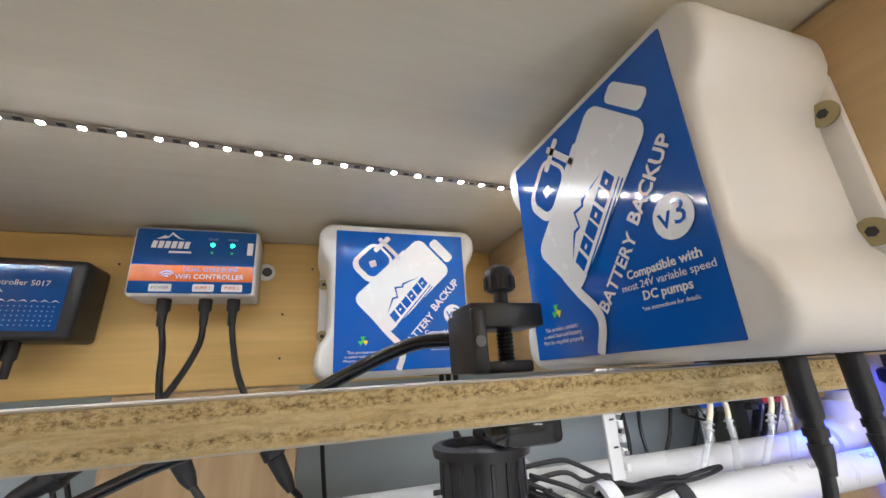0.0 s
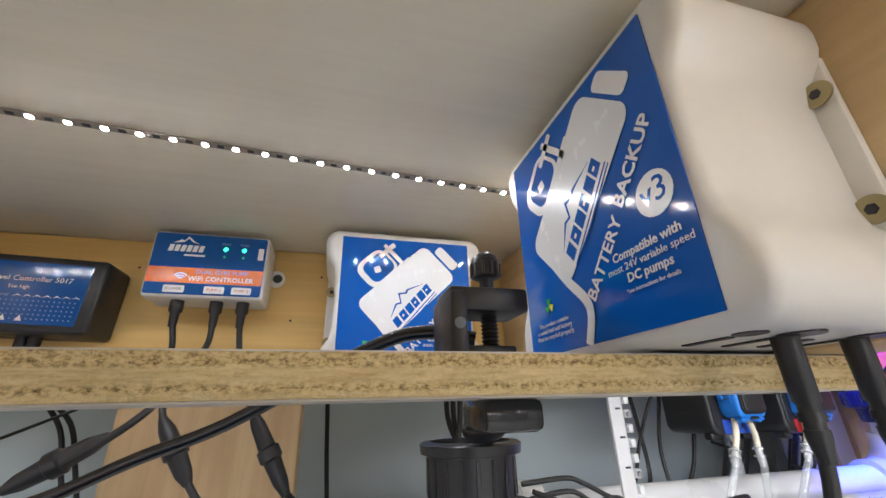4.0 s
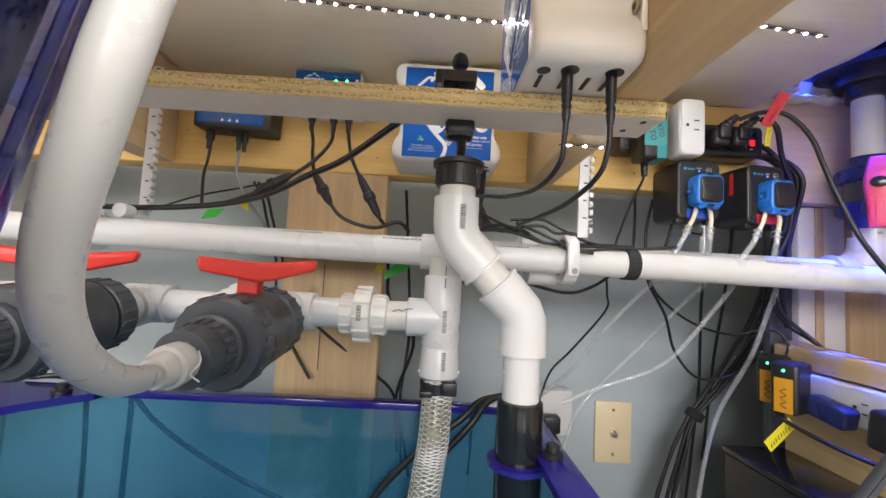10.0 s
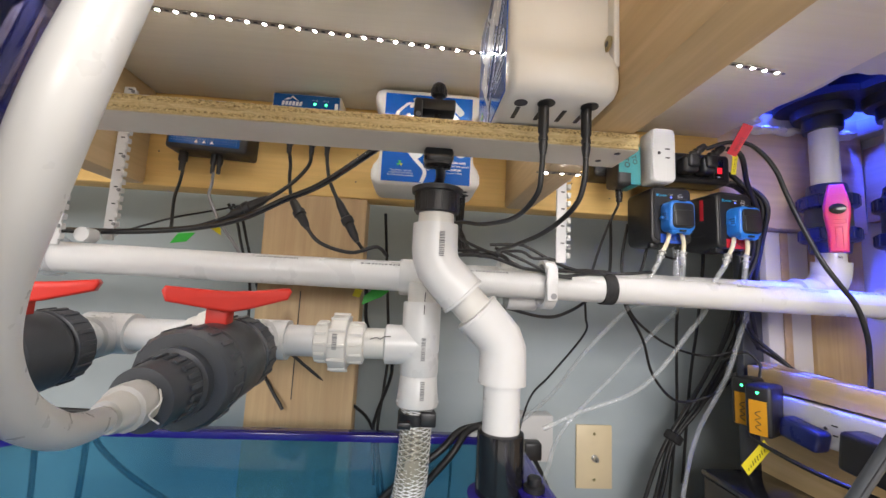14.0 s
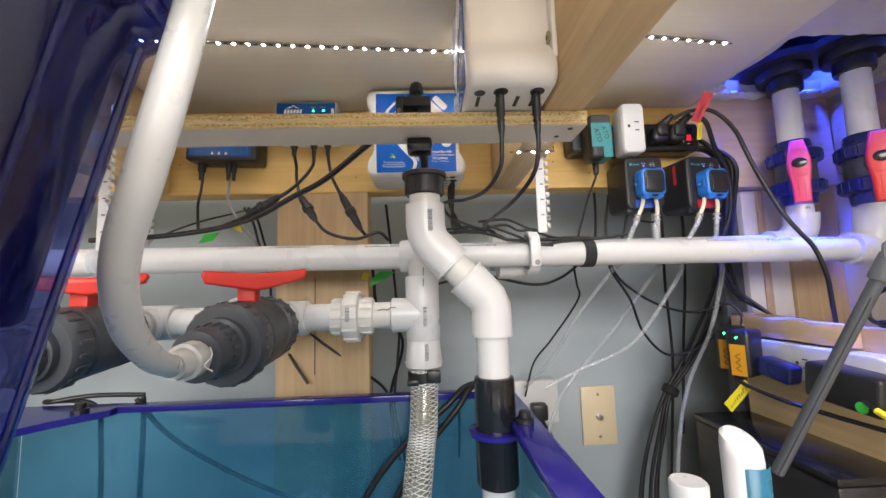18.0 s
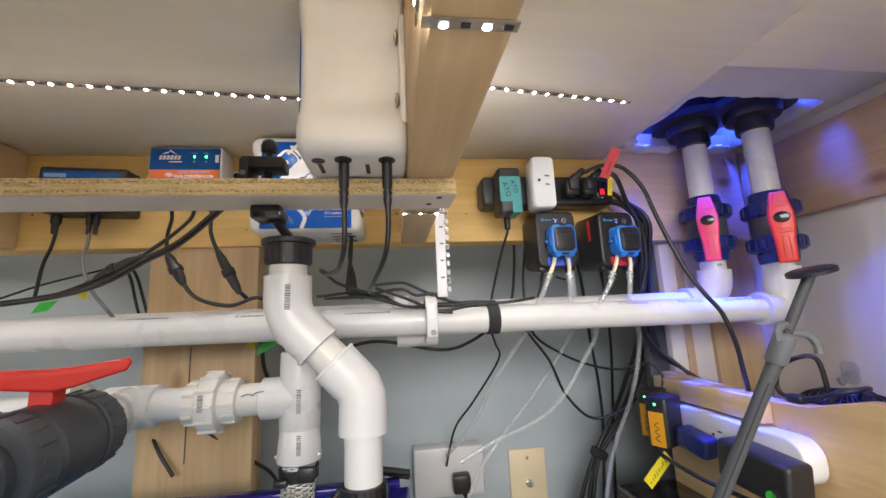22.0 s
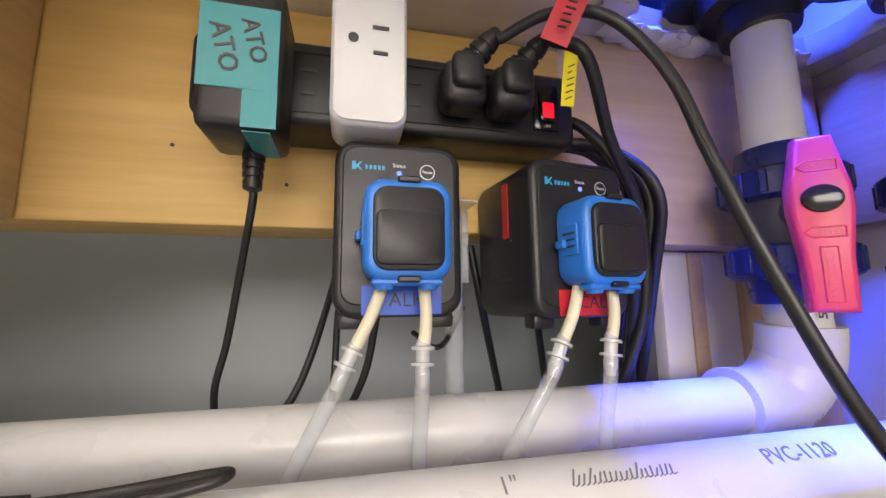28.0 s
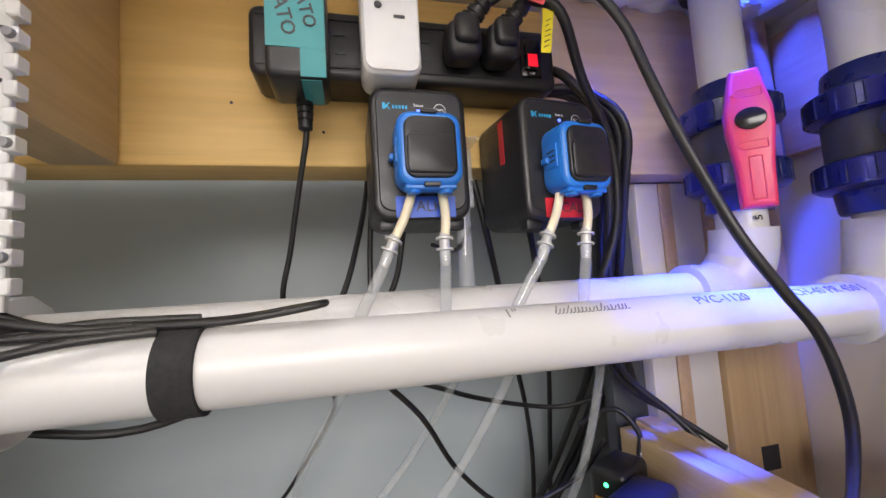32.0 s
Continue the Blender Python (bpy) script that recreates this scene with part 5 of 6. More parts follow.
def dose_line(pump_x, sx, bend, tail, y0=0.336, z0=0.709):
    """A cream pump tube, a clear barbed joint and a clear line down to the tank."""
    x = pump_x + sx
    t = thing("dosing_line", "cream tube joined to clear tubing below a dosing pump", "tubing", "dosing lines")
    a, b = V(x, y0, z0 + 0.006), V(x + bend, y0 - 0.002, z0 - 0.021)
    part("pump_tube", sweep(smooth([a + V(0, 0, 0.004), a, a.lerp(b, 0.5) + V(0.001, -0.001, 0), b], 5), 0.0027, 10), CREAM_TUBE, t, "cream rubber tube")
    d = (b - a).normalized()
    part("joint", lathe([(-0.006, 0.0022), (-0.003, 0.0033), (-0.0022, 0.0050), (-0.0010, 0.0050), (-0.0008, 0.003), (0.0038, 0.003), (0.0040, 0.0050), (0.0052, 0.0050), (0.0054, 0.003), (0.008, 0.0033), (0.014, 0.0022)], b, d, 18), FROSTED, t, "frosted barbed joint")
    part("clear_tube", sweep(smooth([b + d * 0.006, b + d * 0.014] + [Vector(p) for p in tail], 6), 0.0033, 12), CLEAR_TUBE, t, "clear tubing")


dose_line(0.4165, -0.0085, -0.012, [(0.373, 0.337, 0.640), (0.369, 0.341, 0.622), (0.371, 0.38, 0.610), (0.335, 0.44, 0.537), (0.313, 0.5, 0.467), (0.272, 0.55, 0.403)])
dose_line(0.4165, 0.0095, -0.001, [(0.424, 0.338, 0.640), (0.428, 0.342, 0.622), (0.445, 0.42, 0.586), (0.41, 0.48, 0.506), (0.33, 0.5, 0.409), (0.275, 0.43, 0.36)])
dose_line(0.5085, -0.0085, -0.012, [(0.462, 0.337, 0.640), (0.462, 0.341, 0.620), (0.468, 0.38, 0.587), (0.418, 0.42, 0.497), (0.334, 0.45, 0.45), (0.28, 0.45, 0.425)])
dose_line(0.5085, 0.0095, -0.004, [(0.510, 0.337, 0.640), (0.520, 0.341, 0.620), (0.551, 0.39, 0.585), (0.549, 0.42, 0.511), (0.526, 0.45, 0.425), (0.503, 0.45, 0.347), (0.488, 0.45, 0.25)])


def probe_holder():
    t = thing("probe_holder", "clear acrylic tube holder between the dosing pumps", "holder")
    part("tube", rod((0.452, 0.385, 0.640), (0.452, 0.385, 0.765), 0.0055, 14), CLEAR_PART, t)
    part("lip", box(0.446, 0.466, 0.378, 0.4015, 0.765, 0.7665, 0.0004, 1), CLEAR_PART, t)
    part("plate", box(0.446, 0.466, 0.3985, 0.4015, 0.72, 0.7645, 0.0006, 1), CLEAR_PART, t)


probe_holder()


# ---- power strip and its plugs ----
def slot_set(parent, x, z, y, s=1.0):
    for dx, dz, w, h in ((0.0045, 0.0062, 0.0075, 0.0018), (0.0045, -0.0062, 0.0065, 0.0018)):
        flat("outlet_slot", round_rect(x + dx * s, z + dz * s, w * s, h * s, 0.0004), y, PRINT_BLACK, parent, 0.0009)
    flat("ground_hole", disc(x - 0.0075 * s, z, 0.0023 * s, 12), y, PRINT_BLACK, parent, 0.0009)


def power_strip():
    t = thing("power_strip", "black power strip with a lit red switch on the board", "power strip", m=pose(0.421, 0.366, 0.820))
    part("case", sheet(round_rect(0, 0, 0.205, 0.045, 0.007), 0.0355, 0.004, 3), BLACK, t)
    part("face_rib", box(-0.098, 0.066, -0.0008, 0.001, -0.0165, -0.0155), BLACK, t)
    part("face_rib", box(-0.098, 0.066, -0.0008, 0.001, 0.0155, 0.0165), BLACK, t)
    for i in range(6):
        slot_set(t, -0.080 + i * 0.0272, 0, -0.0006)
    part("switch_bezel", box(0.075, 0.091, -0.0018, 0.001, -0.014, 0.014, 0.001), BLACK_GLOSS, t)
    part("switch", box(0.078, 0.088, -0.0038, -0.0018, -0.0095, 0.0095, 0.0012), BLACK_GLOSS, t, "dark red rocker switch")
    part("switch_light", box(0.0795, 0.0865, -0.0043, -0.0038, -0.0075, 0.0015, 0.0004), LED_RED, t, "glowing red switch lens")
    lettering("OFF", 0.0026, LABEL_WHITE, t, words_at(0.083, -0.0118, -0.0019))


power_strip()


def adapter_brick():
    t = thing("power_adapter", "black power adapter with teal tape marked by hand", "power adapter", m=pose(0.3500, 0.330, 0.8090))
    part("case", box(-0.016, 0.016, 0, 0.0355, -0.032, 0.034, 0.0045, 3), BLACK, t)
    tp = part("tape", box(-0.0150, 0.0150, -0.0006, -0.0001, -0.016, 0.020, 0.0001, 1), TEAL_TAPE, t, "teal tape with hand-written letters")
    part("tape_tail", box(0.002, 0.0150, -0.0006, -0.0001, -0.0318, -0.016), TEAL_TAPE, tp)
    part("tape_tail", box(0.002, 0.0125, 0.002, 0.030, -0.0327, -0.0322), TEAL_TAPE, tp)
    for x, z, s in ((-0.0055, 0.001, 0.0105), (0.0055, 0.005, 0.0095)):
        lettering("ATO", s, PRINT_BLACK, tp, words_at(x, z, -0.0009, -76), bold=0.00012)
    part("strain_relief", lathe([(0, 0.005), (0.0035, 0.005), (0.0036, 0.0036), (0.0050, 0.0036), (0.0051, 0.0048), (0.0076, 0.0048), (0.0077, 0.0035), (0.0090, 0.0035), (0.0091, 0.0046), (0.0116, 0.0045), (0.0117, 0.0034), (0.0130, 0.0034), (0.0131, 0.0043), (0.0170, 0.0041), (0.0180, 0.0022)], (0.001, 0.029, -0.0315), (0, 0, -1), 14), BLACK, t)


adapter_brick()


def smart_plug():
    t = thing("smart_plug", "white plug-in socket block on the power strip", "smart plug", m=pose(0.4010, 0.335, 0.8235))
    part("case", sheet(round_rect(0.0008, 0, 0.034, 0.076, 0.007), 0.0305, 0.0035, 3), WHITE_PLASTIC, t)
    part("face", sheet(round_rect(0.0008, 0, 0.031, 0.073, 0.006), 0.0008, 0.0002, 1), WHITE_PLASTIC, t).matrix_basis = pose(0, -0.0006, 0)
    slot_set(t, 0.001, 0.002, -0.0010, 1.0)


smart_plug()


def cord_plug(name, p, d, m_turn, label):
    """A flat plug body with a ribbed strain relief."""
    t = thing(name, label, "plug", "plugs in the power strip", pose(*p, 0, 0, m_turn))
    part("body", box(-0.0115, 0.0115, -0.022, 0, -0.013, 0.012, 0.0065, 4), BLACK, t)
    part("grip", box(-0.008, 0.008, -0.027, -0.018, -0.006, 0.012, 0.0035, 3), BLACK, t)
    part("strain_relief", lathe([(-0.004, 0.0080), (0.003, 0.0078), (0.0034, 0.0060), (0.0052, 0.0060), (0.0056, 0.0074), (0.0086, 0.0072), (0.009, 0.0056), (0.0108, 0.0056), (0.0112, 0.0066), (0.0142, 0.0064), (0.0146, 0.005), (0.0164, 0.005), (0.0168, 0.0058), (0.0195, 0.0055), (0.026, 0.0034)], (0.0, -0.014, 0.008), d, 18), BLACK, t)


cord_plug("cord_plug", (0.450, 0.365, 0.819), (0.55, -0.35, 0.6), 0, "black plug in the power strip")
cord_plug("cord_plug", (0.4765, 0.365, 0.819), (0.5, -0.45, 0.55), 0, "black plug in the power strip")


def tag_flag(name, pts, mat, label):
    """A folded strip of tape round a cable: a thin bent sheet."""
    bm = bmesh.new()
    top = [bm.verts.new(p) for p in pts]
    nrm = (Vector(pts[1]) - Vector(pts[0])).cross(Vector(pts[2]) - Vector(pts[0])).normalized() * 0.0007
    bot = [bm.verts.new(Vector(p) + nrm) for p in pts]
    bm.faces.new(top)
    bm.faces.new(bot[::-1])
    for i in range(len(pts)):
        j = (i + 1) % len(pts)
        bm.faces.new((top[i], top[j], bot[j], bot[i]))
    return tagged(part(name, bm, mat), label, "cable tag", "cable tags")


def scribble(p, d, u, n, mat=PRINT_BLACK):
    bm = bmesh.new()
    rnd = random.Random(int(p[0] * 1000))
    for i in range(n):
        q = Vector(p) + Vector(d) * (i / n)
        sweep([q, q + Vector(u) * rnd.uniform(0.5, 1.0) + Vector(d) * 0.05], 0.0004, 4, bm=bm)
    return part("scribble", bm, mat)


def with_scribble(tag, p, d, u, n):
    s = scribble(p, d, u, n)
    s.parent = tag


f1 = tag_flag("cable_tag", [(0.474, 0.3135, 0.823), (0.486, 0.3125, 0.819), (0.502, 0.301, 0.857), (0.490, 0.303, 0.862)], RED_TAPE, "red tape flag on a power cord")
with_scribble(f1, (0.480, 0.3085, 0.826), (0.007, -0.006, 0.018), (0.005, 0, -0.002), 7)
f2 = tag_flag("cable_tag", [(0.4905, 0.327, 0.800), (0.497, 0.327, 0.800), (0.5005, 0.326, 0.826), (0.4935, 0.326, 0.828)], YELLOW_TAPE, "yellow tape flag with handwriting on a power cord")
with_scribble(f2, (0.4925, 0.3262, 0.803), (0.003, -0.0006, 0.02), (0.004, 0, 0.001), 6)
tag_flag("cable_tag", [(-0.217, 0.3235, 0.664), (-0.194, 0.3145, 0.666), (-0.186, 0.316, 0.677), (-0.208, 0.322, 0.676)], GREEN_TAPE, "green tape tag on the cable above the pipe")
tag_flag("cable_tag", [(-0.180, 0.320, 0.690), (-0.165, 0.318, 0.680), (-0.158, 0.318, 0.676), (-0.160, 0.320, 0.684), (-0.172, 0.321, 0.693)], YELLOW_TAPE, "yellow tape tag on a thin cable")
tag_flag("cable_tag", [(0.002, 0.395, 0.600), (0.028, 0.394, 0.612), (0.040, 0.394, 0.622), (0.018, 0.395, 0.624), (0.004, 0.396, 0.612)], GREEN_TAPE, "green tape tag behind the pipe")
tag_flag("cable_tag", [(-0.012, 0.395, 0.612), (-0.002, 0.395, 0.610), (0.002, 0.395, 0.620), (-0.008, 0.395, 0.622)], YELLOW_TAPE, "yellow tape tag behind the pipe")

# ---- cables ----

def joint(p0, p1, label="black in-line cable connector"):
    p0, p1 = Vector(p0), Vector(p1)
    L = (p1 - p0).length
    prof = [(0, 0.0028), (L * 0.18, 0.0052), (L * 0.44, 0.006), (L * 0.46, 0.0078), (L * 0.58, 0.0078), (L * 0.60, 0.0062), (L * 0.85, 0.0052), (L, 0.0028)]
    return tagged(part("cable_connector", lathe(prof, p0, p1 - p0, 16), BLACK), label, "connector", "in-line connectors")


cable("controller_cable", [(-0.109, 0.376, 0.806), (-0.104, 0.372, 0.785), (-0.096, 0.350, 0.757), (-0.085, 0.335, 0.726), (-0.067, 0.33, 0.699), (-0.045, 0.325, 0.675), (-0.006, 0.32, 0.6645), (0.024, 0.32, 0.673), (0.037, 0.335, 0.664)], 0.0023, "black cable from the pump controller", group="controller cables")
joint((-0.088, 0.338, 0.732), (-0.062, 0.328, 0.692))
cable("controller_cable", [(-0.079, 0.376, 0.806), (-0.079, 0.37, 0.785), (-0.085, 0.335, 0.752), (-0.101, 0.31, 0.725), (-0.143, 0.31, 0.700), (-0.205, 0.325, 0.682), (-0.27, 0.33, 0.676)], 0.0024, "black cable from the pump controller", group="controller cables")
joint((-0.105, 0.31, 0.723), (-0.150, 0.312, 0.697))
cable("controller_cable", [(-0.058, 0.376, 0.806), (-0.054, 0.37, 0.785), (-0.044, 0.350, 0.757), (-0.026, 0.34, 0.723), (-0.01, 0.34, 0.691), (0.004, 0.352, 0.672)], 0.0024, "black cable from the pump controller", group="controller cables")
joint((-0.032, 0.342, 0.735), (-0.002, 0.338, 0.680))
cable("thick_cable", [(0.088, 0.185, 0.764), (0.066, 0.192, 0.768), (0.040, 0.205, 0.762), (-0.028, 0.25, 0.729), (-0.073, 0.27, 0.713), (-0.127, 0.29, 0.692), (-0.191, 0.31, 0.681), (-0.269, 0.318, 0.674), (-0.36, 0.325, 0.672)], 0.0035, "thick glossy black cable drooping below the shelf", BLACK_GLOSS)


def dc_lead(x, pts, label):
    """A barrel plug in the battery box's underside with its lead."""
    t = thing("battery_lead", label, "cable", "battery leads")
    part("plug", lathe([(-0.008, 0.0037), (0.010, 0.0035), (0.011, 0.0027), (0.013, 0.0027), (0.013, 0.0033), (0.0155, 0.0033), (0.0155, 0.0026), (0.0175, 0.0026), (0.0175, 0.0031), (0.020, 0.0030), (0.026, 0.0020)], (x, 0.093, 0.7425), (0, 0, -1), 18), BLACK, t, "black ribbed barrel plug")
    part("lead", sweep(smooth([(x, 0.093, 0.721)] + pts, 7), 0.0019, 10), RUBBER, t)


dc_lead(0.154, [(0.154, 0.095, 0.708), (0.153, 0.101, 0.691), (0.145, 0.130, 0.680), (0.130, 0.175, 0.682), (0.117, 0.215, 0.690), (0.112, 0.26, 0.695), (0.125, 0.285, 0.683), (0.17, 0.30, 0.668)], "black barrel plug and lead below the battery box")
dc_lead(0.184, [(0.184, 0.095, 0.702), (0.181, 0.104, 0.685), (0.172, 0.14, 0.672), (0.164, 0.205, 0.669), (0.163, 0.27, 0.670), (0.18, 0.295, 0.6655)], "black barrel plug and lead below the battery box")
# black leads tied on the front pipe


def on_top(x, dy, dz):
    return axis_at(x) + V(0, -0.003 + dy, R1 + 0.0015 + dz)


for i, (dy, dz) in enumerate(((0, 0), (0.004, 0.0005), (-0.004, 0), (0.001, 0.0032))):
    cable("tied_lead", [(0.125 - 0.01 * i, 0.313 + dy, 0.668 + dz), (0.157, 0.300 + dy, 0.667 + 2 * dz), on_top(0.2, -0.012 - dy, 0.0), on_top(0.235, -0.006 + dy, 0.0), on_top(0.272, dy - 0.002, dz), on_top(0.298, dy * 0.9, dz), on_top(0.312, dy * 0.9, dz * 0.9)], 0.0017, "loose black lead strapped on the white pipe", group="tied leads")
cable("tied_lead", [on_top(0.29, -0.003, 0.001), on_top(0.324, -0.006, 0.001), on_top(0.354, -0.0055, 0.0045), on_top(0.362, -0.002, 0.006), on_top(0.354, 0.001, 0.005), on_top(0.324, 0.003, 0.0015), on_top(0.29, 0.002, 0.001)], 0.0017, "flat loop of black lead strapped on the white pipe", group="tied leads")
cable("tied_lead", [(0.160, 0.3030, 0.6815), (0.194, 0.3010, 0.6835), (0.208, 0.3000, 0.6795), (0.226, 0.2990, 0.6705), (0.246, 0.2990, 0.6615), (0.271, 0.3010, 0.6560), on_top(0.30, -0.002, 0.001)], 0.0018, "loop of black lead above the white pipe", group="tied leads")
cable("tied_lead", [(0.165, 0.2960, 0.6775), (0.195, 0.2980, 0.6665), (0.210, 0.2940, 0.6595), (0.229, 0.2906, 0.6510), (0.247, 0.2882, 0.6480), (0.2746, 0.2915, 0.6520), on_top(0.30, -0.008, -0.001)], 0.0018, "loop of black lead hanging on the white pipe", group="tied leads")
cable("tied_lead", [(0.255, 0.2882, 0.6455), (0.239, 0.2877, 0.6467), (0.227, 0.2902, 0.6500), (0.2195, 0.2960, 0.6545), (0.233, 0.3042, 0.6565), (0.2634, 0.3072, 0.6560), on_top(0.30, 0.002, 0.0008)], 0.0018, "tight loop of black lead on the white pipe", group="tied leads")
cable("tied_lead", [(0.150, 0.3030, 0.6695), (0.194, 0.2990, 0.6755), (0.213, 0.2980, 0.6675), (0.235, 0.2990, 0.6685), (0.259, 0.3050, 0.6575), on_top(0.29, -0.003, 0.0016)], 0.0018, "loose black lead on the white pipe", group="tied leads")
tagged(part("pipe_strap", lathe([(0, R1 + 0.0002), (0, R1 + 0.0022), (0.0145, R1 + 0.0022), (0.0145, R1 + 0.0002)], axis_at(0.2995), (1, 0, 0), 32), STRAP), "black hook-and-loop strap round the white pipe", "cable strap")
cable("adapter_cable", [(0.351, 0.361, 0.7615), (0.3505, 0.3625, 0.754), (0.344, 0.377, 0.728), (0.336, 0.391, 0.69), (0.330, 0.397, 0.6616), (0.331, 0.42, 0.625), (0.345, 0.45, 0.595), (0.356, 0.48, 0.566), (0.316, 0.52, 0.493), (0.287, 0.54, 0.45), (0.271, 0.555, 0.385)], 0.0018, "thin black adapter cord hanging behind the pipes")
cable("pump_cable", [(0.410, 0.39, 0.702), (0.404, 0.395, 0.67), (0.390, 0.40, 0.64), (0.379, 0.395, 0.618), (0.42, 0.42, 0.568), (0.455, 0.45, 0.509), (0.502, 0.46, 0.469), (0.558, 0.45, 0.486), (0.585, 0.44, 0.52)], 0.0021, "black pump cord in a loose loop", group="pump cords")
cable("pump_cable", [(0.392, 0.41, 0.74), (0.388, 0.42, 0.68), (0.392, 0.41, 0.614), (0.451, 0.45, 0.575), (0.518, 0.48, 0.548), (0.57, 0.48, 0.539), (0.605, 0.46, 0.552)], 0.0021, "black pump cord in a loose loop", group="pump cords")
cable("pump_cable", [(0.430, 0.39, 0.692), (0.437, 0.37, 0.686), (0.447, 0.38, 0.689), (0.462, 0.40, 0.705)], 0.0015, "short thin lead between the dosing pumps", group="pump cords")
cable("drop_cable", [(0.472, 0.415, 0.745), (0.484, 0.42, 0.689), (0.53, 0.5, 0.592), (0.563, 0.55, 0.503), (0.567, 0.56, 0.416), (0.55, 0.57, 0.2)], 0.0026, "black cable hanging along the wall", group="drop cables")
cable("drop_cable", [(0.508, 0.415, 0.745), (0.52, 0.42, 0.698), (0.568, 0.5, 0.591), (0.588, 0.55, 0.481), (0.58, 0.565, 0.3)], 0.0026, "black cable hanging along the wall", group="drop cables")
for i, (dx, dy) in enumerate(((0, 0), (0.008, 0.006), (-0.007, 0.007), (0.003, -0.006), (-0.004, 0.013))):
    cable("bundle_cable", [(0.518, 0.385 + dy * 0.3, 0.808), (0.545 + dx * 0.4, 0.372 + dy * 0.6, 0.800), (0.565 + dx * 0.5, 0.36 + dy, 0.77), (0.573 + dx, 0.38 + dy, 0.72), (0.600 + dx, 0.45 + dy, 0.592), (0.592 + dx * 1.6, 0.49 + dy, 0.508), (0.57 + dx, 0.515 + dy, 0.445), (0.530 + dx * 0.6, 0.52 + dy * 0.6, 0.387), (0.507 + dx * 1.5, 0.52 + dy, 0.32), (0.482 + dx * 2, 0.52 + dy, 0.22), (0.46 + dx * 3, 0.50 + dy, 0.05)], 0.0033, "black cable in a strapped bundle by the wall", group="bundled cables")
tagged(part("bundle_strap", lathe([(0, 0.011), (0.002, 0.0145), (0.014, 0.0145), (0.016, 0.011)], (0.541, 0.524, 0.40), (-0.5, 0, -0.85), 16), STRAP), "black strap round the cable bundle", "cable strap")
cable("power_cable", [(0.465, 0.338, 0.838), (0.482, 0.322, 0.842), (0.501, 0.310, 0.837), (0.514, 0.301, 0.820), (0.5235, 0.294, 0.797), (0.528, 0.288, 0.770), (0.533, 0.281, 0.740), (0.5400, 0.274, 0.710), (0.5485, 0.266, 0.678), (0.563, 0.2610, 0.652), (0.578, 0.2585, 0.630), (0.592, 0.261, 0.595), (0.606, 0.272, 0.56), (0.627, 0.29, 0.525)], 0.0027, "thick black power cord looping down past the pipe", group="power cords")
cable("power_cable", [(0.490, 0.332, 0.838), (0.505, 0.325, 0.826), (0.53, 0.345, 0.795), (0.560, 0.362, 0.757), (0.567, 0.374, 0.70), (0.556, 0.39, 0.647), (0.57, 0.42, 0.60)], 0.0033, "thick black power cord looping down past the pumps", group="power cords")
cable("power_cable", [(0.522, 0.385, 0.826), (0.535, 0.37, 0.81), (0.553, 0.362, 0.775), (0.560, 0.37, 0.72), (0.575, 0.40, 0.65), (0.61, 0.425, 0.56)], 0.0035, "black supply cord from the power strip", group="power cords")
cable("drop_cable", [(0.020, 0.47, 0.745), (0.024, 0.5, 0.682), (0.031, 0.5, 0.601), (0.037, 0.5, 0.523), (0.034, 0.49, 0.466), (0.03, 0.47, 0.40), (0.05, 0.46, 0.30)], 0.0024, "black cable hanging beside the stud", group="drop cables")
cable("drop_cable", [(0.004, 0.40, 0.64), (0.007, 0.40, 0.612), (0.010, 0.42, 0.568), (0.047, 0.44, 0.513), (0.028, 0.455, 0.44), (0.024, 0.455, 0.41), (0.03, 0.455, 0.34)], 0.0026, "black cable hanging behind the manifold", group="drop cables")
cable("drop_cable", [(-0.219, 0.47, 0.745), (-0.207, 0.48, 0.725), (-0.198, 0.49, 0.684), (-0.165, 0.475, 0.605), (-0.10, 0.405, 0.540), (-0.016, 0.408, 0.474), (0.025, 0.43, 0.426), (0.04, 0.43, 0.33)], 0.0022, "black cable slanting behind the manifold", group="drop cables")
cable("drop_cable", [(-0.226, 0.47, 0.745), (-0.215, 0.48, 0.722), (-0.204, 0.48, 0.684), (-0.18, 0.47, 0.62), (-0.17, 0.46, 0.55), (-0.12, 0.40, 0.50), (-0.09, 0.39, 0.46)], 0.0022, "black cable slanting behind the manifold", group="drop cables")
cable("level_cable", [(-0.247, 0.380, 0.768), (-0.246, 0.375, 0.75), (-0.241, 0.36, 0.725), (-0.225, 0.335, 0.685)], 0.002, "thin black cable below the level controller", group="level controller cables")
cable("level_cable", [(-0.207, 0.380, 0.768), (-0.205, 0.375, 0.75), (-0.198, 0.36, 0.730), (-0.168, 0.335, 0.692), (-0.146, 0.335, 0.664), (-0.14, 0.37, 0.63)], 0.002, "thin grey cable below the level controller", CABLE_GREY, group="level controller cables")
cable("level_cable", [(-0.19, 0.46, 0.745), (-0.215, 0.41, 0.722), (-0.24, 0.36, 0.70), (-0.275, 0.335, 0.678)], 0.0013, "thin black cable below the level controller", group="level controller cables")
cable("rear_cable", [(0.06, 0.38, 0.59), (0.113, 0.375, 0.603), (0.166, 0.37, 0.612), (0.249, 0.375, 0.596), (0.297, 0.40, 0.604), (0.335, 0.410, 0.627), (0.3647, 0.418, 0.6554), (0.382, 0.442, 0.71), (0.3916, 0.462, 0.7605)], 0.0023, "black cable drooping behind the pipes")
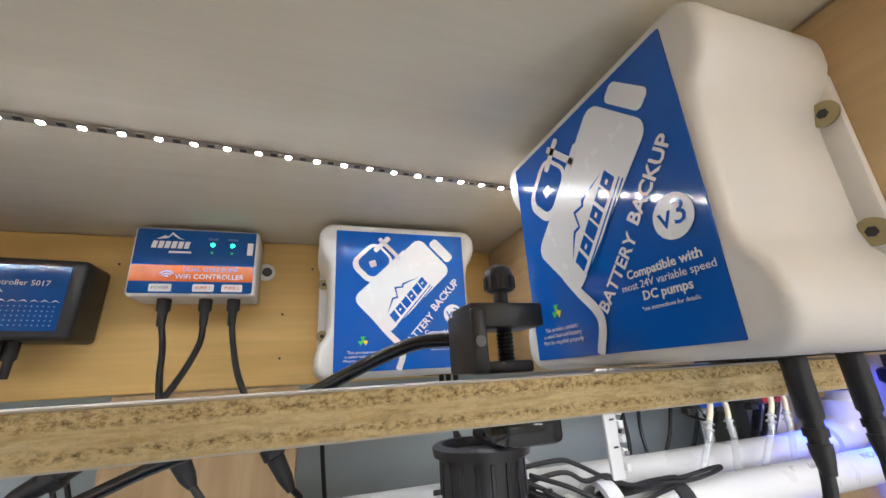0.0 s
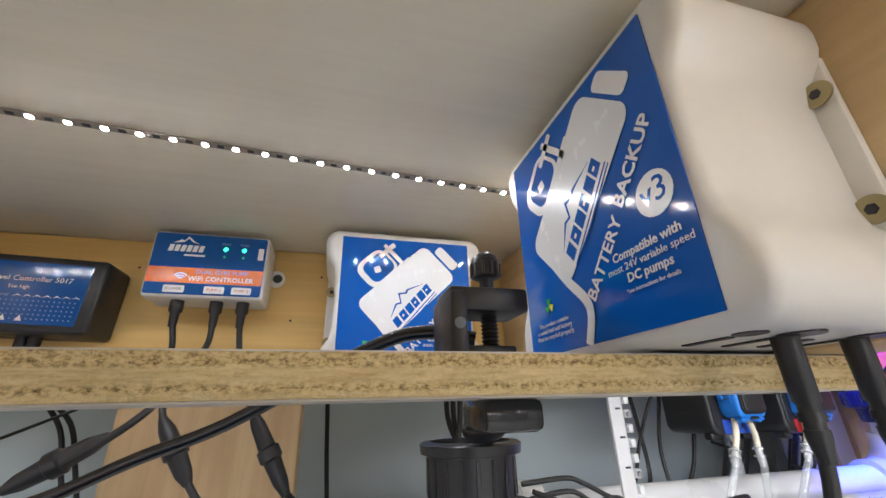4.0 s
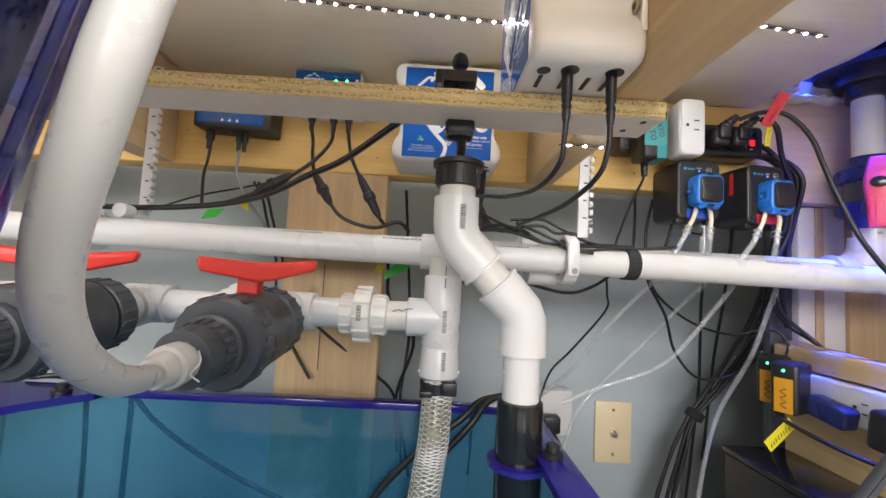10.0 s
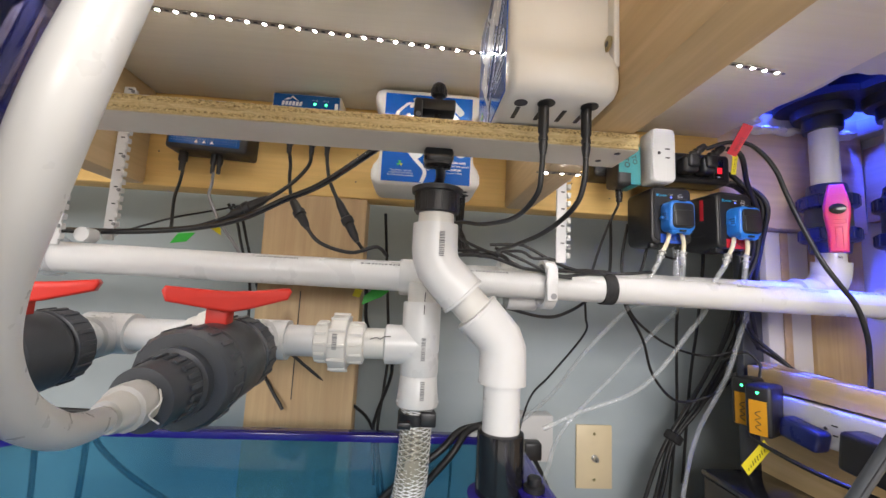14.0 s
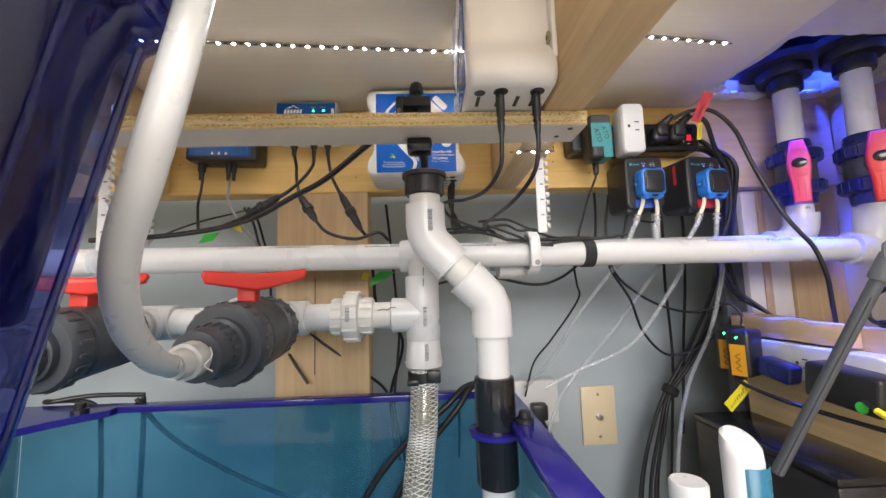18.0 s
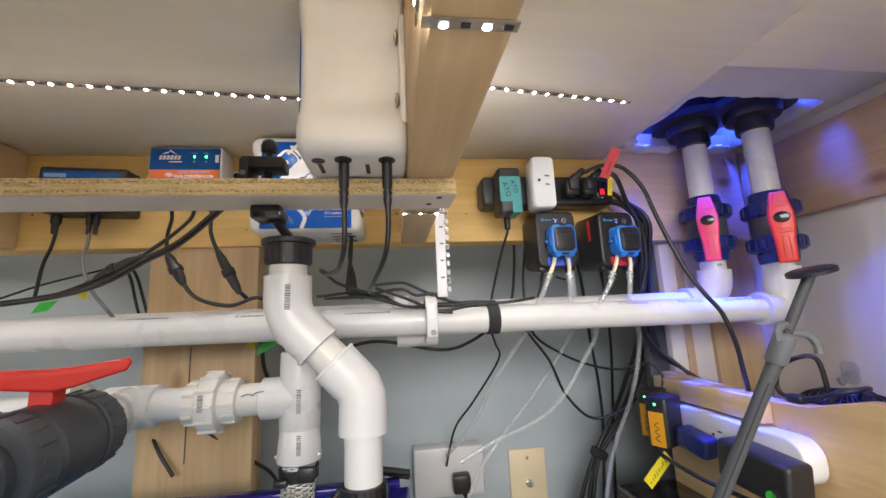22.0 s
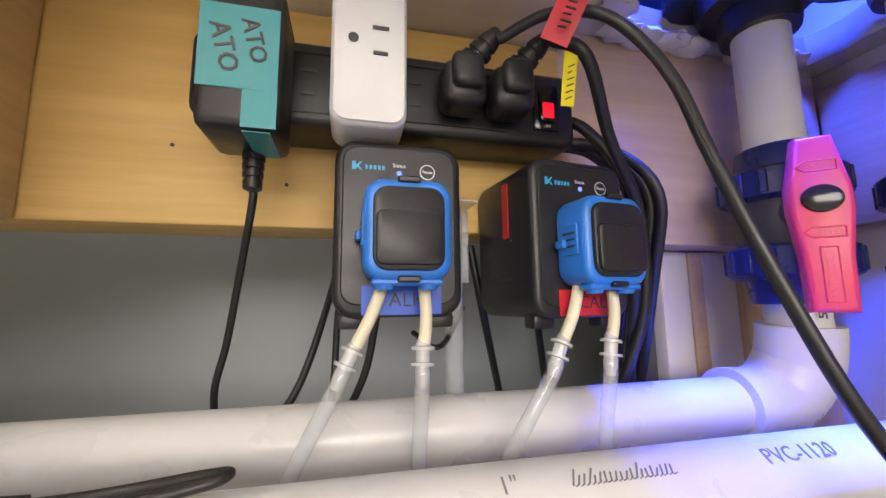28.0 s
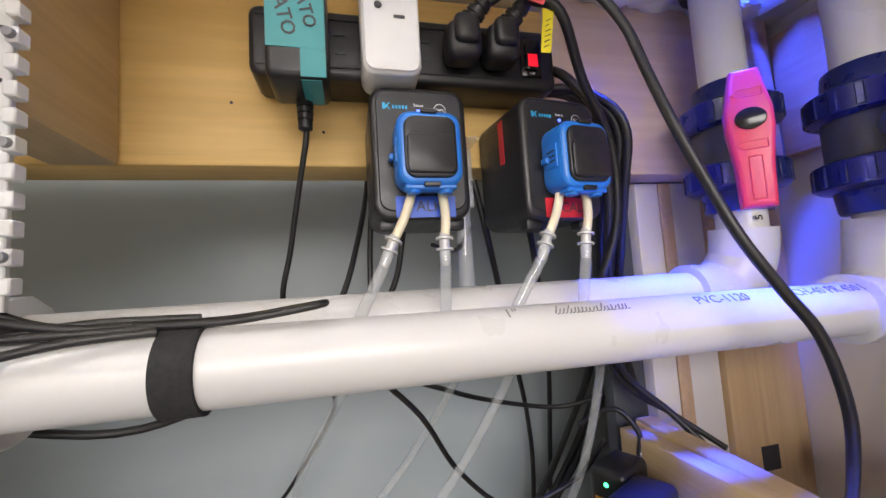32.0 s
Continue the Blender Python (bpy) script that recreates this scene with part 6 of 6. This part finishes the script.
for i in range(3):
    cable("backup_cable", [(0.132 - 0.002 * i, 0.3525 + 0.015 * i, 0.756), (0.131 - 0.002 * i, 0.353 + 0.012 * i, 0.725), (0.128 + 0.003 * i, 0.35 + 0.006 * i, 0.70), (0.130 + 0.006 * i, 0.33, 0.676), (0.15 + 0.01 * i, 0.30 + 0.004 * i, 0.667)], 0.0024, "black lead below the battery box", group="battery box leads")
cable("sump_cable", [(0.20, 0.335, 0.455), (0.165, 0.325, 0.466), (0.135, 0.311, 0.465), (0.112, 0.3005, 0.447), (0.06, 0.3, 0.405), (0.01, 0.3, 0.345), (-0.02, 0.3, 0.27)], 0.004, "thick black cable over the sump rim", group="sump cables")
cable("sump_cable", [(0.20, 0.325, 0.462), (0.165, 0.318, 0.470), (0.142, 0.310, 0.464), (0.124, 0.3005, 0.442), (0.085, 0.3005, 0.397), (0.045, 0.3005, 0.338), (0.02, 0.3005, 0.26)], 0.004, "thick black cable over the sump rim", group="sump cables")
cable("sump_cable", [(-0.30, 0.355, 0.462), (-0.36, 0.345, 0.4655), (-0.40, 0.33, 0.463), (-0.415, 0.345, 0.46), (-0.37, 0.36, 0.45), (-0.35, 0.35, 0.40), (-0.345, 0.35, 0.25)], 0.003, "black cable looped at the sump corner", group="sump cables")
cable("sump_cable", [(-0.30, 0.34, 0.46), (-0.26, 0.335, 0.42), (-0.21, 0.335, 0.385), (-0.14, 0.34, 0.345), (-0.06, 0.345, 0.31)], 0.003, "black cable behind the sump's blue back", group="sump cables")
cable("sump_cable", [(-0.298, 0.35, 0.46), (-0.293, 0.345, 0.42), (-0.29, 0.34, 0.36), (-0.29, 0.34, 0.25)], 0.0032, "black cable behind the sump's blue back", group="sump cables")
cable("zip_tie", [(0.127, 0.335, 0.44), (0.128, 0.333, 0.41), (0.126, 0.332, 0.37)], 0.0016, "black cable tie hanging at the sump", category="cable tie")


# ---- clips and hangers ----
def hanger(x, y, z0, z1, label):
    """White printed hanging strip with a row of notches and clip teeth."""
    t = thing("pipe_hanger", label, "pipe hanger", "pipe hangers")
    w = 0.0165
    part("strip", box(x - w / 2, x + w / 2 - 0.004, y, y + 0.003, z0, z1, 0.0005, 1), WHITE_PLASTIC, t)
    n = int((z1 - z0) / 0.0105)
    for i in range(n):
        z = z0 + 0.006 + i * 0.0105
        part("tooth", box(x + w / 2 - 0.0045, x + w / 2, y - 0.0035, y + 0.003, z, z + 0.0062, 0.0006, 1), WHITE_PLASTIC, t)
        if i % 2:
            part("notch", box(x - 0.003, x + 0.0015, y - 0.0004, y + 0.0002, z + 0.0065, z + 0.0080), PRINT_BLACK, t)
        if i % 4 == 1:
            part("stud", lathe([(0, 0.0022), (0.0018, 0.0018)], (x + w / 2 - 0.0025, y - 0.0035, z + 0.003), (0, -1, 0), 10), CABLE_GREY, t)
    return t


hanger(0.2475, 0.297, 0.664, 0.868, "white notched plastic pipe hanger beside the joist")
hanger(-0.2965, 0.338, 0.665, 0.86, "white notched plastic pipe hanger above the pipes")
hanger(-0.308, 0.280, 0.652, 0.84, "shorter white notched plastic pipe hanger")


def pipe_clip():
    t = thing("pipe_clip", "white plastic oval clip hanging on the front pipe", "pipe clip")
    n = 28
    for k, (x0, x1) in enumerate(((0.2235, 0.2365),)):
        outer = [(0.0235 * math.cos(a), 0.0225 * math.sin(a) + (0.0065 if math.sin(a) > 0 else -0.0065)) for a in (2 * math.pi * i / n for i in range(n))]
        bm = bmesh.new()
        rings = []
        for x, s in ((x0, 1.0), (x1, 1.0), (x1, 0.80), (x0, 0.80)):
            rings.append([bm.verts.new((x, axis_at(x).y - 0.004 + a * s, axis_at(x).z + 0.001 + b * (s if s == 1 else 0.84))) for a, b in outer])
        for a, b in zip(rings, rings[1:] + rings[:1]):
            for i in range(n):
                bm.faces.new((a[i], a[(i + 1) % n], b[(i + 1) % n], b[i]))
        part("ring", bm, WHITE_PLASTIC, t)
    part("clip_face", box(0.2235, 0.2365, 0.2795, 0.2855, PZ - 0.028, PZ + 0.012, 0.0025), WHITE_PLASTIC, t)
    part("clip_hole", lathe([(0, 0.0035), (0.0006, 0.0035)], (0.231, 0.2788, PZ - 0.022), (0, 1, 0), 14), CABLE_GREY, t)


pipe_clip()
tagged(part("pipe_ring", lathe([(0, 0.0055), (0, 0.0080), (0.016, 0.0080), (0.016, 0.0055)], (-0.293, 0.294, 0.6660), (0, 1, 0), 24), WHITE_PLASTIC), "white plastic ring clip on the front pipe", "pipe clip")
tagged(part("clamp_ring", lathe([(0, 0.0175), (0, 0.0225), (0.009, 0.0225), (0.009, 0.0175)], (-0.330, 0.3055, 0.6410), (1, 0, 0), 28), CLEAR_PART), "clear plastic clamp ring round the front pipe", "pipe clip")


def shelf_clamp():
    t = thing("shelf_clamp", "black screw clamp gripping the shelf edge", "clamp")
    x, y = 0.084, 0.156
    part("bracket", box(x - 0.020, x - 0.013, y - 0.012, y + 0.016, 0.7512, 0.776, 0.0015), BLACK, t)
    part("upper_arm", box(x - 0.0195, x + 0.014, y - 0.010, y + 0.012, 0.7685, 0.7785, 0.0016), BLACK, t)
    part("foot_pad", box(x - 0.013, x + 0.008, y - 0.008, y + 0.010, 0.7508, 0.7555, 0.0012), BLACK, t)
    part("bracket_hole", lathe([(0, 0.0022), (0.0004, 0.0022)], (x - 0.0165, y - 0.0122, 0.763), (0, -1, 0), 14), MID_GREY, t)
    part("screw", lathe([(0, 0.0030), (0.036, 0.0030)], (x, y, 0.755), (0, 0, 1), 14), BLACK, t, "black threaded rod")
    bm = bmesh.new()
    for i in range(14):
        lathe([(0, 0.0030), (0.0006, 0.0037), (0.0012, 0.0030)], (x, y, 0.756 + 0.0016 * i), (0, 0, 1), 14, bm)
    part("thread", bm, BLACK, t)
    part("knob", lathe([(0, 0.0042), (0.0008, 0.0060), (0.0075, 0.0062), (0.010, 0.0056), (0.0122, 0.0028)], (x, y, 0.7845), (0, 0, 1), 18), BLACK, t, "black knurled knob")
    for i in range(12):
        a = 2 * math.pi * i / 12
        part("knurl", rod((x + 0.0062 * math.cos(a), y + 0.0062 * math.sin(a), 0.7858), (x + 0.0062 * math.cos(a), y + 0.0062 * math.sin(a), 0.7915), 0.0007, 6, 0.0002), BLACK, t)
    part("lower_jaw", box(x - 0.010, x + 0.014, y - 0.014, y + 0.012, 0.7245, 0.7362, 0.003), BLACK_GLOSS, t)
    part("lower_arm", sweep(smooth([(x + 0.004, y + 0.004, 0.728), (x + 0.006, y + 0.020, 0.724), (x + 0.006, y + 0.036, 0.722), (x + 0.005, 0.204, 0.7235)], 5), 0.0042, 10), BLACK, t)


shelf_clamp()


# ---- things on the wall and in the right-hand bay ----
def cover_plate():
    t = thing("wall_plate", "ivory wall plate with a coax jack", "wall plate", m=pose(0.4285, 0.5945, 0.331))
    part("plate", box(-0.035, 0.035, 0, 0.0055, -0.057, 0.057, 0.002), IVORY, t)
    part("jack", lathe([(0, 0.0062), (0.002, 0.0062), (0.002, 0.0045), (0.011, 0.0045), (0.011, 0.001)], (0, 0, -0.002), (0, -1, 0), 16), STEEL, t, "threaded coax jack")
    for z in (0.041, -0.041):
        part("plate_screw", lathe([(0, 0.003), (0.001, 0.0022)], (0, 0, z), (0, -1, 0), 12), SCREW, t)


cover_plate()


def outlet_plate():
    t = thing("outlet_box", "white wall outlet box with a black plug", "outlet", m=pose(0.277, 0.5945, 0.375))
    part("box", box(-0.062, 0.062, -0.028, 0.005, -0.045, 0.036, 0.004), WHITE_PLASTIC, t)
    pl = part("plug", box(0.004, 0.034, -0.052, -0.0285, -0.034, -0.004, 0.004), BLACK, t, "black angled plug")
    part("cord", sweep(smooth([(0.02, -0.045, -0.03), (0.03, -0.06, -0.05), (0.035, -0.09, -0.08), (0.02, -0.12, -0.14)], 6), 0.0036, 9), RUBBER, pl)


outlet_plate()


def divider():
    t = thing("divider_panel", "tan plywood divider with a curved top edge", "panel")
    x = 0.604
    top = [(0.423, 0.541), (0.33, 0.536), (0.25, 0.532), (0.20, 0.534), (0.15, 0.548), (0.11, 0.549), (0.07, 0.535), (0.04, 0.52), (-0.1, 0.50)]
    bm = bmesh.new()
    pts = [(y, z) for y, z in top] + [(-0.1, 0.0), (0.423, 0.0)]
    f = bm.faces.new([bm.verts.new((x, y, z)) for y, z in pts])
    g = bmesh.ops.extrude_face_region(bm, geom=[f])
    bmesh.ops.translate(bm, verts=[v for v in g["geom"] if isinstance(v, bmesh.types.BMVert)], vec=(0.018, 0, 0))
    bmesh.ops.bevel(bm, geom=bm.edges[:], offset=0.0012, segments=1, affect="EDGES")
    part("panel", bm, PLY_TAN, t)
    part("batten", box(x - 0.0165, x - 0.0005, 0.24, 0.4225, 0.508, 0.536, 0.0015), PINE_Y, t, "pine batten along the top")
    part("batten_screw", lathe([(0, 0.003), (0.0008, 0.0026)], (x - 0.0168, 0.40, 0.523), (-1, 0, 0), 12), STEEL, t)


divider()


def side_strip():
    t = thing("power_strip", "white power strip loaded with adapters on the divider", "power strip", m=pose(0.6035, 0.288, 0.482, 0, 0, -90))
    part("case", sheet(round_rect(0, 0, 0.20, 0.046, 0.020), -0.026, 0.003, 3), WHITE_PLASTIC, t).matrix_basis = pose(0, 0, 0)
    slot_set(t, -0.006, 0.0, -0.0268, 0.9)


side_strip()


def brick(name, m, size, mat, label, bands=()):
    t = thing(name, label, "power adapter", "adapters on the white strip", m)
    w, d, h = size
    part("case", box(-w / 2, w / 2, -d, 0, -h / 2, h / 2, 0.005, 3), mat, t)
    for i, (x0, x1) in enumerate(bands):
        part("tape", box(x0, x1, -d - 0.0006, -d - 0.0001, -h / 2 + 0.002, h / 2 - 0.020), ORANGE_TAPE, t, "orange tape with handwriting")
        part("status_led", lathe([(0, 0.0017), (0.0006, 0.0014)], ((x0 + x1) / 2, -d - 0.0003, h / 2 - 0.010), (0, -1, 0), 12), LED_GREEN, t, "lit green led")
        s = part("scribble", sweep(smooth([((x0 + x1) / 2 + 0.003 * (-1) ** k, -d - 0.0009, -h / 2 + 0.008 + 0.0042 * k) for k in range(7)], 4), 0.0005, 5), PRINT_BLACK, t)
    return t


brick("power_adapter", pose(0.577, 0.372, 0.487, 0, 0, -62), (0.030, 0.046, 0.066), BLACK, "black adapter with orange tape and a green light", ((-0.010, 0.010),))
brick("power_adapter", pose(0.585, 0.408, 0.489, 0, 0, -62), (0.028, 0.042, 0.066), BLACK, "black adapter with orange tape and a green light", ((-0.009, 0.009),))
brick("power_adapter", pose(0.577, 0.318, 0.470, 0, 12, -80), (0.044, 0.024, 0.026), NAVY_UPVC, "dark blue plug on the white strip")
b3 = brick("power_adapter", pose(0.577, 0.222, 0.470, 0, 6, -84), (0.076, 0.034, 0.042), BLACK, "flat black adapter with a green dot sticker")
part("dot_sticker", lathe([(0, 0.006), (0.0005, 0.006)], (0.022, -0.0346, -0.013), (0, -1, 0), 16), GREEN_TAPE, b3, "green dot sticker")
cable("adapter_cable", [(0.545, 0.195, 0.462), (0.54, 0.18, 0.457), (0.545, 0.15, 0.442), (0.55, 0.10, 0.43)], 0.002, "black cord from the flat adapter")
tagged(part("cord_tag", rod((0.541, 0.182, 0.4575), (0.5425, 0.166, 0.450), 0.0034, 10), YELLOW_TAPE), "yellow tape round a cord", "cable tag", "cable tags")
cable("adapter_cable", [(0.545, 0.365, 0.457), (0.535, 0.355, 0.449), (0.546, 0.30, 0.437), (0.565, 0.25, 0.43), (0.585, 0.18, 0.425), (0.59, 0.1, 0.42)], 0.0027, "black cord sagging below the white strip")
f3 = tag_flag("cable_tag", [(0.5515, 0.349, 0.4385), (0.5135, 0.343, 0.4085), (0.5025, 0.341, 0.4215), (0.5405, 0.347, 0.4515)], YELLOW_TAPE, "yellow tape tag with handwriting on a cord")
with_scribble(f3, (0.513, 0.3415, 0.415), (0.030, 0.0045, 0.0245), (-0.004, -0.0006, 0.005), 8)
cable("adapter_cable", [(0.587, 0.40, 0.522), (0.588, 0.40, 0.540), (0.575, 0.41, 0.556), (0.555, 0.43, 0.54)], 0.0022, "black cord above the adapters")
cable("corner_cable", [(0.560, 0.40, 0.66), (0.565, 0.40, 0.62), (0.59, 0.41, 0.58), (0.62, 0.40, 0.55), (0.64, 0.38, 0.52)], 0.0028, "black cord running down behind the divider", group="corner cords")
cable("corner_cable", [(0.565, 0.41, 0.66), (0.572, 0.41, 0.60), (0.60, 0.415, 0.565), (0.63, 0.41, 0.545), (0.66, 0.39, 0.52)], 0.0024, "black cord running down behind the divider", group="corner cords")


def pole():
    t = thing("cleaning_pole", "grey telescopic pole with a clamp, leaning in the cabinet", "pole")
    a, b = V(0.537, 0.115, 0.664), V(0.452, 0.207, 0.39)
    d = (b - a).normalized()
    part("upper_tube", rod(a, a + d * 0.13, 0.0042, 16), DARK_GREY, t)
    part("lower_tube", rod(a + d * 0.07, b, 0.0058, 18), DARK_GREY, t)
    part("top_disc", lathe([(0, 0.016), (0.001, 0.0175), (0.004, 0.0175), (0.005, 0.008)], a + V(0, 0, 0.003), V(0.25, 0.05, -1), 24), BLACK, t, "flat black end disc")
    part("collar", lathe([(0, 0.006), (0.002, 0.0082), (0.026, 0.0085), (0.028, 0.007)], a + d * 0.055, d, 18), MID_GREY, t, "grey clamp collar")
    p = a + d * 0.052
    part("clamp_wing", sweep(smooth([p + V(0.002, 0, 0), p + V(-0.010, -0.006, 0.005), p + V(-0.019, -0.009, 0.001), p + V(-0.021, -0.010, -0.008)], 5), [0.0034] * 10 + [0.0028] * 6, 8), MID_GREY, t)
    part("clamp_wing", sweep(smooth([p + V(0, 0, -0.002), p + V(0.012, -0.004, -0.004), p + V(0.018, -0.006, -0.012), p + V(0.019, -0.006, -0.020)], 5), 0.0030, 8), MID_GREY, t)
    for s in (1, -1):
        part("groove", rod(a + d * 0.10 + V(0.003 * s, -0.0046, 0), b + V(0.003 * s, -0.0046, 0), 0.0008, 6), PRINT_BLACK, t)


pole()


def hook_and_fan():
    t = thing("wall_hook", "small white adhesive hook on the side panel", "hook", m=pose(0.7995, 0.306, 0.542, 0, 0, -90))
    part("back_plate", sheet(round_rect(0, 0, 0.022, 0.030, 0.008), -0.004, 0.001, 1), CLEAR_PART, t)
    part("hook", sweep(smooth([(0, -0.004, 0.002), (0, -0.010, -0.008), (0.0, -0.018, -0.014), (0, -0.022, -0.006)], 5), 0.0022, 8), CABLE_GREY, t)
    t = thing("clip_fan", "round black fan with wire grille lying behind the divider", "fan")
    c = V(0.732, 0.262, 0.508)
    up = V(-0.10, -0.16, 0.98).normalized()
    part("rim", lathe([(0, 0.045), (0.002, 0.047), (0.008, 0.047), (0.010, 0.0455), (0.008, 0.0445), (0.002, 0.0445)], c, up, 40), BLACK, t)
    s = up.orthogonal().normalized()
    u = up.cross(s)
    for k, r in enumerate((0.012, 0.02, 0.028, 0.036)):
        part("grille_ring", sweep([c + up * (0.0235 - 0.30 * r) + r * (math.cos(a) * s + math.sin(a) * u) for a in (2 * math.pi * i / 32 for i in range(33))], 0.0009, 5), BLACK, t)
    for i in range(24):
        a = 2 * math.pi * i / 24
        part("grille_wire", sweep([c + up * 0.023 + 0.006 * (math.cos(a) * s + math.sin(a) * u), c + up * 0.009 + 0.0445 * (math.cos(a + 0.35) * s + math.sin(a + 0.35) * u)], 0.0009, 5), BLACK, t)
    part("hub", lathe([(0.004, 0.012), (0.022, 0.012), (0.024, 0.009)], c, up, 24), BLACK, t)
    for i in range(5):
        a = 2 * math.pi * i / 5
        n, q = math.cos(a) * s + math.sin(a) * u, math.cos(a + 0.6) * s + math.sin(a + 0.6) * u
        bm = bmesh.new()
        vs = [bm.verts.new(p) for p in (c + up * 0.007 + n * 0.011, c + up * 0.005 + n * 0.040, c + up * 0.014 + q * 0.040, c + up * 0.014 + q * 0.011)]
        f = bm.faces.new(vs)
        g = bmesh.ops.extrude_face_region(bm, geom=[f])
        bmesh.ops.translate(bm, verts=[v for v in g["geom"] if isinstance(v, bmesh.types.BMVert)], vec=up * 0.001)
        part("blade", bm, BLACK, t)
    cable("fan_cable", [(0.712, 0.235, 0.528), (0.68, 0.205, 0.545), (0.645, 0.172, 0.5535), (0.622, 0.172, 0.5525), (0.613, 0.190, 0.5450), (0.612, 0.212, 0.5385), (0.612, 0.233, 0.5400), (0.612, 0.237, 0.552), (0.612, 0.228, 0.570), (0.616, 0.208, 0.582), (0.627, 0.200, 0.578), (0.632, 0.200, 0.54), (0.634, 0.200, 0.48)], 0.0024, "black fan cord looped over the divider")
    tagged(part("cord_switch", box(0.6065, 0.6175, 0.208, 0.226, 0.5335, 0.5425, 0.003), BLACK), "small black in-line cord switch", "switch")


hook_and_fan()


def handle_tool():
    t = thing("tool_handle", "black rounded handle of a tool standing behind the divider", "tool")
    part("grip", sweep(smooth([(0.644, 0.088, 0.470), (0.641, 0.096, 0.52), (0.6385, 0.104, 0.56), (0.634, 0.112, 0.598), (0.632, 0.116, 0.612)], 6), [0.0145] * 6 + [0.014] * 6 + [0.0118] * 6 + [0.0105] * 4 + [0.009, 0.0075, 0.0045], 18), BLACK, t)
    part("light", lathe([(0, 0.002), (0.001, 0.0015)], (0.6262, 0.1035, 0.598), (-0.8, -0.5, 0), 10), STEEL, t)


handle_tool()


def bottles():
    t = thing("bottle", "tall white bottle with a teal label and slanted oval top", "bottle", m=pose(0.276, 0.026, 0.0))
    bm = lathe([(0.001, 0.020), (0.003, 0.0225), (0.40, 0.0225), (0.43, 0.0104), (0.490, 0.0110), (0.4965, 0.0103), (0.499, 0.0080), (0.500, 0.002)], (0, 0, 0), (0, 0, 1), 36)
    for v in bm.verts:
        if v.co.z > 0.48:
            v.co.z += 0.45 * v.co.y - 0.15 * v.co.x
    part("body", bm, WHITE_PLASTIC, t)
    part("label", lathe([(0.16, 0.0226), (0.1605, 0.0230), (0.400, 0.0230), (0.43, 0.0107), (0.484, 0.0112), (0.4845, 0.0108)], (0.0016, -0.0010, 0), (0, 0, 1), 36, cap=False), TEAL_WRAP, t, "glossy teal label")
    t = thing("jug", "white plastic jug with a round cap", "jug", m=pose(0.312, 0.138, 0.0))
    part("body", lathe([(0.001, 0.034), (0.003, 0.036), (0.352, 0.036), (0.388, 0.026), (0.402, 0.0140)], (0, 0, 0), (0, 0, 1), 32), WHITE_PLASTIC, t)
    part("cap", lathe([(0.401, 0.0155), (0.419, 0.0155), (0.421, 0.0140)], (0, 0, 0), (0, 0, 1), 28), WHITE_PLASTIC, t)
    t = thing("storage_box", "black open plastic tray in the lower bay", "box", m=pose(0.555, 0.34, 0.0))
    part("body", box(-0.045, 0.045, -0.14, 0.08, 0.001, 0.375, 0.004), BLACK, t)
    part("lid", box(-0.047, 0.047, -0.142, 0.082, 0.376, 0.385, 0.003), BLACK_GLOSS, t)


bottles()
